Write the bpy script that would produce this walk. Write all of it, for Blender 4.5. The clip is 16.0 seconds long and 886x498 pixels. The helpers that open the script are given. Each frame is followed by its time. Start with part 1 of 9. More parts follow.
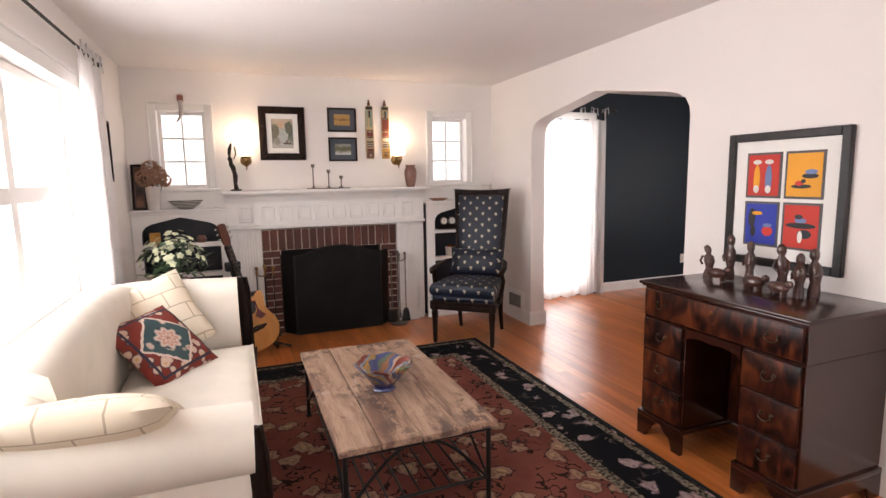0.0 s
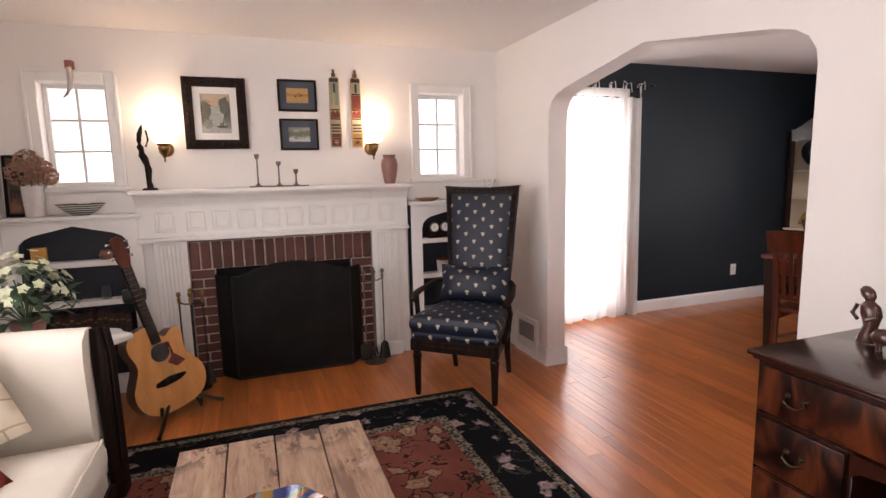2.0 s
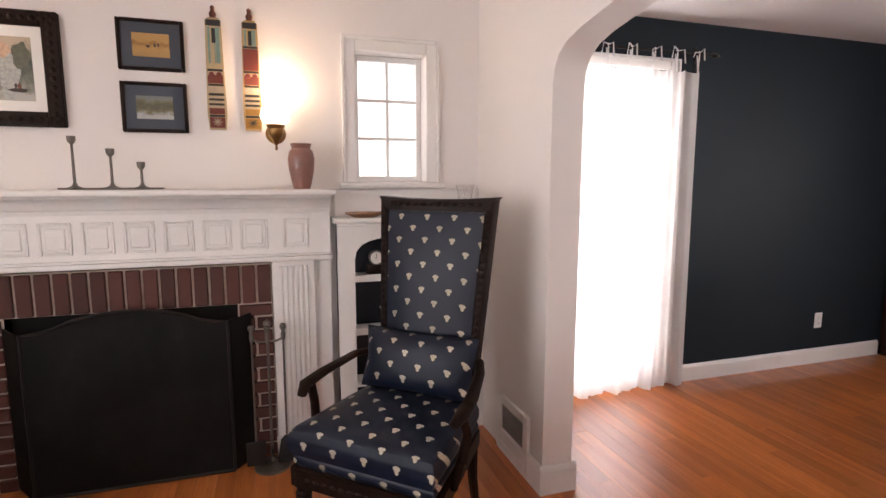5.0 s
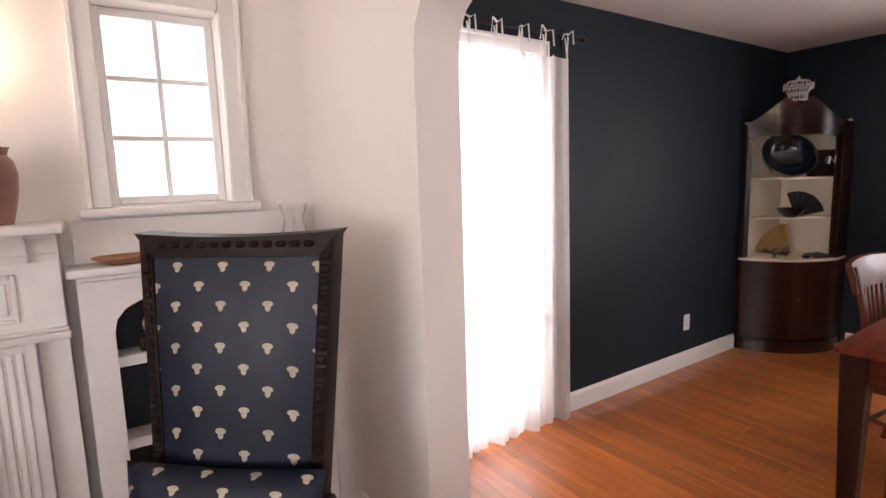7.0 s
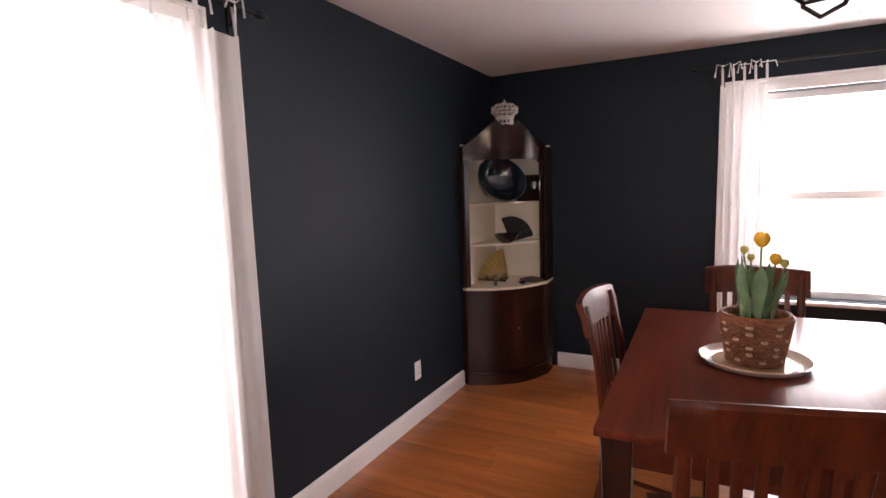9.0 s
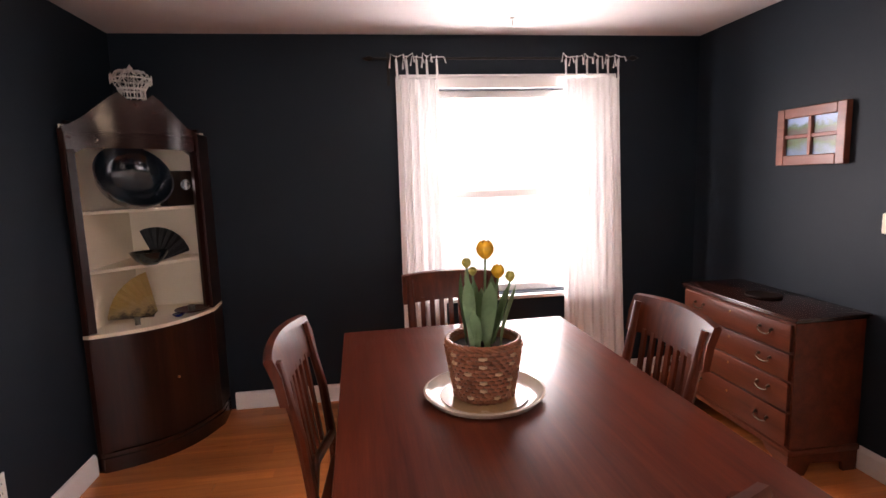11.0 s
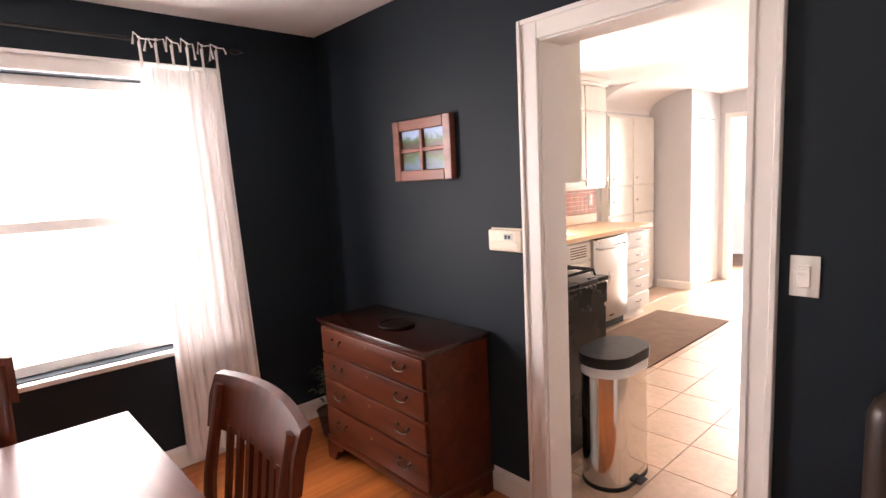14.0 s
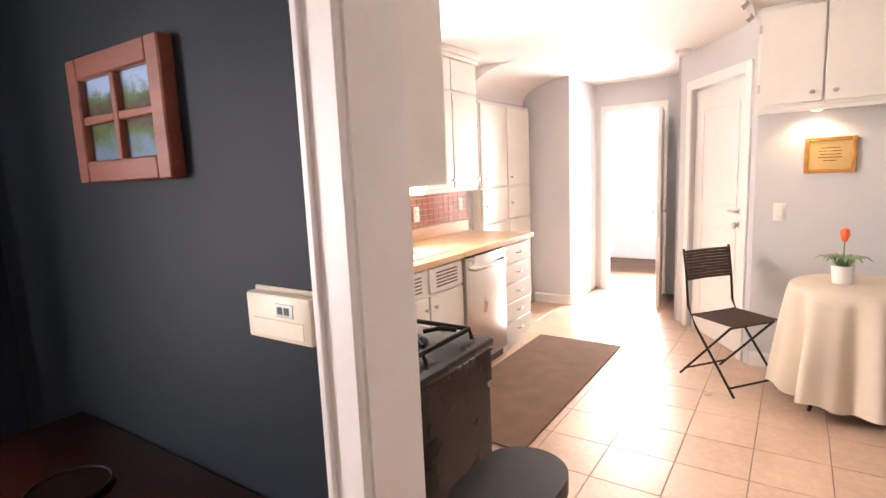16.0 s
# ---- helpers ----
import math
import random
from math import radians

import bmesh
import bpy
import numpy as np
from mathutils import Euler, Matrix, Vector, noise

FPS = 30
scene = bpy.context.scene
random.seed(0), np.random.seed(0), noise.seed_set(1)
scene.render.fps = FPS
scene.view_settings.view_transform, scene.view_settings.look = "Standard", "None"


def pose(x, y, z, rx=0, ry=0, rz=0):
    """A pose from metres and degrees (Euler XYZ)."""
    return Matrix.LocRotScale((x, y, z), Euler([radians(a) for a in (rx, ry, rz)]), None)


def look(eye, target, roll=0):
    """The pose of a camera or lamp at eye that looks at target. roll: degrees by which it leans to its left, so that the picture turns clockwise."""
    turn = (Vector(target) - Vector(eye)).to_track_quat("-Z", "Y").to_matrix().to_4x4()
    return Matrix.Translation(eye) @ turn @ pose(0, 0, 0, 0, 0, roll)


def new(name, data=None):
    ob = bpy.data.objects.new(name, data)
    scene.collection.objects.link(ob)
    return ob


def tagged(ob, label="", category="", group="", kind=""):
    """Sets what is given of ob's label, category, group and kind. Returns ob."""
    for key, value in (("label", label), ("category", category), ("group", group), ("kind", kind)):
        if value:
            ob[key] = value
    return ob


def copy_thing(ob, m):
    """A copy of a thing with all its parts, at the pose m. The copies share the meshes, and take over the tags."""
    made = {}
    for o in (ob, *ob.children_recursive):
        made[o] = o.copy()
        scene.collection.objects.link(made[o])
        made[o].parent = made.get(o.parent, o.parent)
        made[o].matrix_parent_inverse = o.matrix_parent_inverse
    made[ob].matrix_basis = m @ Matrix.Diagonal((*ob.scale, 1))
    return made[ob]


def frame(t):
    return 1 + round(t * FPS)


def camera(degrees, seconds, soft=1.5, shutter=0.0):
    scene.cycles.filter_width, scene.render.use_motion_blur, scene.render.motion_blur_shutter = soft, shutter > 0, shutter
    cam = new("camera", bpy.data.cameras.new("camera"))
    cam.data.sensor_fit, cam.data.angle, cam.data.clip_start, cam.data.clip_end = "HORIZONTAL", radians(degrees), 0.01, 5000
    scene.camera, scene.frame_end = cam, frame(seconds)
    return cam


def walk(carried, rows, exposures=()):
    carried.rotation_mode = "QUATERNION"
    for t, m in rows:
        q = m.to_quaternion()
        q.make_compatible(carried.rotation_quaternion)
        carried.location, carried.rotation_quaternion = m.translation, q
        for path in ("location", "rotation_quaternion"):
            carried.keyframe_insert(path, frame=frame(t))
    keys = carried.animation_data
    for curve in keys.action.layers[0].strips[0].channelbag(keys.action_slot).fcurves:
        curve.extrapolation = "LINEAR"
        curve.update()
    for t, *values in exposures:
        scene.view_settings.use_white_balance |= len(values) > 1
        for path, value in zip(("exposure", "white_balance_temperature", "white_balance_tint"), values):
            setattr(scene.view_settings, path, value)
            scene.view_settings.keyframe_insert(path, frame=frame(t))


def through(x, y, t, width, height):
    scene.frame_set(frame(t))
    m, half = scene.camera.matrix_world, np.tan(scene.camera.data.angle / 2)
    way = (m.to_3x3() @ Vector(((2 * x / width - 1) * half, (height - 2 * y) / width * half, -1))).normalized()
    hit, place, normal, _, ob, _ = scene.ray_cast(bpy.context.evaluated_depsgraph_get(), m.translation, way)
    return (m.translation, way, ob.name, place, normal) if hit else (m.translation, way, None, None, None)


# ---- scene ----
cam = camera(80.3, 16.0)
PATH = [
    (0, (1.075, 0.882, 1.414), (1.798, 2.728, 1.147), -1.0),
    (0.5, (1.204, 1.164, 1.424), (1.921, 3.01, 1.147), -1.3),
    (1, (1.384, 1.415, 1.4), (2.082, 3.271, 1.133), -0.8),
    (1.5, (1.542, 1.691, 1.406), (2.227, 3.549, 1.127), -1.0),
    (2, (1.681, 1.956, 1.4), (2.361, 3.816, 1.116), -1.3),
    (2.5, (1.861, 2.147, 1.42), (2.516, 4.015, 1.13), -1.0),
    (3, (1.973, 2.444, 1.412), (2.629, 4.308, 1.109), -1.5),
    (5.5, (2.625, 3.394, 1.381), (3.223, 5.286, 1.127), 0.3),
    (6, (2.638, 3.601, 1.4), (3.419, 5.42, 1.115), -2.2),
    (6.5, (2.742, 3.766, 1.403), (3.705, 5.495, 1.118), -2.6),
    (7, (2.891, 3.936, 1.426), (4.001, 5.579, 1.16), -1.8),
    (7.5, (3.018, 4.06, 1.44), (4.326, 5.553, 1.201), -4.5),
    (8, (3.216, 4.201, 1.442), (4.71, 5.512, 1.216), -4.2),
    (10.5, (4.23, 4.539, 1.488), (6.212, 4.621, 1.235), -1.1),
    (11, (4.335, 4.578, 1.464), (6.297, 4.305, 1.195), -1.9),
    (11.5, (4.362, 4.492, 1.47), (6.27, 3.959, 1.197), -2.2),
    (12, (4.485, 4.542, 1.469), (6.277, 3.691, 1.22), -2.1),
    (12.5, (4.532, 4.469, 1.454), (6.226, 3.431, 1.223), -2.5),
    (13, (4.566, 4.306, 1.456), (6.193, 3.167, 1.216), -2.1),
    (13.5, (4.683, 4.116, 1.456), (6.24, 2.886, 1.207), -1.4),
    (14, (4.818, 3.991, 1.468), (6.289, 2.661, 1.206), -2.9),
    (14.5, (4.975, 3.737, 1.453), (6.372, 2.332, 1.178), -2.6),
    (15, (5.091, 3.435, 1.459), (6.434, 1.983, 1.166), -1.4),
    (15.5, (5.323, 3.181, 1.457), (6.537, 1.619, 1.164), -2.2),
    (16, (5.484, 2.932, 1.456), (6.592, 1.292, 1.167), -2.5),
]
walk(cam, [(t, look(eye, target, roll)) for t, eye, target, roll in PATH],
     exposures=[(0, 0.2, 6450, 14), (3, 0.14, 6500, 17), (5.5, 0.18, 6450, 16), (8, 0.3, 6450, 19), (10.5, 0.2, 6750, 23), (11.5, 0.32, 6800, 23), (13, 0.34, 6850, 20), (15.5, 0.42, 6800, 19), (16, 0.34, 6650, 18)])


# ---------------------------------------------------------------- sky, sun, window light
world = bpy.data.worlds.new("sky")
scene.world = world
world.use_nodes = True
sky = world.node_tree.nodes.new("ShaderNodeTexSky")
sky.sky_type, sky.sun_disc = "NISHITA", False
sky.sun_elevation, sky.sun_rotation = radians(58), radians(190)
world.node_tree.links.new(sky.outputs[0], world.node_tree.nodes["Background"].inputs[0])
world.node_tree.nodes["Background"].inputs[1].default_value = 0.12

sun = new("sun", bpy.data.lights.new("sun", "SUN"))
sun.data.energy, sun.data.angle, sun.data.color = 3.0, radians(0.6), (1.0, 0.95, 0.88)
sun.matrix_world = look((0, 0, 0), (0.1, 0.52, -0.85))


def window_light(name, eye, target, w, h, watts, color=(1.0, 0.965, 0.955)):
    """Daylight in the opening of a window."""
    d = bpy.data.lights.new(name, "AREA")
    d.shape, d.size, d.size_y, d.energy, d.color = "RECTANGLE", w, h, watts, color
    ob = new(name, d)
    ob.matrix_world = look(eye, target)
    return ob


# walls: living north y 5.955, dining north y 6.04, arch wall x 3.635 to 3.78, dining east x 7.787,
# dining south y 2.28 (kitchen side 2.13), living west x 0.258
YF, DN, XA, XB, DE, DS, DK, XW, HC = 5.955, 6.04, 3.635, 3.78, 7.787, 2.28, 2.13, 0.258, 2.36
KE, KS = 7.95, -1.25
window_light("daylight_west", (0.0, 3.325, 1.37), (1.5, 3.325, 1.25), 2.4, 1.15, 74)
window_light("daylight_south", (2.3, -1.16, 1.45), (2.3, 1.0, 1.2), 1.5, 1.1, 40, (1.0, 0.975, 0.95))
window_light("daylight_small", (0.685, 6.17, 1.7), (0.685, 5, 1.6), 0.42, 0.7, 1.3)
window_light("daylight_small", (3.175, 6.17, 1.7), (3.175, 5, 1.6), 0.42, 0.7, 1.3)
window_light("daylight_garden_door", (4.53, 6.24, 1.05), (4.53, 5, 1.0), 0.82, 2.0, 62)
window_light("daylight_east", (7.99, 3.64, 1.35), (6, 3.64, 1.2), 1.35, 1.4, 95)
# lamp added in an unseen, assumed window over the sink, brightens the kitchen
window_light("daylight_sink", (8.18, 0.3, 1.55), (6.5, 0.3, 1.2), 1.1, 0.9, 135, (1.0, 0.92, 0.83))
window_light("daylight_back_door", (6.94, -4.3, 1.3), (6.94, -2.0, 1.0), 1.2, 1.9, 330, (1.0, 0.94, 0.88))


# plain bright sky beyond the windows, washed out as the clip shows it
def backdrop(name, a, b):
    """An upright glowing sheet between two ground points."""
    m = bpy.data.materials.new(name)
    m.use_nodes = True
    e = m.node_tree.nodes.new("ShaderNodeEmission")
    e.inputs[0].default_value, e.inputs[1].default_value = (1.0, 0.98, 0.95, 1), SKY_GLOW
    m.node_tree.links.new(e.outputs[0], m.node_tree.nodes["Material Output"].inputs[0])
    me = bpy.data.meshes.new(name)
    me.from_pydata([(*a, -0.55), (*b, -0.55), (*b, 3.4), (*a, 3.4)], [], [(0, 1, 2, 3)])
    me.materials.append(m)
    return tagged(new(name, me), "washed-out bright sky beyond the windows", "backdrop", kind="structure")


SKY_GLOW = 1.8
backdrop("backdrop", (-3, 9.5), (11, 9.5))
backdrop("backdrop", (11, 9.5), (11, -3.3))
backdrop("backdrop", (-3, -2), (-3, 9.5))
backdrop("backdrop", (4, -6.2), (10, -6.2))


# ---------------------------------------------------------------- materials
def node(m, kind, **values):
    n = m.node_tree.nodes.new(kind)
    for key, value in values.items():
        s = n.inputs[int(key[1:])] if key[0] == "i" and key[1:].isdigit() else n.inputs[key.replace("_", " ")]
        if isinstance(value, bpy.types.NodeSocket):
            m.node_tree.links.new(value, s)
        else:
            s.default_value = value
    return n


def calc(m, op, a, b=0.0, c=0.0):
    n = m.node_tree.nodes.new("ShaderNodeMath")
    n.operation = op
    for s, v in zip(n.inputs, (a, b, c)):
        if isinstance(v, bpy.types.NodeSocket):
            m.node_tree.links.new(v, s)
        else:
            s.default_value = v
    return n.outputs[0]


def mix(m, f, a, b, how="MIX"):
    n = m.node_tree.nodes.new("ShaderNodeMix")
    n.data_type, n.blend_type = "RGBA", how
    for s, v in zip((n.inputs[0], n.inputs[6], n.inputs[7]), (f, a, b)):
        if isinstance(v, bpy.types.NodeSocket):
            m.node_tree.links.new(v, s)
        else:
            s.default_value = v if isinstance(v, float) else (*v, 1)
    return n.outputs[2]


def ramp(m, f, stops):
    n = m.node_tree.nodes.new("ShaderNodeValToRGB")
    m.node_tree.links.new(f, n.inputs[0])
    e = n.color_ramp.elements
    while len(e) < len(stops):
        e.new(0.5)
    for el, (p, c) in zip(e, stops):
        el.position, el.color = p, (*c, 1) if len(c) == 3 else c
    return n.outputs[0]


def coords(m, scale=(1, 1, 1), world_space=False):
    t = m.node_tree.nodes.new("ShaderNodeNewGeometry" if world_space else "ShaderNodeTexCoord")
    mp = node(m, "ShaderNodeMapping", Vector=t.outputs["Position" if world_space else "Object"])
    mp.inputs["Scale"].default_value = scale
    return mp.outputs[0]


def noise_at(m, vec, scale, detail=3.0, rough=0.55):
    return node(m, "ShaderNodeTexNoise", Vector=vec, Scale=scale, Detail=detail, Roughness=rough).outputs[0]


def material(name):
    m = bpy.data.materials.new(name)
    m.use_nodes = True
    return m, m.node_tree.nodes["Principled BSDF"]


def link(m, a, b):
    m.node_tree.links.new(a, b)


def bump(m, bsdf, height, strength, dist=0.004):
    b = node(m, "ShaderNodeBump", Height=height, Strength=strength, Distance=dist)
    link(m, b.outputs[0], bsdf.inputs["Normal"])


def surface(name, c, rough=0.6, metal=0.0, var=0.12, scale=6.0, fine=90.0, relief=0.15, coat=0.0, world_space=False, sheen=0.0, spec=0.5):
    """A plain finish with stains at one scale and grain at another."""
    m, b = material(name)
    v = coords(m, world_space=world_space)
    n1, n2 = noise_at(m, v, scale, 4), noise_at(m, v, fine, 2)
    f = calc(m, "ADD", calc(m, "MULTIPLY", n1, 0.7), calc(m, "MULTIPLY", n2, 0.3))
    dark, light = tuple(x * (1 - var) for x in c), tuple(min(1, x * (1 + var)) for x in c)
    link(m, ramp(m, f, [(0.3, dark), (0.7, light)]), b.inputs["Base Color"])
    link(m, calc(m, "MULTIPLY_ADD", n1, 0.2, rough - 0.1), b.inputs["Roughness"])
    b.inputs["Metallic"].default_value = metal
    b.inputs["Coat Weight"].default_value = coat
    b.inputs["Sheen Weight"].default_value = sheen
    b.inputs["Specular IOR Level"].default_value = spec
    if relief:
        bump(m, b, f, relief, 0.003)
    return m


def timber(name, dark, light, axis=0, rough=0.35, coat=0.3, grain=1.0, per_piece=0.0, relief=0.1, spec=0.5):
    """Wood with long grain along one axis of the object."""
    m, b = material(name)
    s = [14.0, 14.0, 14.0]
    s[axis] = 0.9
    v = coords(m, s)
    if per_piece:
        info = m.node_tree.nodes.new("ShaderNodeObjectInfo")
        off = node(m, "ShaderNodeVectorMath", i0=v)
        off.operation = "ADD"
        comb = node(m, "ShaderNodeCombineXYZ", X=calc(m, "MULTIPLY", info.outputs["Random"], 37.0), Y=calc(m, "MULTIPLY", info.outputs["Random"], 91.0))
        link(m, comb.outputs[0], off.inputs[1])
        v = off.outputs[0]
    n1, n2 = noise_at(m, v, 1.3 * grain, 5, 0.6), noise_at(m, v, 9 * grain, 3)
    f = calc(m, "ADD", calc(m, "MULTIPLY", n1, 0.75), calc(m, "MULTIPLY", n2, 0.25))
    col = ramp(m, f, [(0.32, dark), (0.5, tuple((a + c) / 2 for a, c in zip(dark, light))), (0.68, light)])
    if per_piece:
        k = calc(m, "MULTIPLY_ADD", info.outputs["Random"], per_piece, 1 - per_piece / 2)
        col = mix(m, 1.0, col, node(m, "ShaderNodeCombineColor", Red=k, Green=k, Blue=k).outputs[0], "MULTIPLY")
    link(m, col, b.inputs["Base Color"])
    link(m, calc(m, "MULTIPLY_ADD", n2, 0.15, rough - 0.07), b.inputs["Roughness"])
    b.inputs["Coat Weight"].default_value = coat
    b.inputs["Coat Roughness"].default_value = 0.12
    b.inputs["Specular IOR Level"].default_value = spec
    bump(m, b, f, relief, 0.002)
    return m


def glow(name, c, strength):
    m, b = material(name)
    b.inputs["Base Color"].default_value = (*c, 1)
    b.inputs["Emission Color"].default_value = (*c, 1)
    b.inputs["Emission Strength"].default_value = strength
    return m


def glass(name, c=(1, 1, 1), rough=0.0):
    m, b = material(name)
    b.inputs["Base Color"].default_value = (*c, 1)
    b.inputs["Roughness"].default_value = rough
    b.inputs["Transmission Weight"].default_value = 1.0
    b.inputs["IOR"].default_value = 1.45
    return m


def pane_glass(name):
    m, b = material(name)
    nt = m.node_tree
    t = nt.nodes.new("ShaderNodeBsdfTransparent")
    g = node(m, "ShaderNodeBsdfGlossy", Roughness=0.02)
    mx = node(m, "ShaderNodeMixShader", i0=0.08, i1=t.outputs[0], i2=g.outputs[0])
    link(m, mx.outputs[0], nt.nodes["Material Output"].inputs[0])
    return m


def sheer(name, c, through=0.5, clear=0.12):
    """Thin curtain cloth that lets light through."""
    m, b = material(name)
    nt = m.node_tree
    v = coords(m, (1, 1, 1))
    weave = noise_at(m, v, 500, 1)
    col = ramp(m, weave, [(0.3, tuple(x * 0.93 for x in c)), (0.7, c)])
    d = node(m, "ShaderNodeBsdfDiffuse", Color=col)
    t = node(m, "ShaderNodeBsdfTranslucent", Color=col)
    tr = nt.nodes.new("ShaderNodeBsdfTransparent")
    a = node(m, "ShaderNodeMixShader", i0=through, i1=d.outputs[0], i2=t.outputs[0])
    o = node(m, "ShaderNodeMixShader", i0=clear, i1=a.outputs[0], i2=tr.outputs[0])
    link(m, o.outputs[0], nt.nodes["Material Output"].inputs[0])
    return m


CREAM_WALL = surface("cream_wall_paint", (0.80, 0.755, 0.722), 0.75, var=0.025, scale=1.4, fine=160, relief=0.12, world_space=True)
NAVY_WALL = surface("navy_wall_paint", (0.0115, 0.0178, 0.0254), 0.57, spec=0.2, var=0.12, scale=1.2, fine=140, relief=0.2, world_space=True)
GREY_WALL = surface("pale_grey_wall_paint", (0.60, 0.60, 0.615), 0.7, var=0.03, scale=1.5, fine=150, relief=0.12, world_space=True)
CEILING = surface("ceiling_paint", (0.80, 0.76, 0.74), 0.85, var=0.03, scale=1.1, fine=120, relief=0.2, world_space=True)
TRIM = surface("white_trim_paint", (0.80, 0.775, 0.745), 0.4, var=0.03, scale=4, fine=60, relief=0.06, world_space=True)
CAB_WHITE = surface("cream_cabinet_paint", (0.80, 0.77, 0.71), 0.38, var=0.03, scale=4, fine=60, relief=0.05)
FLOOR_WOOD = timber("fir_floor", (0.33, 0.086, 0.019), (0.57, 0.19, 0.049), 1, 0.3, 0.3, 1.0, 0.38, relief=0.03)
MAHOGANY = timber("mahogany", (0.011, 0.003, 0.0018), (0.036, 0.009, 0.0046), 0, 0.22, 0.25, relief=0.02, spec=0.4)
MAHOGANY_Z = timber("mahogany_upright", (0.011, 0.003, 0.0018), (0.036, 0.009, 0.0046), 2, 0.32, 0.14, relief=0.03, spec=0.25)
TABLE_WOOD = timber("table_wood", (0.065, 0.0115, 0.0055), (0.155, 0.031, 0.013), 0, 0.32, 0.0, relief=0.03, spec=0.17)
CHAIR_WOOD = timber("chair_wood", (0.045, 0.009, 0.004), (0.13, 0.027, 0.009), 2, 0.36, 0.05, relief=0.04, spec=0.22)
CHEST_WOOD = timber("chest_wood", (0.05, 0.011, 0.005), (0.11, 0.026, 0.010), 0, 0.38, 0.06, relief=0.01, spec=0.2)
m, b = material("flame_mahogany_figure")
v = coords(m, (7, 7, 3.2))
n1 = node(m, "ShaderNodeTexNoise", Vector=v, Scale=1.5, Detail=4.0, Distortion=1.6).outputs[0]
n2 = noise_at(m, coords(m, (60, 60, 8)), 1.0, 3)
f = calc(m, "ADD", calc(m, "MULTIPLY", n1, 0.85), calc(m, "MULTIPLY", n2, 0.15))
link(m, ramp(m, f, [(0.40, (0.006, 0.002, 0.0015)), (0.5, (0.03, 0.007, 0.0035)), (0.66, (0.105, 0.026, 0.0085))]), b.inputs["Base Color"])
b.inputs["Roughness"].default_value, b.inputs["Specular IOR Level"].default_value = 0.32, 0.25
FLAME_WOOD = m
DARK_WOOD = timber("dark_stained_wood", (0.006, 0.003, 0.0025), (0.022, 0.010, 0.006), 2, 0.48, 0.03, relief=0.05, spec=0.12)
OAK_FRAME = timber("reddish_frame_wood", (0.16, 0.045, 0.025), (0.30, 0.10, 0.06), 0, 0.4, 0.2)
PALE_WOOD = timber("worn_pallet_wood", (0.20, 0.115, 0.07), (0.50, 0.33, 0.21), 1, 0.7, 0.0, 1.0, 0.35, 0.4)
SPRUCE = timber("spruce_top", (0.50, 0.22, 0.065), (0.66, 0.32, 0.105), 2, 0.55, 0.03, relief=0.03, spec=0.2)
BUTCHER = timber("maple_worktop", (0.52, 0.31, 0.15), (0.72, 0.48, 0.26), 1, 0.32, 0.3)
BLACK = surface("black_enamel", (0.004, 0.004, 0.0045), 0.28, var=0.3, relief=0.02, spec=0.28)
SOOT = surface("sooty_black", (0.009, 0.008, 0.0075), 0.7, var=0.6, scale=4, relief=0.15, spec=0.2)
IRON = surface("wrought_iron", (0.018, 0.015, 0.013), 0.5, 0.6, var=0.3, scale=20, relief=0.3)
PEWTER = surface("pewter", (0.20, 0.18, 0.16), 0.4, 0.9, var=0.2, scale=30)
BRONZE = surface("dark_bronze", (0.05, 0.035, 0.022), 0.4, 0.8, var=0.3, scale=25)
BRASS = surface("aged_brass", (0.30, 0.175, 0.065), 0.32, 1.0, var=0.25, scale=25)
STEEL = surface("brushed_steel", (0.62, 0.60, 0.57), 0.3, 1.0, var=0.03, scale=4, fine=60, relief=0.01)
CHROME = surface("chrome", (0.75, 0.74, 0.72), 0.12, 1.0, var=0.03, relief=0)
PLASTIC = surface("ivory_plastic", (0.76, 0.68, 0.54), 0.4, var=0.03)
WHITE_PLASTIC = surface("white_plastic", (0.80, 0.78, 0.74), 0.4, var=0.02)
BLACK_PLASTIC = surface("black_plastic", (0.008, 0.008, 0.009), 0.42, var=0.15, scale=30, spec=0.35)
GLASS = glass("clear_glass")
PANE = pane_glass("window_pane")
SHEER = sheer("white_sheer_cotton", (0.90, 0.875, 0.86), 0.08, 0.01)
GAUZE = sheer("white_gauze", (0.90, 0.875, 0.86), 0.36, 0.07)
LINEN = surface("ivory_linen", (0.73, 0.67, 0.575), 0.85, var=0.06, scale=8, fine=420, relief=0.3)
LEATHER = surface("dark_leather", (0.028, 0.016, 0.011), 0.38, var=0.35, scale=14, fine=120, relief=0.4)
CERAMIC = surface("white_glaze", (0.72, 0.66, 0.56), 0.2, var=0.05, coat=0.4)
DARK_BLUE_GLAZE = surface("midnight_blue_glaze", (0.005, 0.011, 0.017), 0.2, var=0.4, coat=0.6)
SHELF_CREAM = surface("cream_shelf_paint", (0.85, 0.76, 0.60), 0.6, var=0.04)
LEAF = surface("leaf_green", (0.15, 0.24, 0.115), 0.45, var=0.35, scale=12, fine=60, relief=0.1)
LEAF_DULL = surface("grey_green_leaf", (0.055, 0.095, 0.045), 0.5, var=0.45, scale=14, fine=60, relief=0.1)
BUD = surface("tulip_bud", (0.42, 0.36, 0.07), 0.45, var=0.3, scale=30, fine=90, relief=0.05)
PETAL_YELLOW = surface("yellow_petal", (0.86, 0.46, 0.02), 0.5, var=0.12, scale=30)
PETAL_CREAM = surface("greenish_white_petal", (0.66, 0.68, 0.47), 0.6, var=0.15, scale=30)
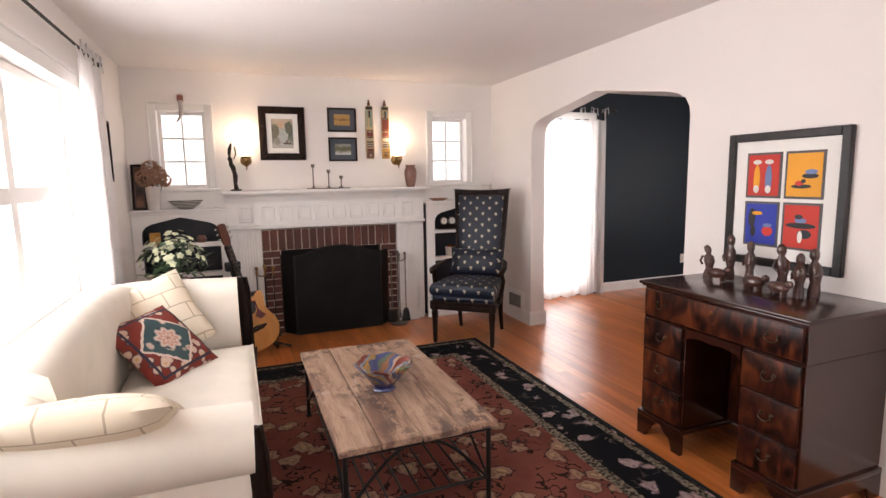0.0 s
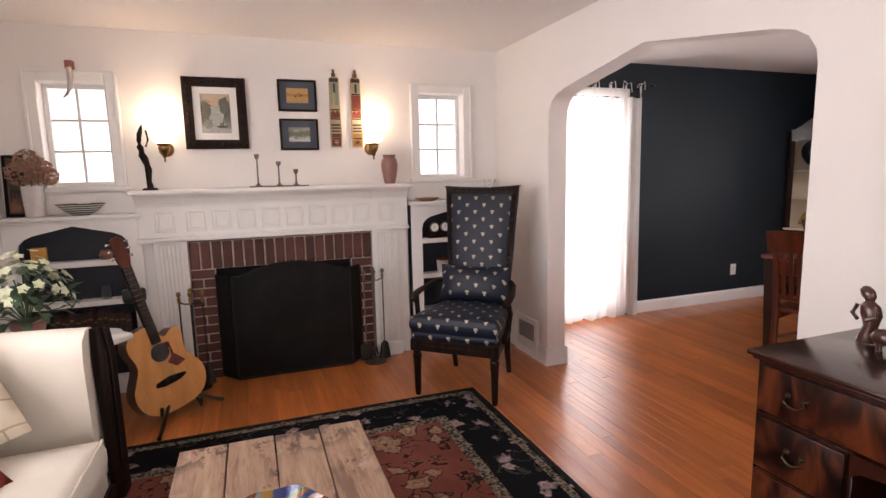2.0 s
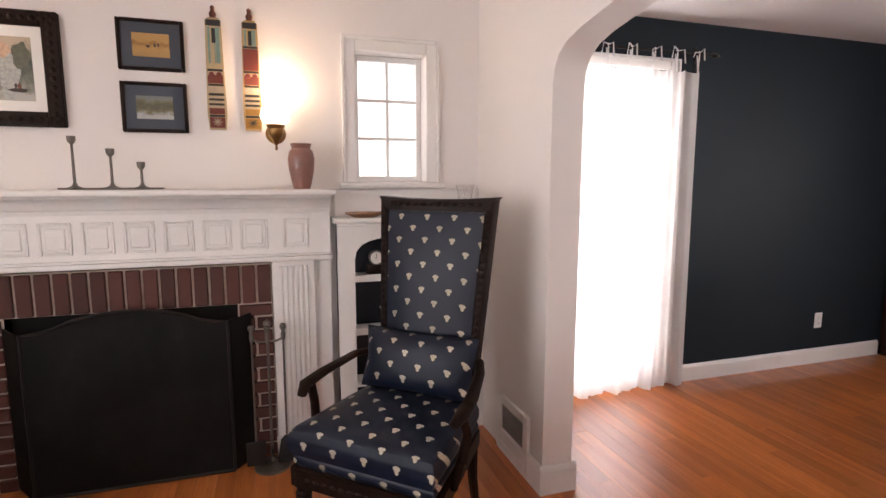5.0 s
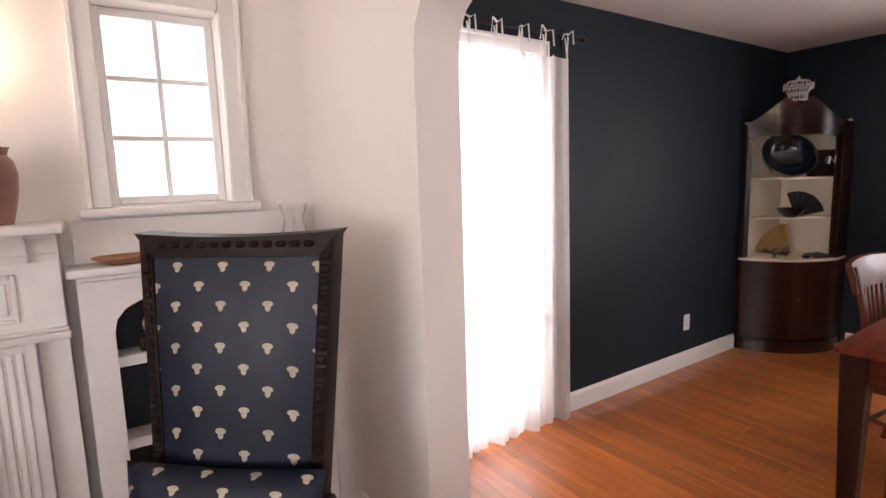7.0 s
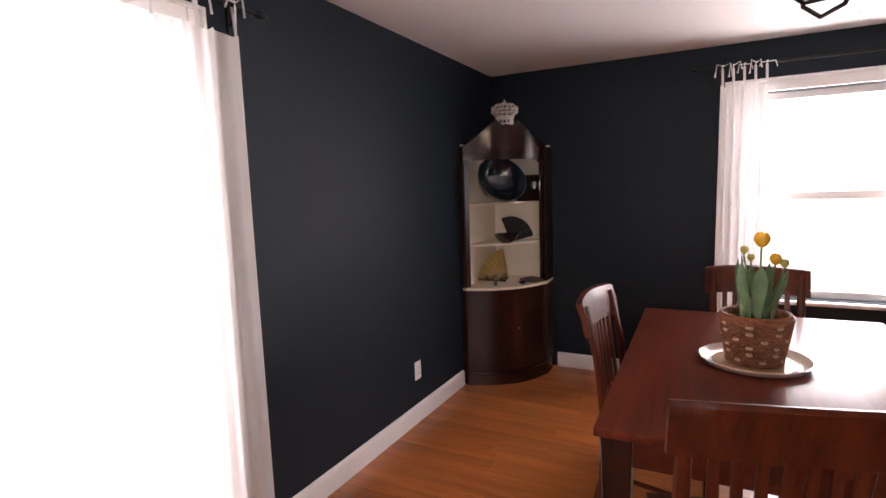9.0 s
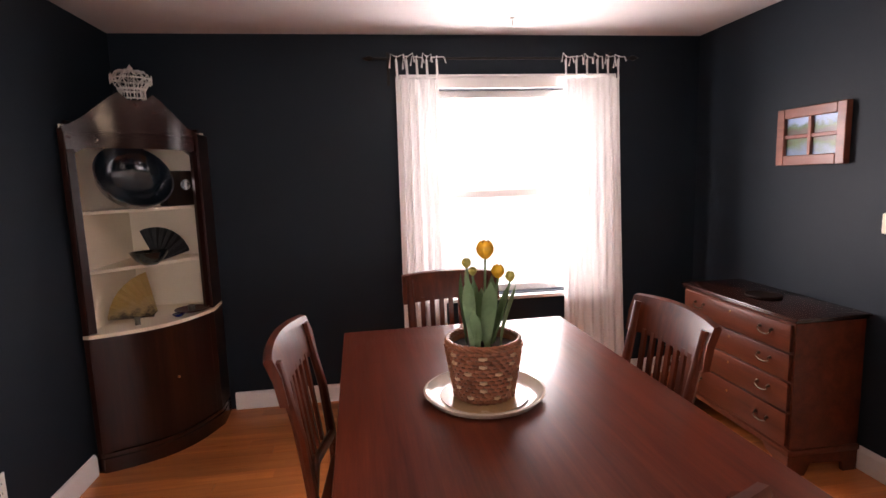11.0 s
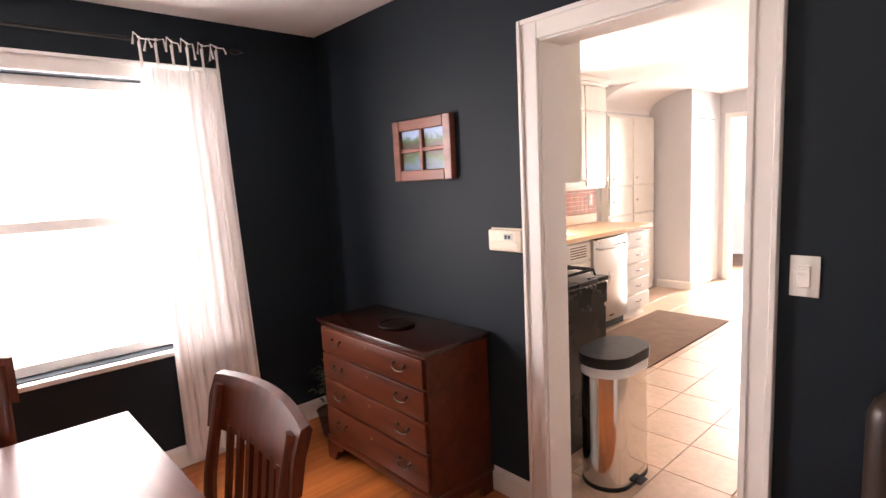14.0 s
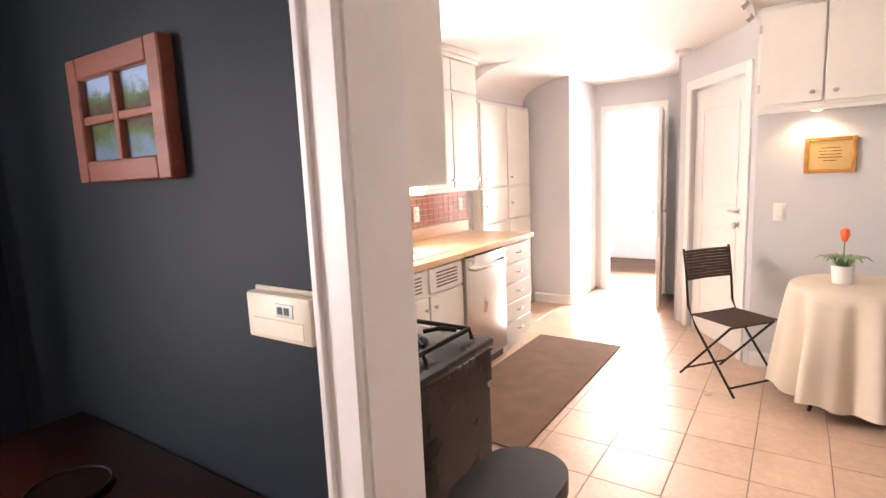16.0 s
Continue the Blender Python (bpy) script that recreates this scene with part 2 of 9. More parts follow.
HYDRANGEA = surface("dried_hydrangea", (0.42, 0.24, 0.16), 0.85, var=0.4, scale=40, fine=200, relief=0.4)
SOIL = surface("dark_soil", (0.03, 0.018, 0.012), 0.95, var=0.5, scale=40, fine=200, relief=0.8)
TERRACOTTA = surface("mauve_stoneware", (0.24, 0.115, 0.09), 0.35, var=0.2, scale=12, coat=0.2)
PAPER = surface("white_paper", (0.82, 0.80, 0.76), 0.8, var=0.01, relief=0)
MORTAR = surface("pale_mortar", (0.55, 0.45, 0.38), 0.95, var=0.2, scale=30, fine=200, relief=0.5)
GROUT = surface("tile_grout", (0.36, 0.27, 0.21), 0.95, var=0.2, scale=20, relief=0.3, world_space=True)


def piece_material(name, c, spread, rough, scale=10.0, relief=0.2, coat=0.0, hue=0.0):
    """For bricks and tiles: each piece has a shade of its own."""
    m, b = material(name)
    info = m.node_tree.nodes.new("ShaderNodeObjectInfo")
    v = coords(m)
    off = node(m, "ShaderNodeVectorMath", i0=v)
    off.operation = "ADD"
    link(m, node(m, "ShaderNodeCombineXYZ", X=calc(m, "MULTIPLY", info.outputs["Random"], 53.0)).outputs[0], off.inputs[1])
    n1, n2 = noise_at(m, off.outputs[0], scale, 4), noise_at(m, off.outputs[0], scale * 9, 2)
    f = calc(m, "ADD", calc(m, "MULTIPLY", n1, 0.6), calc(m, "MULTIPLY", n2, 0.4))
    col = ramp(m, f, [(0.3, tuple(x * 0.82 for x in c)), (0.7, tuple(min(1, x * 1.15) for x in c))])
    k = calc(m, "MULTIPLY_ADD", info.outputs["Random"], spread, 1 - spread / 2)
    g = calc(m, "MULTIPLY_ADD", info.outputs["Random"], spread + hue, 1 - (spread + hue) / 2)
    col = mix(m, 1.0, col, node(m, "ShaderNodeCombineColor", Red=k, Green=g, Blue=g).outputs[0], "MULTIPLY")
    link(m, col, b.inputs["Base Color"])
    link(m, calc(m, "MULTIPLY_ADD", n1, 0.2, rough - 0.1), b.inputs["Roughness"])
    b.inputs["Coat Weight"].default_value = coat
    bump(m, b, f, relief, 0.003)
    return m


BRICK = piece_material("dark_red_brick", (0.088, 0.027, 0.019), 0.5, 0.7, 14, 0.5)
TILE = piece_material("peach_floor_tile", (0.62, 0.43, 0.31), 0.08, 0.32, 3, 0.05, 0.25)
PINK_TILE = piece_material("rose_glass_tile", (0.46, 0.20, 0.14), 0.25, 0.15, 8, 0.03, 0.5)


# ---------------------------------------------------------------- building blocks
def thing(name, loc=(0, 0, 0), rz=0.0, label="", category="", group=""):
    ob = new(name)
    ob.empty_display_size = 0.05
    ob.location, ob.rotation_euler = loc, (0, 0, radians(rz))
    return tagged(ob, label, category, group)


def mesh_of(name, bm, *mats, smooth=0.0):
    me = bpy.data.meshes.new(name)
    bmesh.ops.recalc_face_normals(bm, faces=bm.faces)
    if smooth:
        for f in bm.faces:
            f.smooth = True
        for e in bm.edges:
            if len(e.link_faces) == 2 and e.calc_face_angle(0) > radians(smooth):
                e.smooth = False
    bm.to_mesh(me)
    bm.free()
    for m in mats:
        me.materials.append(m)
    return me


def part(name, bm, mat, parent, label="", smooth=38.0):
    ob = new(name, mesh_of(name, bm, *(mat if isinstance(mat, (list, tuple)) else (mat,)), smooth=smooth))
    ob.parent = parent
    if label:
        ob["label"] = label
    return ob


def single(name, bm, mat, label="", category="", kind="", group="", loc=(0, 0, 0), rz=0.0, smooth=38.0):
    ob = new(name, mesh_of(name, bm, *(mat if isinstance(mat, (list, tuple)) else (mat,)), smooth=smooth))
    ob.location, ob.rotation_euler = loc, (0, 0, radians(rz))
    return tagged(ob, label, category, group, kind)


def box(bm, a, b, bev=0.0, seg=1, mi=0):
    """Adds a box with corners a and b and rounded edges."""
    lo, hi = [min(p, q) for p, q in zip(a, b)], [max(p, q) for p, q in zip(a, b)]
    verts = [bm.verts.new((x, y, z)) for x in (lo[0], hi[0]) for y in (lo[1], hi[1]) for z in (lo[2], hi[2])]
    faces = [bm.faces.new([verts[i] for i in q]) for q in ((0, 1, 3, 2), (4, 6, 7, 5), (0, 4, 5, 1), (2, 3, 7, 6), (0, 2, 6, 4), (1, 5, 7, 3))]
    for f in faces:
        f.material_index = mi
    if bev:
        edges = list({e for f in faces for e in f.edges})
        bmesh.ops.bevel(bm, geom=edges, offset=min(bev, 0.45 * min(h - l for l, h in zip(lo, hi))), segments=seg, affect="EDGES", profile=0.5, material=-1)
    return verts


def boxes(*args, bev=0.003, seg=1):
    bm = bmesh.new()
    for a, b in args:
        box(bm, a, b, bev, seg)
    return bm


def rod(bm, p, q, r, r2=None, seg=10, mi=0):
    """Adds a tapered bar from p to q."""
    p, q = Vector(p), Vector(q)
    m = Matrix.Translation((p + q) / 2) @ (q - p).to_track_quat("Z", "Y").to_matrix().to_4x4()
    out = bmesh.ops.create_cone(bm, cap_ends=True, segments=seg, radius1=r, radius2=r if r2 is None else r2, depth=(q - p).length, matrix=m)
    for v in out["verts"]:
        for f in v.link_faces:
            f.material_index = mi
    return out["verts"]


def tube(bm, pts, r, seg=8, closed=False, flat=1.0):
    """Adds a bent bar along points; r may be a list."""
    pts = [Vector(p) for p in pts]
    rings = []
    for i, p in enumerate(pts):
        a, b = pts[max(i - 1, 0)], pts[min(i + 1, len(pts) - 1)]
        if closed:
            a, b = pts[i - 1], pts[(i + 1) % len(pts)]
        d = (b - a).normalized()
        up = Vector((0, 0, 1)) if abs(d.z) < 0.95 else Vector((0, 1, 0))
        s = d.cross(up).normalized()
        u = s.cross(d)
        rr = r[i] if isinstance(r, (list, tuple)) else r
        rings.append([bm.verts.new(p + rr * (math.cos(t) * s + flat * math.sin(t) * u)) for t in [2 * math.pi * k / seg for k in range(seg)]])
    n = len(rings)
    for i in range(n if closed else n - 1):
        a, b = rings[i], rings[(i + 1) % n]
        for k in range(seg):
            bm.faces.new((a[k], a[(k + 1) % seg], b[(k + 1) % seg], b[k]))
    if not closed:
        bm.faces.new(rings[0]), bm.faces.new(rings[-1][::-1])


def lathe(bm, profile, at=(0, 0, 0), seg=24, mi=0, squash=1.0):
    """Adds a turned body: profile rows of (radius, height)."""
    rings = []
    for r, z in profile:
        if r < 1e-5:
            rings.append([bm.verts.new((at[0], at[1], at[2] + z))])
        else:
            rings.append([bm.verts.new((at[0] + r * math.cos(t), at[1] + squash * r * math.sin(t), at[2] + z)) for t in [2 * math.pi * k / seg for k in range(seg)]])
    for a, b in zip(rings, rings[1:]):
        for k in range(seg):
            if len(a) == 1 and len(b) == 1:
                continue
            if len(a) == 1:
                f = bm.faces.new((a[0], b[(k + 1) % seg], b[k]))
            elif len(b) == 1:
                f = bm.faces.new((a[k], a[(k + 1) % seg], b[0]))
            else:
                f = bm.faces.new((a[k], a[(k + 1) % seg], b[(k + 1) % seg], b[k]))
            f.material_index = mi
    for ring in (rings[0], rings[-1]):
        if len(ring) > 1:
            bm.faces.new(ring).material_index = mi


def turned(profile, at=(0, 0, 0), seg=24):
    bm = bmesh.new()
    lathe(bm, profile, at, seg)
    return bm


def prism(bm, outline, lo, hi, plane="xz", mi=0):
    """Adds an outline in one plane, drawn out between lo and hi along the third axis."""
    def at(p, d):
        return {"xz": (p[0], d, p[1]), "yz": (d, p[0], p[1]), "xy": (p[0], p[1], d)}[plane]
    a = [bm.verts.new(at(p, lo)) for p in outline]
    b = [bm.verts.new(at(p, hi)) for p in outline]
    n = len(outline)
    fs = [bm.faces.new(a), bm.faces.new(b[::-1])]
    fs += [bm.faces.new((a[i], a[(i + 1) % n], b[(i + 1) % n], b[i])) for i in range(n)]
    for f in fs:
        f.material_index = mi
    return fs


def ring_frame(bm, x0, x1, z0, z1, w, y0, y1, bev=0.003, mi=0):
    """Adds four bars round an opening in the xz plane."""
    box(bm, (x0, y0, z0), (x0 + w, y1, z1), bev, mi=mi)
    box(bm, (x1 - w, y0, z0), (x1, y1, z1), bev, mi=mi)
    box(bm, (x0 + w, y0, z0), (x1 - w, y1, z0 + w), bev, mi=mi)
    box(bm, (x0 + w, y0, z1 - w), (x1 - w, y1, z1), bev, mi=mi)


def pillow_mesh(w, h, t, n=14, sag=0.0):
    """A stuffed cushion in the xz plane with pinched corners."""
    bm = bmesh.new()
    sides = []
    for s in (1, -1):
        g = []
        for i in range(n + 1):
            row = []
            for j in range(n + 1):
                u, v = 2 * i / n - 1, 2 * j / n - 1
                e = (1 - abs(u) ** 2.6) * (1 - abs(v) ** 2.6)
                pin = 1 - 0.07 * (1 - abs(u * v)) * max(abs(u), abs(v)) ** 3
                y = s * t / 2 * max(e, 0) ** 0.45 + 0.006 * noise.noise((u * 3, v * 3, s)) * e
                row.append(bm.verts.new((u * w / 2 * pin, y, v * h / 2 * pin - sag * (1 - u * u))))
            g.append(row)
        sides.append(g)
        for i in range(n):
            for j in range(n):
                bm.faces.new((g[i][j], g[i + 1][j], g[i + 1][j + 1], g[i][j + 1]))
    bmesh.ops.remove_doubles(bm, verts=bm.verts, dist=0.0005)
    return bm


def drape(x0, x1, z0, z1, folds, depth, y=0.0, spread=0.0, seed=0, n=90, lines=14, thick=True):
    """A hanging cloth with folds; spread widens its foot."""
    rnd = random.Random(seed)
    ph = [rnd.uniform(0, 6.28) for _ in range(3)]
    bm = bmesh.new()
    rows = []
    for j in range(lines + 1):
        v = j / lines
        row = []
        for i in range(n + 1):
            u = i / n
            w = folds * 6.2832 * u
            amp = depth * (0.55 + 0.45 * v)
            yy = y + amp * (0.6 * math.sin(w + ph[0] + 0.5 * v) + 0.3 * math.sin(2.3 * w + ph[1]) + 0.2 * math.sin(0.5 * w + ph[2] + 1.3 * v))
            xx = x0 + (x1 - x0) * u + (u - 0.5) * spread * v + 0.25 * amp * math.cos(w + ph[0])
            zz = z1 + (z0 - z1) * v + (0.012 * math.sin(w * 0.5 + ph[2]) if j == lines else 0) - (0.02 * abs(math.sin(w / 2)) if j == 0 else 0)
            row.append(bm.verts.new((xx, yy, zz)))
        rows.append(row)
    for a, b in zip(rows, rows[1:]):
        for i in range(n):
            bm.faces.new((a[i], a[i + 1], b[i + 1], b[i]))
    return bm


def strip(bm, width, pts):
    """Adds a leaf blade along points, widest near its middle, folded along its rib."""
    pts = [Vector(p) for p in pts]
    last = None
    for i, p in enumerate(pts):
        f = i / (len(pts) - 1)
        w = width * math.sin(math.pi * min(0.97, 0.12 + 0.88 * f)) ** 0.8
        d = (pts[min(i + 1, len(pts) - 1)] - pts[max(i - 1, 0)]).normalized()
        s = d.cross(Vector((0.3, 0.2, 1))).normalized() if abs(d.z) < 0.9 else Vector((math.cos(i + width * 900), math.sin(width * 900), 0)).normalized() if i == 0 else s
        row = [bm.verts.new(p - s * w), bm.verts.new(p + d.cross(s) * w * 0.25), bm.verts.new(p + s * w)]
        if last:
            for k in range(2):
                bm.faces.new((last[k], last[k + 1], row[k + 1], row[k]))
        last = row


def lettering(name, text, size, mat, m, parent):
    """Flat raised letters, drawn from the built-in font into a mesh."""
    c = bpy.data.curves.new(name, "FONT")
    c.body, c.size, c.extrude, c.align_x, c.align_y = text, size, 0.0006, "CENTER", "CENTER"
    tmp = new(name, c)
    me = bpy.data.meshes.new_from_object(tmp.evaluated_get(bpy.context.evaluated_depsgraph_get()))
    bpy.data.objects.remove(tmp)
    me.materials.append(mat)
    ob = new(name, me)
    ob.parent, ob.matrix_basis = parent, m
    return ob


# ---------------------------------------------------------------- structure
def wall_along_x(name, x0, x1, y0, y1, holes, mat, label):
    """A wall from x0 to x1, y0 to y1, full height, with holes (x0, x1, z0, z1)."""
    bm = bmesh.new()
    cuts = sorted({x0, x1, *[h[0] for h in holes], *[h[1] for h in holes]})
    for a, b in zip(cuts, cuts[1:]):
        zs, z = [], 0.0
        for h in sorted([h for h in holes if h[0] <= a + 1e-6 and h[1] >= b - 1e-6], key=lambda h: h[2]):
            if h[2] > z:
                zs.append((z, h[2]))
            z = h[3]
        zs.append((z, HC + 0.02))
        for lo, hi in zs:
            box(bm, (a, y0, lo), (b, y1, hi))
    return single(name, bm, mat, label, "wall", "structure", smooth=0)


def wall_along_y(name, y0, y1, x0, x1, holes, mat, label):
    ob = wall_along_x(name, y0, y1, -x1, -x0, holes, mat, label)
    ob.rotation_euler = (0, 0, radians(90))
    # a quarter turn takes (along, -across) to (across, along)
    return ob


W1, W2 = (0.50, 0.87, 1.37, 2.02), (2.965, 3.335, 1.37, 2.02)
GARDEN, EASTWIN = (4.12, 4.95, 0.06, 2.06), (2.98, 4.26, 0.66, 2.03)
DOOR = (5.355, 6.11, 0.0, 2.0)
wall_along_x("wall_living_north", 0.1, XB, YF, YF + 0.2, [W1, W2], CREAM_WALL, "cream painted plaster wall over the fireplace")
wall_along_x("wall_dining_north", XB, 7.95, DN, DN + 0.2, [GARDEN], NAVY_WALL, "dark navy painted dining room wall")
wall_along_y("wall_dining_east", DK, DN, DE, DE + 0.18, [EASTWIN], NAVY_WALL, "dark navy painted dining room wall with a window")
WEST = (2.10, 4.55, 0.78, 1.96)
wall_along_y("wall_living_west", -1.2, YF + 0.2, 0.08, XW, [WEST], CREAM_WALL, "cream painted plaster wall with a wide window")
wall_along_x("wall_living_south", 0.08, XA, -1.2, -1.0, [(1.5, 3.1, 0.85, 2.05)], CREAM_WALL, "cream painted plaster wall with a window")

# dining south wall: navy towards the dining room, pale grey towards the kitchen
south = wall_along_x("wall_dining_south", XB, DE, DK, DS, [DOOR], [NAVY_WALL, GREY_WALL], "dark navy painted wall with a doorway to the kitchen")
for f in south.data.polygons:
    f.material_index = 1 if f.normal.y < -0.5 else 0

# arch wall
spring, apex = 1.76, 2.045
half = [(5.145, spring), (5.137, 1.815), (5.105, 1.868), (5.05, 1.903), (4.96, 1.928), (4.2375, apex)]
arch = half + [(2 * 4.2375 - y, z) for y, z in half[-2::-1]]
bm = bmesh.new()
prism(bm, [(-1.2, 0), (3.33, 0)] + arch[::-1] + [(5.145, 0), (YF, 0), (YF, HC + 0.02), (-1.2, HC + 0.02)], XA, XB, "yz")
wa = single("wall_arch", bm, [CREAM_WALL, NAVY_WALL], "cream plaster wall with a low pointed arch opening", "wall", "structure", smooth=30)
for f in wa.data.polygons:
    f.material_index = 1 if f.normal.x > 0.9 else 0

# ceilings
single("ceiling_living", boxes(((0.08, -1.2, HC), (XA, YF + 0.1, HC + 0.12)), bev=0), CEILING, "off-white plaster ceiling", "ceiling", "structure")
single("ceiling_dining", boxes(((XA, DK, HC + 0.004), (DE + 0.18, DN + 0.1, HC + 0.12)), bev=0), CEILING, "off-white plaster ceiling", "ceiling", "structure")
single("ceiling_kitchen", boxes(((3.9, -3.4, HC), (KE + 0.15, DK, HC + 0.12)), bev=0), CEILING, "off-white plaster ceiling", "ceiling", "structure")

# sub-floors and ground
floor_ob = single("floor", boxes(((0.08, -1.2, -0.12), (DE + 0.18, DN + 0.2, -0.012)), bev=0), timber("dark_joint", (0.17, 0.048, 0.013), (0.24, 0.072, 0.02), 1), "varnished orange-brown fir strip floor", "floor", "structure")
ktile_ob = single("floor_kitchen", boxes(((3.9, -3.22, -0.12), (KE, DK - 0.001, -0.004)), bev=0), GROUT, "peach ceramic tile floor with dark grout", "floor", "structure")
GRASS = surface("lawn", (0.07, 0.10, 0.04), 0.9, var=0.4, scale=0.6, fine=20, world_space=True)
g = bmesh.new()
bmesh.ops.create_grid(g, x_segments=2, y_segments=2, size=400, matrix=Matrix.Translation((0, 0, -0.6)))
single("ground", g, GRASS, "lawn round the house", "ground", "structure")

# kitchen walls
# the hole is for the assumed sink window, which is never in view
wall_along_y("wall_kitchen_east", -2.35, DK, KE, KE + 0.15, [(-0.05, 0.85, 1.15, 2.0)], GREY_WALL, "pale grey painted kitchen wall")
wall_along_y("wall_kitchen_west", KS, DK, 3.9, 4.0, [], GREY_WALL, "pale grey painted kitchen wall")
wall_along_x("wall_kitchen_nook", 3.9, 5.72, KS - 0.12, KS, [], GREY_WALL, "pale grey painted wall of the breakfast nook")
wall_along_x("wall_pantry", 7.434, KE + 0.15, -2.47, -2.35, [], GREY_WALL, "pale grey painted pantry wall")
wall_along_y("wall_pantry_side", -3.2, -2.47, 7.434, 7.55, [(-3.0, -2.5, 0.0, 2.04)], GREY_WALL, "pale grey painted wall with a narrow door")
wall_along_x("wall_kitchen_back", 6.28, 7.55, -3.32, -3.2, [(6.72, 7.3, 0.0, 2.04)], GREY_WALL, "pale grey wall with the open back doorway")
wall_along_y("wall_back_side", -3.2, -2.2, 6.28, 6.38, [], GREY_WALL, "pale grey painted wall by the back door")
# slanting wall with the white door
dv = Vector((6.36 - 5.72, -2.2 - KS, 0))
slant = wall_along_x("wall_slanting", 0.0, dv.length, -0.12, 0.0, [(0.13, 0.93, 0.0, 2.05)], GREY_WALL, "pale grey slanting wall with a white door")
slant.location = (5.72, KS, 0)
SL = math.degrees(math.atan2(dv.y, dv.x))
slant.rotation_euler = (0, 0, radians(SL))

# curved plaster soffit under the kitchen ceiling
bm = bmesh.new()
out = [(7.44, HC)] + [(7.44 + 0.51 * math.sin(t), HC - 0.24 * (1 - math.cos(t))) for t in [radians(a) for a in range(8, 91, 8)]] + [(KE, HC - 0.24), (KE, HC)]
prism(bm, out, -2.35, -1.25, "xz")
single("trim_soffit", bm, CEILING, "curved white plaster soffit", "soffit", "structure", smooth=40)


# skirting boards
def skirting(name, a, b, out, h=0.115):
    """A skirting board from a to b on the floor, proud along out."""
    a, b, o = Vector((*a, 0)), Vector((*b, 0)), Vector((*out, 0))
    d = (b - a).normalized()
    bm = bmesh.new()
    prof = [(0.0, 0.0), (0.016, 0.0), (0.016, h - 0.022), (0.011, h - 0.008), (0.005, h), (0.0, h)]
    ends = [[bm.verts.new(p + o * (u + 0.001) + Vector((0, 0, z))) for u, z in prof] for p in (a, b)]
    n = len(prof)
    for i in range(n):
        bm.faces.new((ends[0][i], ends[0][(i + 1) % n], ends[1][(i + 1) % n], ends[1][i]))
    bm.faces.new(ends[0]), bm.faces.new(ends[1][::-1])
    single(name, bm, TRIM, "white painted wooden skirting board", "baseboard", "structure", smooth=0)


skirting("baseboard_north", (5.08, DN), (7.1, DN), (0, -1))
skirting("baseboard_north", (XB, DN), (4.04, DN), (0, -1))
skirting("baseboard_east", (DE, 5.5), (DE, DS), (-1, 0))
skirting("baseboard_south", (6.2, DS), (DE - 0.018, DS), (0, 1))
skirting("baseboard_south", (XB + 0.02, DS), (5.262, DS), (0, 1))
skirting("baseboard_arch", (XA, 5.60), (XA, 5.145), (-1, 0), 0.13)
skirting("baseboard_arch", (XA - 0.017, 5.145), (XB + 0.017, 5.145), (0, -1), 0.13)
skirting("baseboard_arch", (XB, 5.145), (XB, DN - 0.02), (1, 0), 0.13)
skirting("baseboard_arch", (XA, -1.0), (XA, 3.33), (-1, 0), 0.13)
skirting("baseboard_arch", (XA - 0.017, 3.33), (XB + 0.017, 3.33), (0, 1), 0.13)
skirting("baseboard_arch", (XB, 3.33), (XB, DS + 0.02), (1, 0), 0.13)
skirting("baseboard_west", (XW, -1.0), (XW, 5.72), (1, 0))
skirting("baseboard_nook", (4.0, KS), (5.715, KS), (0, 1), 0.1)
skirting("baseboard_pantry", (7.434, -2.35), (7.84, -2.35), (0, 1), 0.1)
skirting("baseboard_pantry", (7.434, -2.35), (7.434, -2.43), (-1, 0), 0.1)


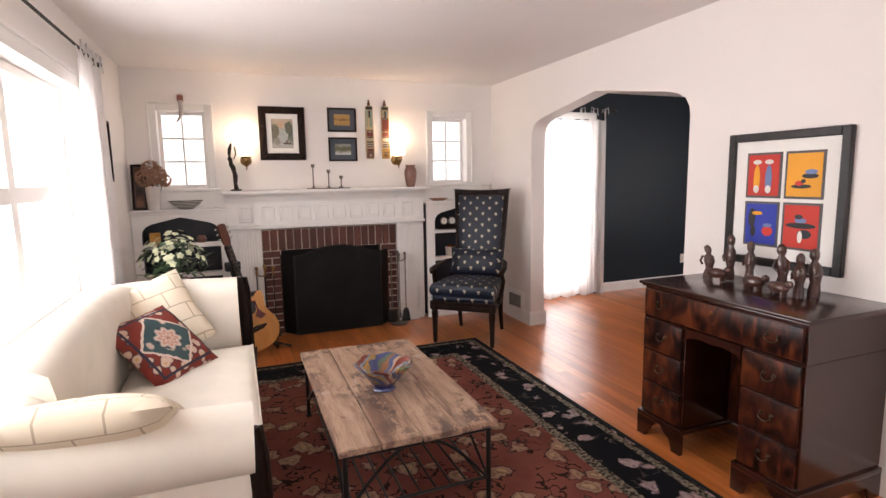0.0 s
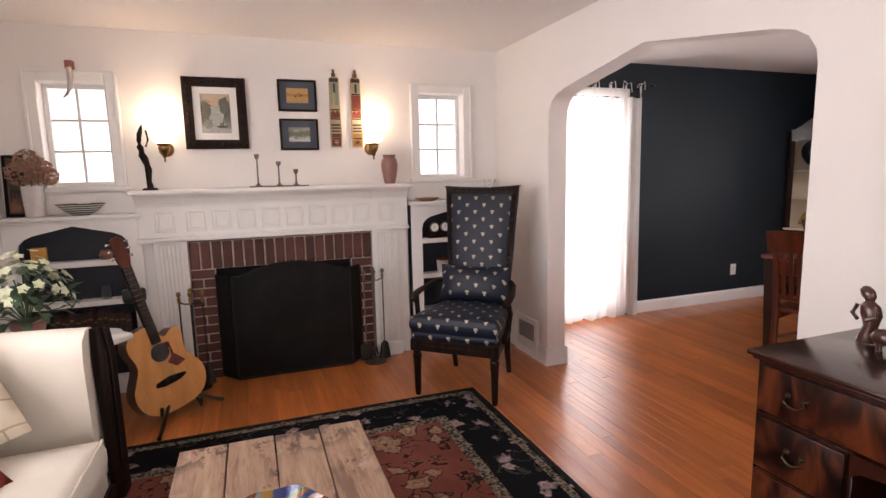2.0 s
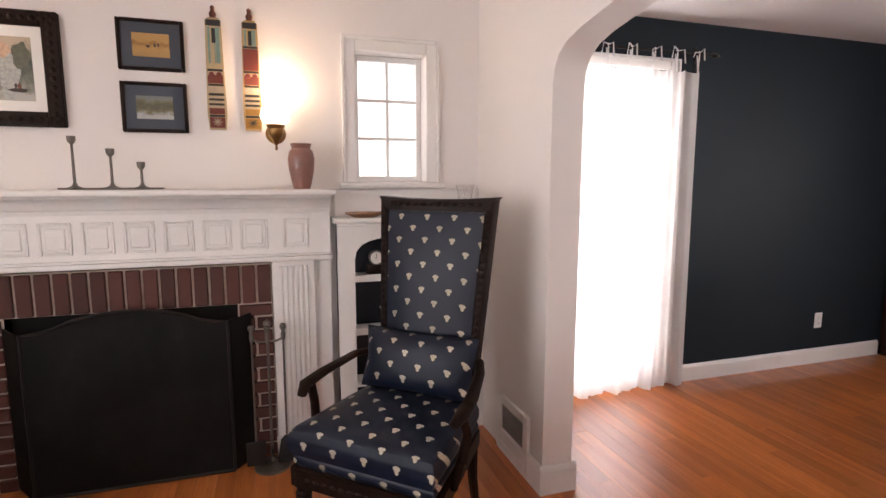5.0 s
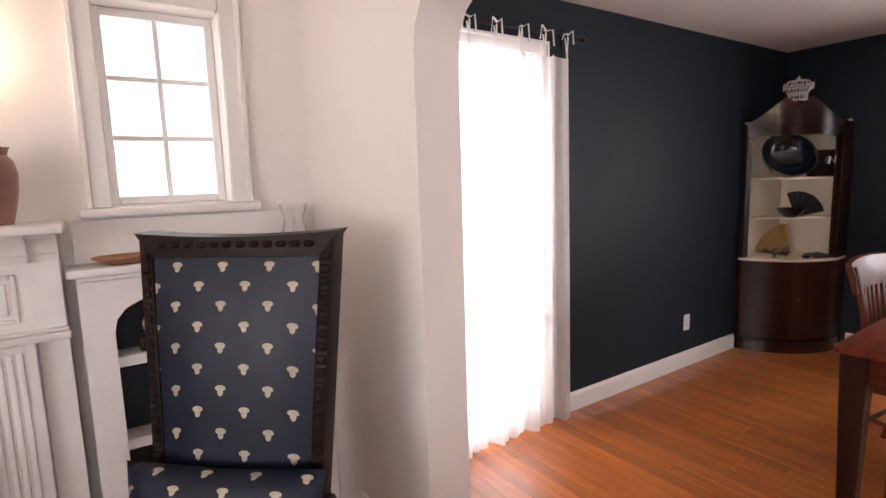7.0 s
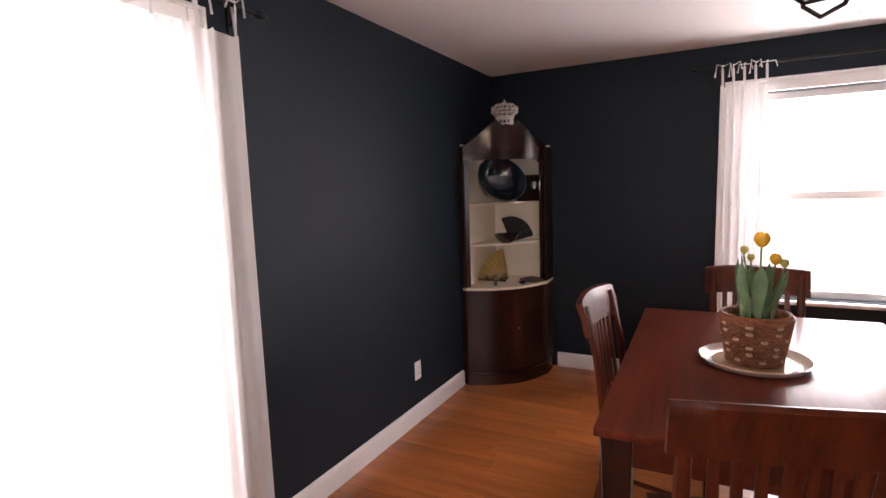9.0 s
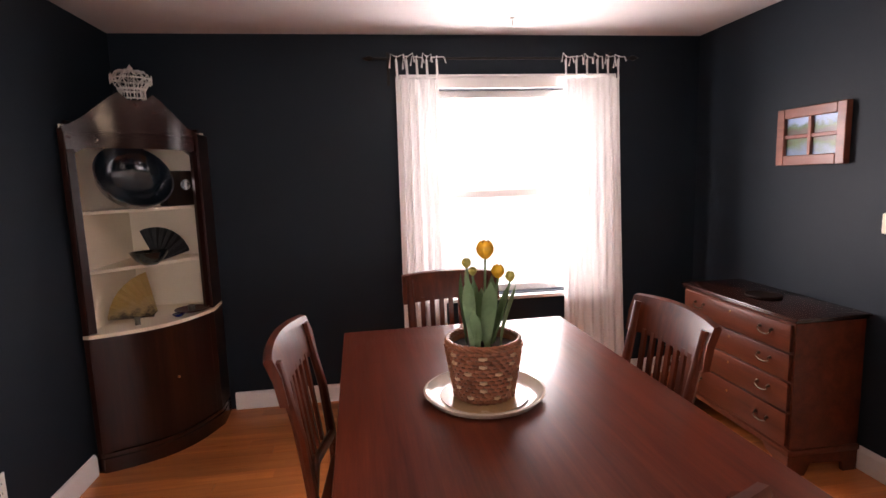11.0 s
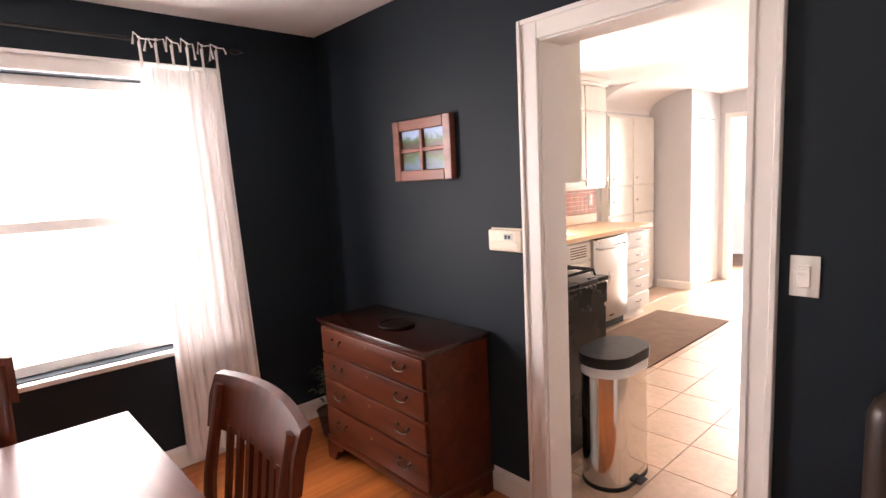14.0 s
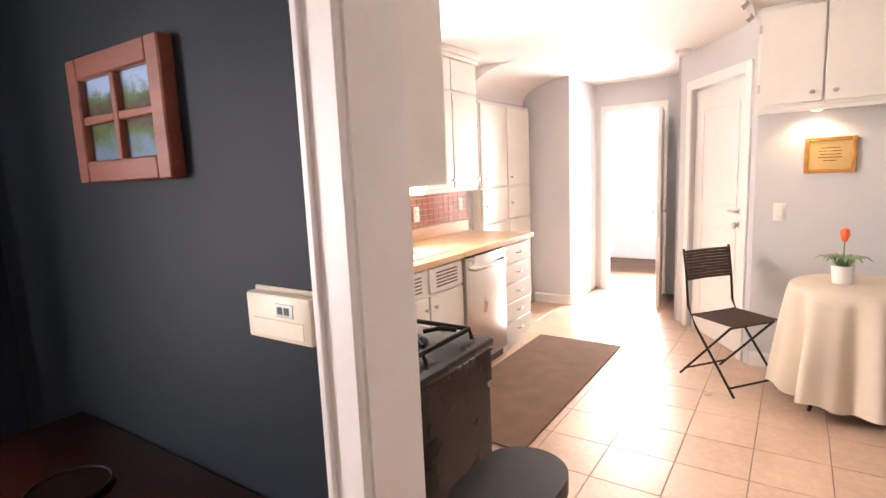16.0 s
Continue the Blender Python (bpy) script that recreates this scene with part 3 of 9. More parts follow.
# ---------------------------------------------------------------- windows and doors
def casement(name, x0, x1, z0, z1, cols, rows, face, deep, label, sash=0.028, bar=0.016, casing=0.07, sill=True):
    """A small-paned window in a wall whose room face is at y = face; the wall goes back to face + deep."""
    w = tagged(new(name), label, "window", kind="structure")
    w.location = ((x0 + x1) / 2, face, z0)
    hw, h = (x1 - x0) / 2, z1 - z0
    bm = bmesh.new()
    c = casing
    for a, b in (((-hw - c, -0.018, -0.005), (-hw, 0.0, h + c)), ((hw, -0.018, -0.005), (hw + c, 0.0, h + c)), ((-hw, -0.018, h), (hw, 0.0, h + c))):
        box(bm, a, b, 0.004)
    for a, b in (((-hw - c, -0.030, -0.005), (-hw - c + 0.018, -0.018, h + c)), ((hw + c - 0.018, -0.030, -0.005), (hw + c, -0.018, h + c)), ((-hw - c + 0.018, -0.030, h + c - 0.018), (hw + c - 0.018, -0.018, h + c))):
        box(bm, a, b, 0.003)
    part("casing", bm, TRIM, w)
    d = deep * 0.45
    bm = bmesh.new()
    ring_frame(bm, -hw, hw, 0, h, sash, d, d + 0.035)
    part("window_frame", bm, TRIM, w)
    iw, ih = 2 * hw - 2 * sash, h - 2 * sash
    for i in range(1, cols):
        x = -hw + sash + iw * i / cols
        part("glazing_bar", boxes(((x - bar / 2, d + 0.004, sash), (x + bar / 2, d + 0.03, h - sash)), bev=0.002), TRIM, w)
    for j in range(1, rows):
        z = sash + ih * j / rows
        part("glazing_bar", boxes(((-hw + sash, d + 0.006, z - bar / 2), (hw - sash, d + 0.028, z + bar / 2)), bev=0.002), TRIM, w)
    for i in range(cols):
        for j in range(rows):
            px, pz = -hw + sash + iw * i / cols, sash + ih * j / rows
            p = part("pane", boxes(((px, d + 0.016, pz), (px + iw / cols, d + 0.019, pz + ih / rows)), bev=0), PANE, w)
            p.visible_shadow = False
    if sill:
        part("window_sill", boxes(((-hw - c - 0.02, -0.05, -0.032), (hw + c + 0.02, d, -0.006)), bev=0.005, seg=2), TRIM, w)
    return w


casement("window_1", *W1, 2, 3, YF, 0.2, "small white six-pane window beside the fireplace")
casement("window_2", *W2, 2, 3, YF, 0.2, "small white six-pane window beside the fireplace")
w = casement("window_3", EASTWIN[0], EASTWIN[1], EASTWIN[2], EASTWIN[3], 1, 2, 0, 0.18, "white double-hung window between cotton curtains", 0.05, 0.05, 0.085)
w.location, w.rotation_euler = (DE, (EASTWIN[0] + EASTWIN[1]) / 2, EASTWIN[2]), (0, 0, radians(-90))
w = casement("window_6", 1.5, 3.1, 0.85, 2.05, 2, 1, 0, 0.18, "wide white window behind the walk", 0.05, 0.06, 0.08)
w.location, w.rotation_euler = (2.3, -1.0, 0.85), (0, 0, radians(180))
w = casement("window_4", GARDEN[0], GARDEN[1], GARDEN[2], GARDEN[3], 1, 1, DN, 0.2, "tall glazed garden door behind a white curtain", 0.09, 0.02, 0.07, False)
w = casement("window_5", *WEST, 3, 2, 0, 0.18, "wide white triple sash window over the sofa", 0.05, 0.075, 0.09)
w.location, w.rotation_euler = (XW, 3.325, 0.78), (0, 0, radians(90))
# unseen window, added as an opening for the kitchen lamp
w = casement("window_6", 0.0, 0.9, 1.15, 2.0, 2, 1, 0, 0.15, "unseen white kitchen window, assumed over the sink", 0.04, 0.03, 0.06)
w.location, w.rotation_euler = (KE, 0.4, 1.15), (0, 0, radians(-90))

# kitchen doorway lining and casing
d = tagged(new("door_1"), "white painted casing of the doorless kitchen doorway", "door frame", kind="structure")
d.location = (5.7325, DS, 0)
hw = 0.3775
bm = bmesh.new()
for s in (-1, 1):
    box(bm, (s * hw, -0.15, 0), (s * (hw - 0.014), 0.0, 1.99))
box(bm, (-hw + 0.014, -0.15, 1.976), (hw - 0.014, 0.0, 1.99))
part("lining", bm, TRIM, d)
for s in (-1, 1):
    bm = bmesh.new()
    box(bm, (s * (hw - 0.008), 0.0, 0), (s * (hw + 0.082), 0.016, 2.064), 0.003)
    box(bm, (s * (hw + 0.064), 0.016, 0), (s * (hw + 0.082), 0.028, 2.064), 0.003)
    box(bm, (s * (hw - 0.008), 0.016, 0), (s * (hw + 0.012), 0.021, 1.99), 0.002)
    part("casing", bm, TRIM, d)
bm = bmesh.new()
box(bm, (-hw + 0.008, 0.0, 1.982), (hw - 0.008, 0.016, 2.064), 0.003)
box(bm, (-hw - 0.064, 0.016, 2.046), (hw + 0.064, 0.028, 2.064), 0.003)
part("casing", bm, TRIM, d)
single("trim_threshold", boxes(((5.365, DK - 0.02, -0.004), (6.10, DS + 0.01, 0.006)), bev=0.003), FLOOR_WOOD, "varnished fir threshold of the kitchen doorway", "threshold", "structure")


def curtain_rod(name, x0, x1, z, y, label, brackets):
    """A dark rod along local x with finials and brackets."""
    t = thing(name, (0, 0, 0), 0, label, "curtain rod")
    bm = bmesh.new()
    rod(bm, (x0, y, z), (x1, y, z), 0.008)
    part("pole", bm, IRON, t)
    for x, s in ((x0, -1), (x1, 1)):
        bm = bmesh.new()
        lathe(bm, [(0.004, 0), (0.014, 0.012), (0.017, 0.03), (0.010, 0.05), (0.0, 0.075)], seg=12)
        bmesh.ops.rotate(bm, verts=bm.verts, matrix=Euler((0, s * math.pi / 2, 0)).to_matrix())
        bmesh.ops.translate(bm, verts=bm.verts, vec=(x, y, z))
        part("finial", bm, IRON, t)
    for x in brackets:
        bm = bmesh.new()
        box(bm, (x - 0.009, -0.007, z - 0.15), (x + 0.009, -0.001, z + 0.055), 0.002)
        tube(bm, [(x, -0.004, z - 0.06), (x, y * 0.6, z - 0.045), (x, y, z - 0.012)], 0.005, 6)
        part("bracket", bm, IRON, t)
    return t


def tied_curtain(name, x0, x1, z0, z1, y, folds, ties, zr, seed, label, mat, spread=0.0, depth=0.03, lean=0.0):
    """A curtain hung from a rod at height zr by knotted cloth ties."""
    t = thing(name, (0, 0, 0), 0, label, "curtain")
    bm = drape(x0, x1, z0, z1, folds, depth, y, spread, seed)
    if lean:
        for v in bm.verts:
            v.co.x += lean * ((z1 - v.co.z) / (z1 - z0)) ** 1.3
    part("cloth", bm, mat, t, smooth=80)
    rnd = random.Random(seed)
    for k in range(ties):
        x = x0 + (x1 - x0) * (k + 0.15) / (ties - 0.7)
        bm = bmesh.new()
        tube(bm, [(x, y, z1 - 0.02), (x - 0.004, y - 0.013, zr - 0.01), (x, y - 0.006, zr + 0.014), (x, y + 0.012, zr), (x + 0.004, y, z1 - 0.02)], 0.006, 6, flat=0.5)
        for s in (-1, 1):
            e = rnd.uniform(0.02, 0.045)
            tube(bm, [(x, y - 0.014, zr + 0.005), (x + s * e, y - 0.02, zr + rnd.uniform(0.0, 0.03)), (x + s * e * 1.3, y - 0.018, zr - rnd.uniform(0.02, 0.07))], 0.006, 6, flat=0.5)
        part("tie", bm, mat, t, smooth=60)
    return t


def turn_to_east(ob):
    """From a wall seen along +y to the dining room's east wall."""
    ob.location, ob.rotation_euler = (DE, 0, 0), (0, 0, radians(-90))


# dining north: garden door curtain
r = curtain_rod("curtain_rod", 4.05, 5.22, 2.16, -0.055, "black iron curtain rod over the garden door", (4.1, 5.14))
r.location = (0, DN, 0)
c = tied_curtain("curtain", 4.1, 5.14, 0.012, 2.06, -0.06, 9, 7, 2.16, 3, "long white sheer curtain tied to an iron rod", GAUZE, 0.05, 0.028)
c.location = (0, DN, 0)
# dining east: local x runs to -y
r = curtain_rod("curtain_rod", -4.5, -2.84, 2.2, -0.085, "black iron curtain rod over the dining window", (-4.41, -2.93))
turn_to_east(r)
c = tied_curtain("curtain", -4.37, -4.10, 0.25, 2.09, -0.085, 5, 5, 2.2, 5, "white cotton curtain drawn to one side", SHEER, 0.02, 0.03)
turn_to_east(c)
c = tied_curtain("curtain", -3.28, -2.90, 0.06, 2.09, -0.085, 6, 6, 2.2, 8, "white cotton curtain drawn to one side", SHEER, 0.06, 0.035, 0.04)
turn_to_east(c)


# ---------------------------------------------------------------- dining room
def dining_table():
    t = thing("dining_table", (5.93, 4.18, 0), 1.2, "dark reddish-brown polished wooden dining table", "table")
    hx, hy, z = 0.797, 0.522, 0.775
    part("tabletop", boxes(((-hx, -hy, z - 0.03), (hx, hy, z)), bev=0.006, seg=2), TABLE_WOOD, t)
    for s in (-1, 1):
        part("apron", boxes(((-hx + 0.1, s * (hy - 0.075), z - 0.13), (hx - 0.1, s * (hy - 0.05), z - 0.031))), TABLE_WOOD, t)
        part("apron", boxes(((s * (hx - 0.075), -hy + 0.1, z - 0.13), (s * (hx - 0.05), hy - 0.1, z - 0.031))), TABLE_WOOD, t)
    for sx in (-1, 1):
        for sy in (-1, 1):
            bm = bmesh.new()
            vs = box(bm, (-0.045, -0.045, 0), (0.045, 0.045, z - 0.031), 0)
            for v in vs:
                if v.co.z < 0.1:
                    v.co.x, v.co.y = v.co.x * 0.58, v.co.y * 0.58
            bmesh.ops.bevel(bm, geom=bm.edges, offset=0.005, segments=1, affect="EDGES")
            bmesh.ops.translate(bm, verts=bm.verts, vec=(sx * (hx - 0.06), sy * (hy - 0.06), 0))
            part("leg", bm, MAHOGANY_Z, t)
    return t


def dining_chair(loc, rz, label, first=None):
    """A slat-back chair; its front looks along local -y."""
    if first:
        ob = copy_thing(first, pose(*loc, 0, 0, rz))
        ob["label"] = label
        return ob
    t = thing("dining_chair", loc, rz, label, "chair", "chairs round the dining table")
    bm = bmesh.new()
    box(bm, (-0.225, -0.23, 0.425), (0.225, 0.2, 0.455), 0.012, 2)
    part("seat", bm, CHAIR_WOOD, t)
    for s in (-1, 1):
        part("seat_rail", boxes(((s * 0.2, -0.2, 0.37), (s * 0.18, 0.17, 0.424))), CHAIR_WOOD, t)
        bm = bmesh.new()
        rod(bm, (s * 0.195, -0.2, 0.424), (s * 0.2, -0.205, 0), 0.022, 0.015, 8)
        part("leg", bm, CHAIR_WOOD, t)
        bm = bmesh.new()
        tube(bm, [(s * 0.2, 0.25, 0.0), (s * 0.2, 0.2, 0.22), (s * 0.2, 0.19, 0.45), (s * 0.205, 0.22, 0.72), (s * 0.21, 0.272, 0.955)], [0.019, 0.022, 0.024, 0.021, 0.018], 8, flat=0.8)
        part("back_post", bm, CHAIR_WOOD, t)
    part("front_rail", boxes(((-0.18, -0.215, 0.37), (0.18, -0.195, 0.424))), CHAIR_WOOD, t)
    for y, z in ((0.205, 0.2), (-0.2, 0.16)):
        bm = bmesh.new()
        rod(bm, (-0.195, y, z), (0.195, y, z), 0.011)
        part("stretcher", bm, CHAIR_WOOD, t)
    for s in (-1, 1):
        bm = bmesh.new()
        rod(bm, (s * 0.197, -0.2, 0.2), (s * 0.197, 0.2, 0.24), 0.011)
        part("stretcher", bm, CHAIR_WOOD, t)
    # curved crest rail, rolled backwards at its top
    bm = bmesh.new()
    rows = []
    for i in range(15):
        u = i / 7 - 1
        sec = []
        bow = 0.035 * (1 - u * u)
        for dy, dz in ((0.0, 0.845), (0.014, 0.93), (0.035, 0.985), (0.055, 0.99), (0.062, 0.978), (0.04, 0.92), (0.025, 0.845)):
            sec.append(bm.verts.new((u * 0.248, 0.238 + dy + bow, dz - 0.012 * u * u)))
        rows.append(sec)
    for a, b in zip(rows, rows[1:]):
        for k in range(7):
            bm.faces.new((a[k], a[(k + 1) % 7], b[(k + 1) % 7], b[k]))
    bm.faces.new(rows[0]), bm.faces.new(rows[-1][::-1])
    part("crest_rail", bm, CHAIR_WOOD, t, smooth=50)
    bm = bmesh.new()
    tube(bm, [(-0.2, 0.195, 0.53), (0, 0.222, 0.53), (0.2, 0.195, 0.53)], 0.014, 8, flat=1.5)
    part("lower_rail", bm, CHAIR_WOOD, t)
    for k in range(7):
        x = -0.147 + 0.049 * k
        b = 0.03 * (1 - (x / 0.22) ** 2)
        bm = bmesh.new()
        vs = box(bm, (x - 0.012, 0.2 + b, 0.535), (x + 0.012, 0.212 + b, 0.86), 0)
        for v in vs:
            if v.co.z > 0.7:
                v.co.y += 0.045
        part("slat", bm, CHAIR_WOOD, t)
    return t


dining_table()
ch = dining_chair((5.235, 4.30, 0), 104, "dark wooden slat-back chair at the end of the table")
dining_chair((6.03, 4.575, 0), -4, "dark wooden slat-back chair at the side of the table", ch)
dining_chair((6.03, 3.81, 0), 180, "dark wooden slat-back chair at the side of the table", ch)
dining_chair((6.69, 4.18, 0), -90, "dark wooden slat-back chair below the window", ch)


def tulip_basket():
    at = (5.89, 4.245, 0.776)
    t = thing("serving_tray", at, 20, "round off-white glazed tray with a brown inside", "tray")
    bm = bmesh.new()
    lathe(bm, [(0.0, 0.003), (0.15, 0.003), (0.172, 0.012), (0.185, 0.026), (0.192, 0.024), (0.178, 0.006), (0.155, 0.0), (0.0, 0.0)], seg=40)
    part("dish", bm, CERAMIC, t, smooth=50)
    bm = bmesh.new()
    lathe(bm, [(0.0, 0.0065), (0.14, 0.0065), (0.14, 0.0045), (0.0, 0.0045)], seg=36)
    part("base_glaze", bm, surface("tan_glaze", (0.44, 0.29, 0.16), 0.25, var=0.15), t, "tan glazed inside")
    b = thing("flower_basket", (5.89, 4.245, 0.784), 0, "brown wicker basket of yellow tulips standing on the tray", "plant")
    b.scale = (0.95, 0.95, 0.98)
    wick_a = surface("wicker_brown", (0.25, 0.082, 0.034), 0.4, var=0.4, scale=30, relief=0.3)
    wick_b = surface("wicker_pale", (0.56, 0.38, 0.24), 0.55, var=0.3, scale=30, relief=0.3)
    bm = bmesh.new()
    lathe(bm, [(0.0, 0.004), (0.086, 0.004), (0.116, 0.175), (0.108, 0.175), (0.08, 0.012), (0.0, 0.012)], seg=32)
    part("liner", bm, wick_a, b)
    bm, bp = bmesh.new(), bmesh.new()
    rows, cols = 13, 28
    for j in range(rows):
        z = 0.008 + j * 0.0133
        r = 0.089 + 0.03 * z / 0.175
        for i in range(cols):
            a0 = 2 * math.pi * (i + 0.5 * (j % 2)) / cols
            pts = [((r + 0.008 * math.sin(math.pi * k / 4) ** 2) * math.cos(a0 + d), (r + 0.008 * math.sin(math.pi * k / 4) ** 2) * math.sin(a0 + d), z) for k, d in enumerate([x * 2 * math.pi / cols / 4 * 0.98 for x in range(5)])]
            tube(bp if (i + 2 * (j % 3)) % 4 == 0 and j % 2 else bm, pts, 0.0060 if j % 2 else 0.0066, 6)
    part("weave", bm, wick_a, b, smooth=60)["kind"] = "stuff"
    part("pale_weave", bp, wick_b, b, "pale wicker strands", smooth=60)["kind"] = "stuff"
    bm = bmesh.new()
    for k in range(3):
        pts = [((0.118 + 0.004 * math.sin(11 * a + k * 2.1)) * math.cos(a), (0.118 + 0.004 * math.sin(11 * a + k * 2.1)) * math.sin(a), 0.182 + 0.006 * math.cos(11 * a + k * 2.1)) for a in [2 * math.pi * i / 66 for i in range(66)]]
        tube(bm, pts, 0.006, 5, closed=True)
    part("rim", bm, wick_a, b, smooth=60)
    bm = bmesh.new()
    lathe(bm, [(0.0, 0.168), (0.06, 0.165), (0.106, 0.16), (0.1, 0.14), (0, 0.14)], seg=20)
    part("soil", bm, SOIL, b)
    rnd = random.Random(4)
    for k in range(12):
        a, rr = 2.4 * k + rnd.uniform(-0.3, 0.3), rnd.uniform(0.015, 0.062)
        x, y = rr * math.cos(a), rr * math.sin(a)
        h = rnd.uniform(0.13, 0.26)
        w = rnd.uniform(0.017, 0.026)
        lean = rnd.uniform(0.02, 0.42)
        bm = bmesh.new()
        dx, dy = math.cos(a), math.sin(a)
        side = Vector((-dy, dx, 0))
        last = None
        for i in range(8):
            f = i / 7
            p = Vector((x + dx * lean * 0.16 * f * f, y + dy * lean * 0.16 * f * f, 0.16 + h * f))
            ww = w * (0.3 + 1.32 * f) * (1 - f ** 5) + 0.001 if f < 0.6 else w * 1.09 * (1 - ((f - 0.6) / 0.4) ** 2.2) + 0.001
            row = [bm.verts.new(p - side * ww + Vector((dx, dy, 0)) * 0.35 * ww), bm.verts.new(p), bm.verts.new(p + side * ww + Vector((dx, dy, 0)) * 0.35 * ww)]
            if last:
                for q in range(2):
                    bm.faces.new((last[q], last[q + 1], row[q + 1], row[q]))
            last = row
        part("leaf", bm, LEAF, b, smooth=60)
    for (x, y, z, s, op) in ((-0.005, -0.012, 0.44, 0.92, 1), (0.03, -0.062, 0.37, 0.7, 1), (0.02, 0.045, 0.41, 0.5, 0), (-0.035, -0.085, 0.37, 0.5, 0), (0.045, 0.02, 0.38, 0.45, 0)):
        bm = bmesh.new()
        tube(bm, [(x * 0.3, y * 0.3, 0.16), (x * 0.7, y * 0.7, z * 0.7), (x, y, z)], 0.0042, 6)
        part("stem", bm, LEAF, b, smooth=60)
        bm = bmesh.new()
        for k in range(6):
            a = k * math.pi / 3
            last = None
            for i in range(6):
                f = i / 5
                r = s * (0.006 + 0.026 * math.sin(math.pi * min(0.85, f * 0.8 + 0.05)))
                ww = s * 0.021 * math.sin(math.pi * min(0.93, 0.15 + 0.78 * f))
                c, sn = math.cos(a), math.sin(a)
                p = Vector((x + r * c, y + r * sn, z + s * 0.062 * f))
                sd = Vector((-sn, c, 0))
                row = [bm.verts.new(p - sd * ww - Vector((c, sn, 0)) * ww * 0.35), bm.verts.new(p), bm.verts.new(p + sd * ww - Vector((c, sn, 0)) * ww * 0.35)]
                if last:
                    for q in range(2):
                        bm.faces.new((last[q], last[q + 1], row[q + 1], row[q]))
                last = row
        part("flower" if op else "bud", bm, PETAL_YELLOW if op else BUD, b, smooth=60)


tulip_basket()


def bail_handle(parent, x, y, z, w=0.075, mat=None):
    """A brass drop handle on a drawer front that looks along -y."""
    bm = bmesh.new()
    for s in (-1, 1):
        lathe(bm, [(0.0, 0), (0.009, 0.0), (0.008, 0.004), (0.004, 0.012), (0.0, 0.013)], seg=10)
        for v in bm.verts:
            if not v.tag:
                v.co = Vector((x + s * w / 2 + v.co.x, y - v.co.z, z + v.co.y))
                v.tag = True
    tube(bm, [(x - w / 2, y - 0.012, z), (x - w / 2 - 0.004, y - 0.014, z - 0.016), (x - w / 4, y - 0.016, z - 0.026), (x, y - 0.017, z - 0.028), (x + w / 4, y - 0.016, z - 0.026), (x + w / 2 + 0.004, y - 0.014, z - 0.016), (x + w / 2, y - 0.012, z)], 0.0035, 6)
    ob = part("handle", bm, mat or BRONZE, parent, "dark bronze drop handle", smooth=50)
    return ob


def chest():
    t = thing("chest_of_drawers", (6.845, DS + 0.208, 0), 180, "reddish mahogany chest of four drawers with dark drop handles", "chest")
    hw, d, top = 0.445, 0.2, 0.775
    part("body", boxes(((-hw + 0.02, -d + 0.022, 0.11), (hw - 0.02, d - 0.01, top - 0.028)), bev=0.003), CHEST_WOOD, t)
    part("top", boxes(((-hw, -d, top - 0.014), (hw, d, top)), ((-hw + 0.01, -d + 0.01, top - 0.027), (hw - 0.01, d - 0.006, top - 0.014)), bev=0.005, seg=2), MAHOGANY, t)
    part("base_moulding", boxes(((-hw + 0.008, -d + 0.006, 0.10), (hw - 0.008, d - 0.008, 0.13)), bev=0.006, seg=2), CHEST_WOOD, t)
    zs = [0.138, 0.312, 0.462, 0.602, 0.742]
    for a, b in zip(zs, zs[1:]):
        dr = part("drawer", boxes(((-hw + 0.035, -d + 0.006, a + 0.006), (hw - 0.035, -d + 0.03, b - 0.006)), bev=0.004, seg=2), CHEST_WOOD, t)
        for x in (-0.26, 0.26):
            bail_handle(dr, x, -d + 0.006, (a + b) / 2 + 0.015)
        bm = bmesh.new()
        lathe(bm, [(0.0, 0.0), (0.007, 0.0), (0.006, 0.002), (0, 0.0025)], seg=10)
        bmesh.ops.rotate(bm, verts=bm.verts, matrix=Euler((math.pi / 2, 0, 0)).to_matrix())
        bmesh.ops.translate(bm, verts=bm.verts, vec=(0, -d + 0.006, (a + b) / 2 + 0.03))
        part("keyhole", bm, BRASS, dr)
    for sx in (-1, 1):
        bm = bmesh.new()
        prism(bm, [(sx * (hw - 0.01), 0), (sx * (hw - 0.01), 0.1), (sx * (hw - 0.17), 0.1), (sx * (hw - 0.15), 0.075), (sx * (hw - 0.105), 0.06), (sx * (hw - 0.085), 0.02), (sx * (hw - 0.075), 0)], -d + 0.008, -d + 0.03, "xz")
        part("bracket_foot", bm, CHEST_WOOD, t)
        bm = bmesh.new()
        prism(bm, [(-d + 0.031, 0), (-d + 0.031, 0.1), (d - 0.02, 0.1), (d - 0.02, 0), (d - 0.09, 0), (d - 0.1, 0.05), (-d + 0.13, 0.06), (-d + 0.1, 0.0)], sx * (hw - 0.03), sx * (hw - 0.01), "yz")
        part("bracket_foot", bm, CHEST_WOOD, t)
    tr = thing("trivet", (6.83, DS + 0.22, 0.776), 15, "dark round trivet lying on the chest of drawers", "trivet")
    bm = bmesh.new()
    tube(bm, [(0.085 * math.cos(a), 0.085 * math.sin(a), 0.008) for a in [2 * math.pi * i / 40 for i in range(40)]], 0.005, 8, closed=True)
    part("ring", bm, DARK_WOOD, tr, smooth=60)
    bm = bmesh.new()
    lathe(bm, [(0, 0.0), (0.08, 0.0), (0.08, 0.007), (0, 0.007)], seg=36)
    part("plate", bm, DARK_WOOD, tr)


chest()


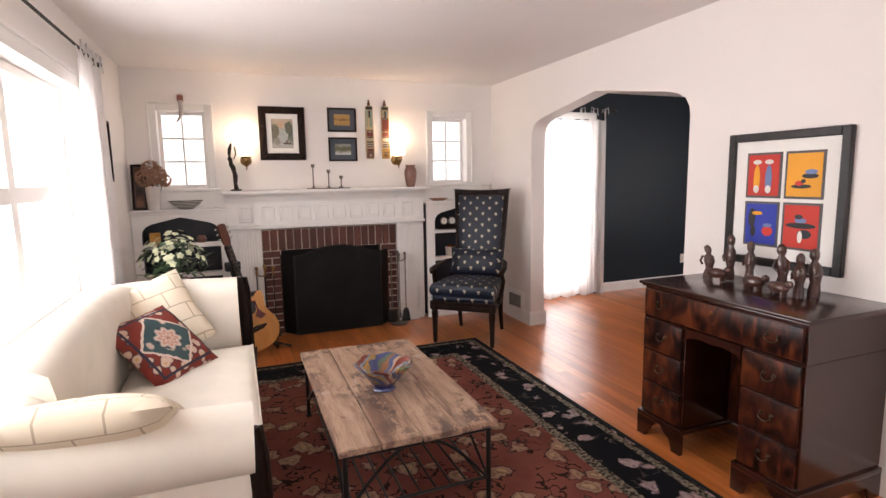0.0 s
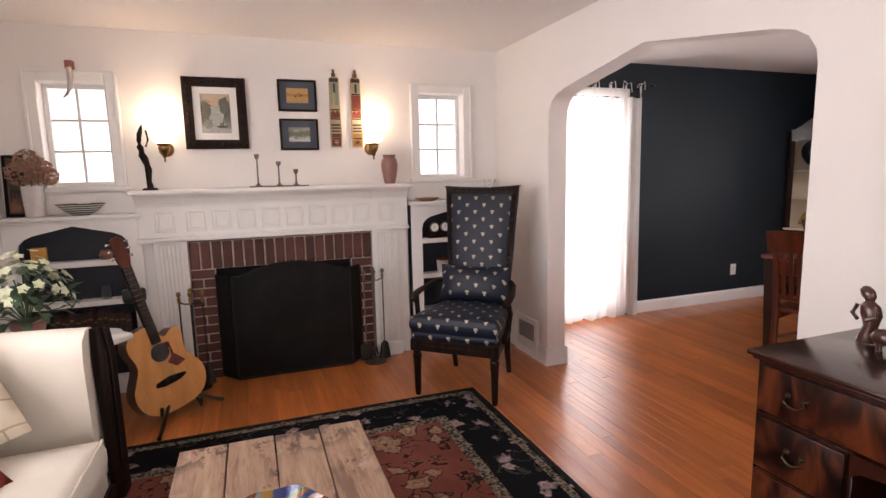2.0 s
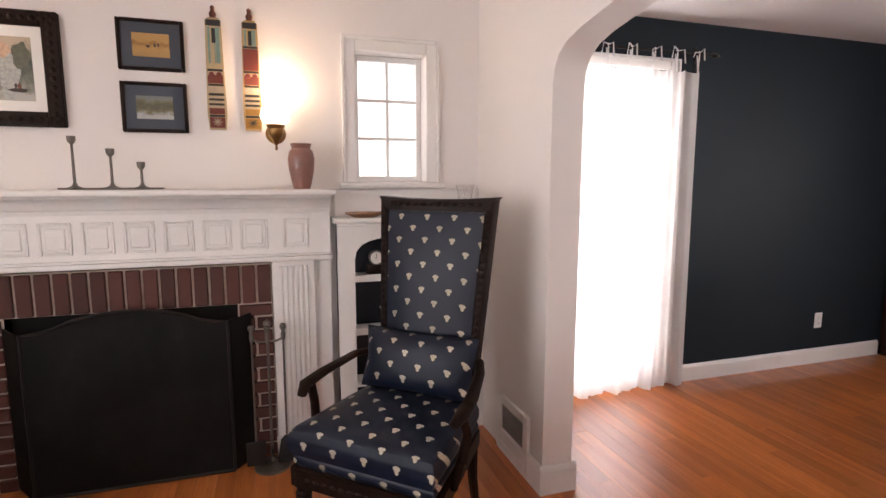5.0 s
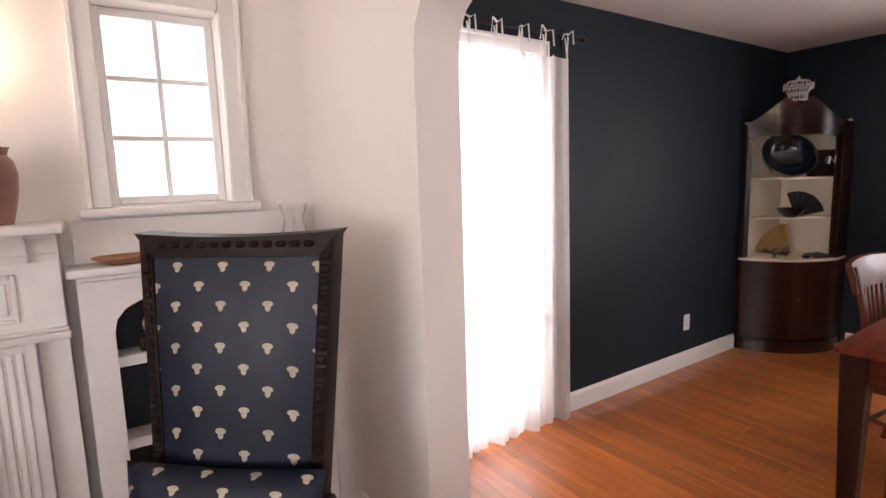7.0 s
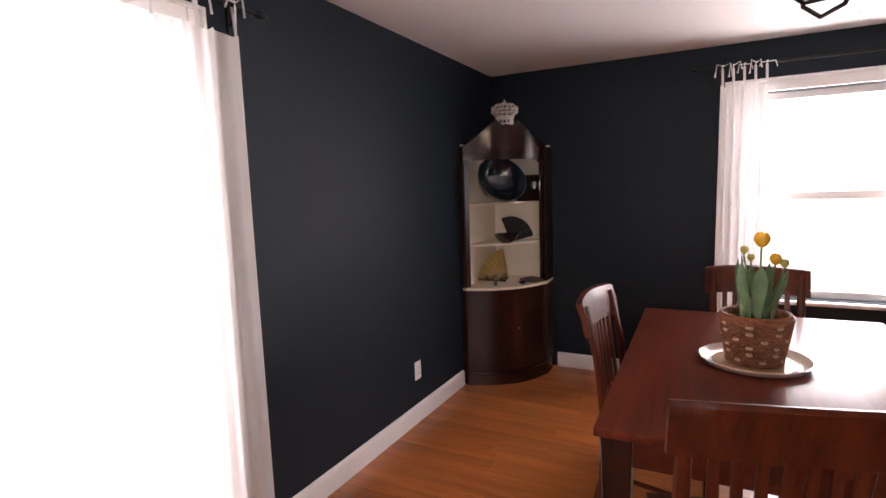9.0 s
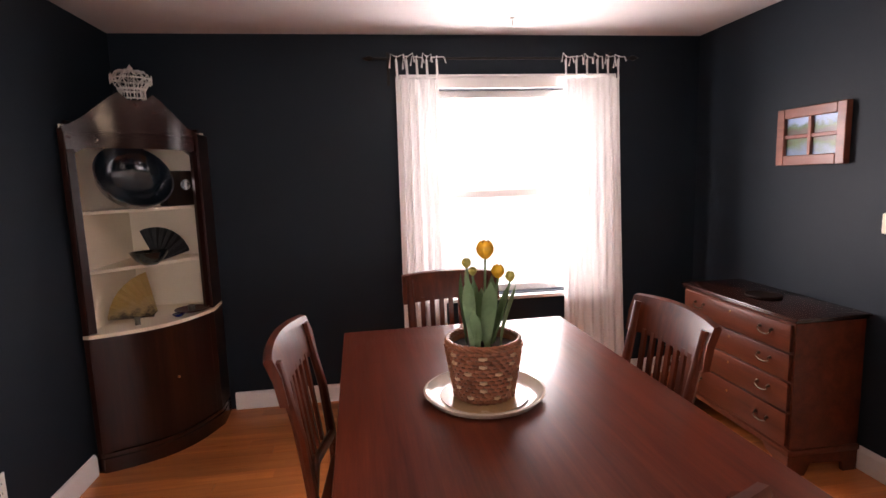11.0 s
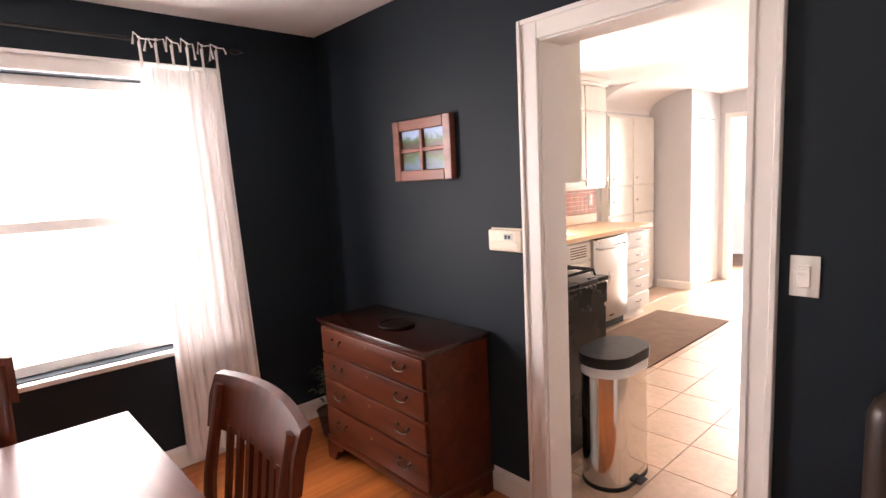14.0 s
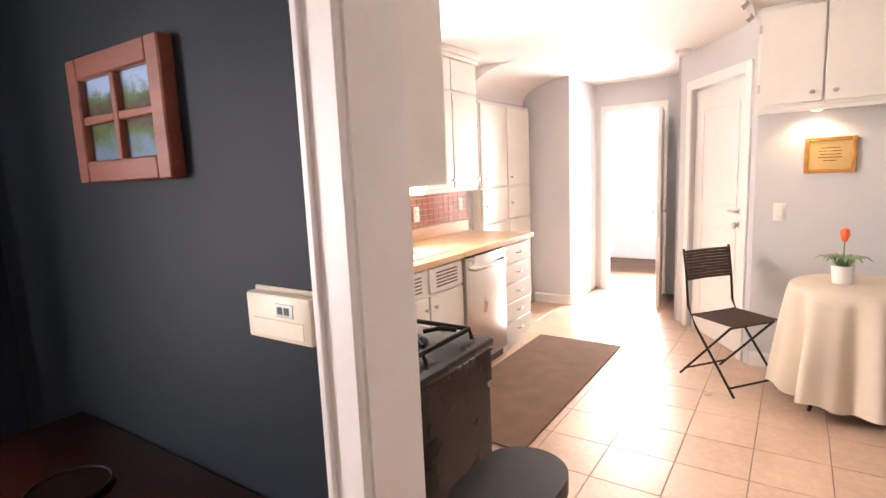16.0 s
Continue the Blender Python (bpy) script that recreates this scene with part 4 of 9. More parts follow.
def framed(name, w, h, frame_w, depth, frame_mat, label, mat_w=0.0, mat_mat=None, picture=None, category="picture", carved=False):
    """A framed picture in the local xz plane, its back at y = 0, looking along -y; the origin at its middle."""
    t = thing(name, (0, 0, 0), 0, label, category)
    bm = bmesh.new()
    ring_frame(bm, -w / 2, w / 2, -h / 2, h / 2, frame_w, -depth, 0.0, 0.004)
    part("frame", bm, frame_mat, t)
    if carved:
        bm = bmesh.new()
        for s in (-1, 1):
            n = int(h / 0.036)
            for i in range(n):
                z = -h / 2 + (i + 0.5) * h / n
                lathe(bm, [(0.0, 0.0), (0.014, 0.0), (0.008, 0.007), (0, 0.009)], (0, 0, 0), 8, squash=0.6)
                for v in bm.verts:
                    if not v.tag:
                        v.co = Vector((s * (w / 2 - frame_w / 2) + v.co.y * 1.6, -depth - v.co.z + 0.001, z + v.co.x))
                        v.tag = True
            n = int(w / 0.036)
            for i in range(n):
                x = -w / 2 + (i + 0.5) * w / n
                lathe(bm, [(0.0, 0.0), (0.014, 0.0), (0.008, 0.007), (0, 0.009)], (0, 0, 0), 8, squash=0.6)
                for v in bm.verts:
                    if not v.tag:
                        v.co = Vector((x + v.co.x, -depth - v.co.z + 0.001, s * (h / 2 - frame_w / 2) + v.co.y * 1.6))
                        v.tag = True
        part("carving", bm, frame_mat, t, smooth=60)
    iw, ih = w - 2 * frame_w, h - 2 * frame_w
    if mat_mat:
        part("mount", boxes(((-iw / 2, -depth * 0.45, -ih / 2), (iw / 2, -0.002, ih / 2)), bev=0), mat_mat, t)
    if picture:
        pw, ph = iw - 2 * mat_w, ih - 2 * mat_w
        y = -depth * 0.45 - (0.002 if mat_mat else 0)
        part("print", boxes(((-pw / 2, y, -ph / 2), (pw / 2, -0.003, ph / 2)), bev=0), picture, t)
    return t


def landscape(name, sky_c, mid_c, low_c, w, h, seed=0.0, spots=(0.1, 0.08, 0.06)):
    """A small painted view: sky, blurred trees, a pale foreground."""
    m, b = material(name)
    v = coords(m, (1 / w, 1, 1 / h))
    sep = node(m, "ShaderNodeSeparateXYZ", Vector=v)
    n = noise_at(m, node(m, "ShaderNodeMapping", Vector=v, Location=(seed, seed, 0)).outputs[0], 4.0, 5, 0.65)
    f = calc(m, "ADD", calc(m, "MULTIPLY_ADD", sep.outputs[2], 0.9, 0.5), calc(m, "MULTIPLY_ADD", n, 0.7, -0.35))
    col = ramp(m, f, [(0.15, low_c), (0.35, mid_c), (0.55, spots), (0.7, mid_c), (0.85, sky_c)])
    link(m, col, b.inputs["Base Color"])
    b.inputs["Roughness"].default_value = 0.25
    return m


# picture, thermostat and switch on the south wall
p = framed("picture", 0.43, 0.30, 0.052, 0.036, OAK_FRAME, "landscape in a wide reddish wooden window-like frame", 0.0, None, landscape("valley_print", (0.35, 0.5, 0.75), (0.10, 0.16, 0.07), (0.16, 0.24, 0.35), 0.32, 0.21, 2.2, (0.10, 0.07, 0.06)))
for a, b in (((-0.011, -0.032, -0.098), (0.011, -0.012, 0.098)), ((-0.163, -0.031, -0.010), (-0.011, -0.013, 0.010)), ((0.011, -0.031, -0.010), (0.163, -0.013, 0.010))):
    part("bar", boxes((a, b)), OAK_FRAME, p)
p.location, p.rotation_euler = (6.80, DS, 1.618), (0, 0, radians(180))
t = thing("thermostat", (6.284, DS, 1.197), 180, "ivory plastic wall thermostat with a small display", "thermostat")
part("back_plate", boxes(((-0.097, -0.006, -0.05), (0.095, 0, 0.052)), bev=0.002), PLASTIC, t)
part("housing", boxes(((-0.09, -0.034, -0.045), (0.09, -0.006, 0.046)), bev=0.006, seg=2), PLASTIC, t)
part("display", boxes(((-0.002, -0.0355, 0.004), (0.046, -0.033, 0.03)), bev=0.001), surface("lcd", (0.42, 0.46, 0.42), 0.2, var=0.05), t, "grey display")
part("flap", boxes(((-0.072, -0.036, -0.036), (0.072, -0.033, -0.002)), bev=0.002), PLASTIC, t)
part("digits", boxes(((0.004, -0.0362, 0.01), (0.018, -0.0352, 0.024)), ((0.022, -0.0362, 0.01), (0.036, -0.0352, 0.024)), bev=0), BLACK_PLASTIC, t)


def wall_plate(name, loc, rz, label, kind):
    t = thing(name, loc, rz, label, "switch" if kind != "socket" else "socket")
    part("plate", boxes(((-0.036, -0.006, -0.058), (0.036, 0, 0.058)), bev=0.003, seg=2), WHITE_PLASTIC, t)
    if kind == "socket":
        for z in (-0.02, 0.02):
            o = part("outlet", boxes(((-0.016, -0.009, z - 0.014), (0.016, -0.005, z + 0.014)), bev=0.003), WHITE_PLASTIC, t)
            part("slot", boxes(((-0.008, -0.0095, z - 0.004), (-0.005, -0.0085, z + 0.006)), ((0.005, -0.0095, z - 0.004), (0.008, -0.0085, z + 0.006)), bev=0), BLACK_PLASTIC, o)
    else:
        part("rocker", boxes(((-0.016, -0.011, -0.032), (0.016, -0.005, 0.032)), bev=0.003), WHITE_PLASTIC, t)
        part("slider", boxes(((-0.022, -0.013, 0.008), (0.014, -0.010, 0.022)), bev=0.002), WHITE_PLASTIC, t)
    return t


wall_plate("light_switch", (5.21, DS, 1.15), 180, "white dimmer switch on the navy wall", "switch")
wall_plate("wall_socket", (6.438, DN, 0.33), 0, "white wall socket low on the navy wall", "socket")
wall_plate("light_switch", (5.57, KS, 1.095), 180, "white rocker switch on the kitchen wall", "switch")
# ceiling hook and hanging lamp
t = thing("ceiling_hook", (7.42, 3.7, HC), 0, "small white ceiling hook", "hook")
bm = bmesh.new()
lathe(bm, [(0.0, -0.004), (0.016, -0.004), (0.016, 0.004), (0, 0.004)], seg=12)
part("plate", bm, WHITE_PLASTIC, t)
bm = bmesh.new()
tube(bm, [(0, 0, 0), (0, 0, -0.03), (0.012, 0, -0.042), (0.02, 0, -0.03)], 0.0028, 6)
part("hook", bm, WHITE_PLASTIC, t)
BULB = glow("lit_bulb", (1.0, 0.8, 0.55), 65.0)
t = thing("chandelier", (5.25, 4.08, HC + 0.045), 0, "dark iron chandelier with lit candle bulbs over the table", "chandelier")
bm = bmesh.new()
lathe(bm, [(0.0, 0.004), (0.06, 0.004), (0.055, -0.02), (0.015, -0.035), (0.01, -0.46), (0.02, -0.47), (0.012, -0.49), (0.0, -0.5)], seg=16)
part("stem", bm, IRON, t)
for k in range(5):
    a = 2 * math.pi * k / 5 + 0.6
    bm = bmesh.new()
    tube(bm, [(r * math.cos(a), r * math.sin(a), z) for r, z in ((0.01, -0.45), (0.07, -0.525), (0.14, -0.535), (0.2, -0.49), (0.21, -0.43))], 0.006, 6)
    ar = part("arm", bm, IRON, t, smooth=60)
    part("candle_cup", turned([(0.0, -0.435), (0.025, -0.430), (0.028, -0.410), (0.0, -0.408)], (0.21 * math.cos(a), 0.21 * math.sin(a), 0), 12), IRON, ar)
    part("candle", turned([(0.0, -0.409), (0.011, -0.408), (0.011, -0.350), (0.0, -0.348)], (0.21 * math.cos(a), 0.21 * math.sin(a), 0), 10), CERAMIC, ar)
    part("bulb", turned([(0.0, -0.349), (0.009, -0.346), (0.017, -0.320), (0.012, -0.290), (0.0, -0.270)], (0.21 * math.cos(a), 0.21 * math.sin(a), 0), 12), BULB, ar, "glowing candle bulb")


# corner cabinet: bow front between the north and east walls
def corner_cabinet():
    t = thing("corner_cabinet", (DE - 0.008, DN - 0.008, 0), 0, "dark mahogany bow-fronted corner cabinet with open cream shelves", "cabinet")
    def front(n=16, bulge=0.10, grow=0.0):
        """Points along the bowed front, from the north end to the east end."""
        a = Vector((-0.66, -0.03))
        b = Vector((-0.19, -0.50))
        nrm = Vector((-1, -1)).normalized()
        return [tuple(a + (b - a) * (i / n) + nrm * (bulge * math.sin(math.pi * i / n) + grow)) for i in range(n + 1)]

    def slab(z0, z1, grow=0.0, name="shelf", mat=MAHOGANY, label="", bulge=0.10):
        bm = bmesh.new()
        f = front(16, bulge, grow)
        prism(bm, f + [(-0.003, -0.50), (-0.003, -0.003), (-0.66, -0.003)], z0, z1, "xy")
        return part(name, bm, mat, t, label, smooth=30)
    slab(0.0, 0.075, 0.014, "plinth")
    slab(0.075, 0.1, 0.006, "plinth_moulding")

    def shell(z0, z1, i0, i1, name, mat, grow=0.0, th=0.02):
        f = front(16, 0.10, grow)[i0:i1 + 1]
        nrm = Vector((1, 1)).normalized() * th
        bm = bmesh.new()
        prism(bm, f + [tuple(Vector(p) + nrm) for p in f[::-1]], z0, z1, "xy")
        return part(name, bm, mat, t, smooth=30)
    shell(0.1, 0.715, 0, 1, "stile", MAHOGANY_Z)
    shell(0.1, 0.715, 15, 16, "stile", MAHOGANY_Z)
    d1 = shell(0.104, 0.712, 1, 8, "door", MAHOGANY_Z, -0.003)
    shell(0.104, 0.712, 8, 15, "door", MAHOGANY_Z, -0.003)
    k = bmesh.new()
    f = front()
    mid = Vector(f[9]) + Vector((-1, -1)).normalized() * 0.008
    bmesh.ops.create_uvsphere(k, u_segments=10, v_segments=8, radius=0.008, matrix=Matrix.Translation((mid.x, mid.y, 0.42)))
    part("knob", k, BRASS, d1)
    slab(0.716, 0.735, 0.012, "counter", SHELF_CREAM, "cream painted shelf edge")
    # backs painted cream
    part("back_panel", boxes(((-0.64, -0.016, 0.735), (-0.016, -0.003, 1.78)), ((-0.016, -0.48, 0.735), (-0.003, -0.003, 1.78)), bev=0), SHELF_CREAM, t, "cream painted back")
    part("back_panel", boxes(((-0.65, -0.02, 0.076), (-0.022, -0.004, 0.715)), bev=0), MAHOGANY, t)
    for z in (1.03, 1.335):
        bm = bmesh.new()
        f = [(x * 0.985, y * 0.985) for x, y in front(16, 0.03, -0.07)]
        prism(bm, f + [(-0.017, -0.44), (-0.017, -0.017), (-0.60, -0.017)], z, z + 0.017, "xy")
        part("shelf", bm, SHELF_CREAM, t, "cream painted shelf", smooth=30)
    # upper posts
    for i0, i1 in ((0, 1), (15, 16)):
        shell(0.736, 1.66, i0, i1, "post", MAHOGANY_Z, -0.02, 0.03)
    for q in (((-0.66, -0.03, 0.1), (-0.645, -0.004, 1.76)), ((-0.19, -0.5, 0.1), (-0.004, -0.485, 1.76))):
        part("side_return", boxes(q, bev=0.002), MAHOGANY_Z, t)
    # head with rounded corners and scrolled pediment
    f = front(16, 0.07, -0.02)
    nrm = Vector((1, 1)).normalized() * 0.03
    bm = bmesh.new()
    rows = []
    for i, p in enumerate(f):
        u = abs(i / 8 - 1)
        lo = 1.665 - (0.08 * max(0, (u - 0.72) / 0.28) ** 2 if u > 0.72 else 0)
        hi = 1.77 + 0.20 * (0.5 + 0.5 * math.cos(math.pi * u)) ** 0.8 * (1 if u > 0.14 else 0.72)
        q = Vector(p) + nrm
        rows.append([bm.verts.new((*p, lo)), bm.verts.new((*p, hi)), bm.verts.new((*q, hi)), bm.verts.new((*q, lo))])
    for a, b in zip(rows, rows[1:]):
        for k2 in range(4):
            bm.faces.new((a[k2], a[(k2 + 1) % 4], b[(k2 + 1) % 4], b[k2]))
    bm.faces.new(rows[0]), bm.faces.new(rows[-1][::-1])
    part("pediment", bm, MAHOGANY, t, smooth=30)
    for z, gr in ((1.70, 0.004), (1.72, 0.01), (1.742, 0.018)):
        ff = front(16, 0.07, -0.02 + gr)
        bm = bmesh.new()
        prism(bm, ff + [tuple(Vector(p) + nrm * (0.6 + gr * 20)) for p in ff[::-1]], z, z + 0.014, "xy")
        part("moulding", bm, MAHOGANY, t, smooth=30)
    part("roof", boxes(((-0.60, -0.02, 1.78), (-0.02, -0.003, 1.8)), ((-0.02, -0.45, 1.78), (-0.003, -0.003, 1.8)), bev=0), MAHOGANY, t)
    bm = bmesh.new()
    prism(bm, [(-0.62, -0.02), (-0.18, -0.46), (-0.02, -0.46), (-0.02, -0.02)], 1.765, 1.779, "xy")
    part("roof", bm, MAHOGANY, t)

    def put(name, x, y, z, label, category, rz=0.0):
        return thing(name, (DE - 0.008 + x, DN - 0.008 + y, z), rz, label, category)
    # crown ornament
    c = put("crown_ornament", -0.43, -0.27, 1.915, "white filigree metal crown standing on the cabinet", "ornament")
    c.scale = (0.86, 0.86, 0.9)
    WIRE = surface("white_metal", (0.75, 0.72, 0.68), 0.4, 0.3, var=0.05)
    bm = bmesh.new()
    for z, r in ((0.0, 0.07), (0.05, 0.07), (0.11, 0.11), (0.055, 0.075)):
        tube(bm, [(r * math.cos(a), r * math.sin(a), z + 0.006) for a in [2 * math.pi * i / 24 for i in range(24)]], 0.005, 6, closed=True)
    for k2 in range(12):
        a = 2 * math.pi * k2 / 12
        tube(bm, [(0.07 * math.cos(a), 0.07 * math.sin(a), 0.004), (0.07 * math.cos(a), 0.07 * math.sin(a), 0.056), (0.11 * math.cos(a), 0.11 * math.sin(a), 0.115), (0.075 * math.cos(a), 0.075 * math.sin(a), 0.16), (0.0, 0.0, 0.165)], 0.005, 5)
        tube(bm, [(0.11 * math.cos(a + 0.26 + d), 0.11 * math.sin(a + 0.26 + d), 0.115 + h2) for d, h2 in ((-0.2, 0), (0, 0.025), (0.2, 0), (0, -0.025))], 0.004, 5, closed=True)
    lathe(bm, [(0.0, 0.16), (0.014, 0.17), (0.016, 0.182), (0.006, 0.192), (0.0, 0.205)], seg=10)
    part("filigree", bm, WIRE, c, smooth=60)
    # large bowl, box, small bowl, fans, plate
    c = put("large_bowl", -0.425, -0.185, 1.353, "large midnight-blue glazed bowl tipped towards the room", "bowl")
    bm = bmesh.new()
    lathe(bm, [(0.0, 0.0), (0.05, 0.0), (0.1, 0.03), (0.14, 0.085), (0.155, 0.14), (0.148, 0.14), (0.132, 0.09), (0.09, 0.04), (0.0, 0.02)], seg=32)
    bmesh.ops.scale(bm, verts=bm.verts, vec=(1.22, 1.22, 1.05))
    bmesh.ops.rotate(bm, verts=bm.verts, cent=(0, 0, 0.0), matrix=Euler((radians(58), 0, radians(-45))).to_matrix())
    lo = min(v.co.z for v in bm.verts)
    bmesh.ops.translate(bm, verts=bm.verts, vec=(0, 0, -lo))
    part("bowl", bm, DARK_BLUE_GLAZE, c, smooth=50)
    c = put("radio", -0.17, -0.36, 1.353, "dark wooden box with a round pale dial", "box", -45)
    part("case", boxes(((-0.09, -0.05, 0), (0.09, 0.05, 0.2)), bev=0.008, seg=2), DARK_WOOD, c)
    bm = bmesh.new()
    lathe(bm, [(0.0, 0.0), (0.032, 0.0), (0.03, 0.006), (0.022, 0.006), (0.02, 0.003), (0.0, 0.003)], seg=20)
    bmesh.ops.rotate(bm, verts=bm.verts, matrix=Euler((math.pi / 2, 0, 0)).to_matrix())
    bmesh.ops.translate(bm, verts=bm.verts, vec=(0.02, -0.05, 0.12))
    part("dial", bm, CHROME, c)
    c = put("small_bowl", -0.41, -0.26, 1.048, "small dark green glazed bowl", "bowl")
    part("bowl", turned([(0.0, 0.0), (0.04, 0.0), (0.07, 0.025), (0.098, 0.07), (0.092, 0.07), (0.062, 0.028), (0.0, 0.012)], seg=28), DARK_BLUE_GLAZE, c, smooth=50)

    def fan(name, x, y, z, r, turn, mat, label, tilt=0.0, spanf=150):
        c2 = put(name, x, y, z, label, "fan", -45)
        n = 15
        bm2 = bmesh.new()
        base = Vector((0, 0, 0.0))
        for i in range(n):
            a0, a1 = radians(turn + spanf * i / n), radians(turn + spanf * (i + 1) / n)
            y0, y1 = (-0.004, 0.004) if i % 2 else (0.004, -0.004)
            q = [(0.03 * math.cos(a0), y0, 0.03 * math.sin(a0)), (r * math.cos(a0), y0, r * math.sin(a0)), (r * math.cos(a1), y1, r * math.sin(a1)), (0.03 * math.cos(a1), y1, 0.03 * math.sin(a1))]
            bm2.faces.new([bm2.verts.new(base + Vector(p)) for p in q])
        bmesh.ops.solidify(bm2, geom=bm2.faces[:], thickness=0.002)
        lo2 = min(v.co.z for v in bm2.verts)
        bmesh.ops.translate(bm2, verts=bm2.verts, vec=(0, 0, -lo2))
        part("leaf_of_fan", bm2, mat, c2, smooth=0)
    blackfan = surface("black_painted_fan", (0.012, 0.012, 0.012), 0.4, var=0.9, scale=22)
    goldfan = landscape("gold_painted_fan", (0.55, 0.38, 0.12), (0.60, 0.45, 0.22), (0.45, 0.30, 0.12), 0.3, 0.3, 5.0, (0.04, 0.03, 0.03))
    fan("folding_fan", -0.30, -0.25, 1.048, 0.20, 12, blackfan, "open black folding fan with pale flowers", 0, 100)
    fan("folding_fan", -0.31, -0.24, 0.736, 0.27, 100, goldfan, "open golden folding fan with dark painting", 0, 72)
    c = put("brown_plate", -0.25, -0.4, 0.736, "brown wooden plate with small metal cups", "plate")
    part("plate", turned([(0.0, 0.0), (0.05, 0.0), (0.095, 0.014), (0.095, 0.018), (0.05, 0.006), (0.0, 0.006)], seg=28), CHEST_WOOD, c, smooth=50)
    c = put("metal_cup", -0.26, -0.4, 0.743, "small grey pewter cup on the shelf", "cup")
    part("cup", turned([(0.0, 0.0), (0.018, 0.0), (0.02, 0.03), (0.024, 0.032), (0.016, 0.028), (0.0, 0.006)], seg=16), PEWTER, c)
    c = put("blue_dish", -0.36, -0.36, 0.736, "small cobalt blue glass dish", "dish")
    part("dish", turned([(0.0, 0.0), (0.02, 0.0), (0.034, 0.014), (0.03, 0.016), (0.0, 0.008)], seg=16), surface("cobalt", (0.01, 0.02, 0.12), 0.1), c)
    c = put("metal_cup", -0.5, -0.2, 0.736, "small grey pewter cup on the shelf", "cup")
    part("cup", turned([(0.0, 0.0), (0.014, 0.0), (0.012, 0.02), (0.016, 0.04), (0.012, 0.042), (0.0, 0.01)], seg=16), PEWTER, c)


corner_cabinet()

# leather armchair beside the kitchen doorway
t = thing("leather_armchair", (4.68, 2.75, 0), 0, "dark brown leather armchair with rolled nail-studded arms", "armchair")
part("seat", boxes(((-0.28, -0.3, 0.18), (0.28, 0.36, 0.42)), bev=0.04, seg=3), LEATHER, t)
part("backrest", boxes(((-0.36, -0.43, 0.15), (0.36, -0.28, 0.9)), bev=0.05, seg=3), LEATHER, t)
for s in (-1, 1):
    bm = bmesh.new()
    box(bm, (s * 0.29, -0.28, 0.12), (s * 0.41, 0.36, 0.52), 0.02, 2)
    rod(bm, (s * 0.37, -0.28, 0.555), (s * 0.37, 0.37, 0.555), 0.075, seg=20)
    a = part("arm", bm, LEATHER, t)
    bm = bmesh.new()
    for k in range(14):
        an = 2 * math.pi * k / 14
        bmesh.ops.create_uvsphere(bm, u_segments=6, v_segments=4, radius=0.006, matrix=Matrix.Translation((s * 0.37 + 0.06 * math.cos(an), 0.371, 0.555 + 0.06 * math.sin(an))))
    part("nail_heads", bm, BRASS, a)
    for y in (-0.38, 0.3):
        part("leg", turned([(0.0, 0.0), (0.018, 0.0), (0.028, 0.14), (0.0, 0.14)], (s * 0.33, y, 0), 10), DARK_WOOD, t)

# small plant in a pot behind the chest of drawers
t = thing("potted_plant", (7.5, 2.52, 0), 0, "small dark leafy plant in a brown pot on the floor", "plant")
part("pot", turned([(0.0, 0.0), (0.06, 0.0), (0.085, 0.15), (0.09, 0.15), (0.078, 0.135), (0.0, 0.13)], seg=20), surface("brown_pot", (0.09, 0.04, 0.025), 0.6, var=0.3), t)
rnd = random.Random(3)
bm = bmesh.new()
for k in range(60):
    a, u = rnd.uniform(0, 6.28), rnd.uniform(0.02, 0.085)
    z = rnd.uniform(0.17, 0.42)
    p = Vector((u * math.cos(a), u * math.sin(a), z))
    strip(bm, 0.011, [p * 1.0, p + Vector((0.02 * math.cos(a), 0.02 * math.sin(a), 0.02)), p + Vector((0.05 * math.cos(a), 0.05 * math.sin(a), 0.01))])
for k in range(8):
    a = rnd.uniform(0, 6.28)
    tube(bm, [(0, 0, 0.13), (0.03 * math.cos(a), 0.03 * math.sin(a), 0.25), (0.05 * math.cos(a), 0.05 * math.sin(a), 0.4)], 0.003, 5)
part("foliage", bm, LEAF_DULL, t, smooth=60)


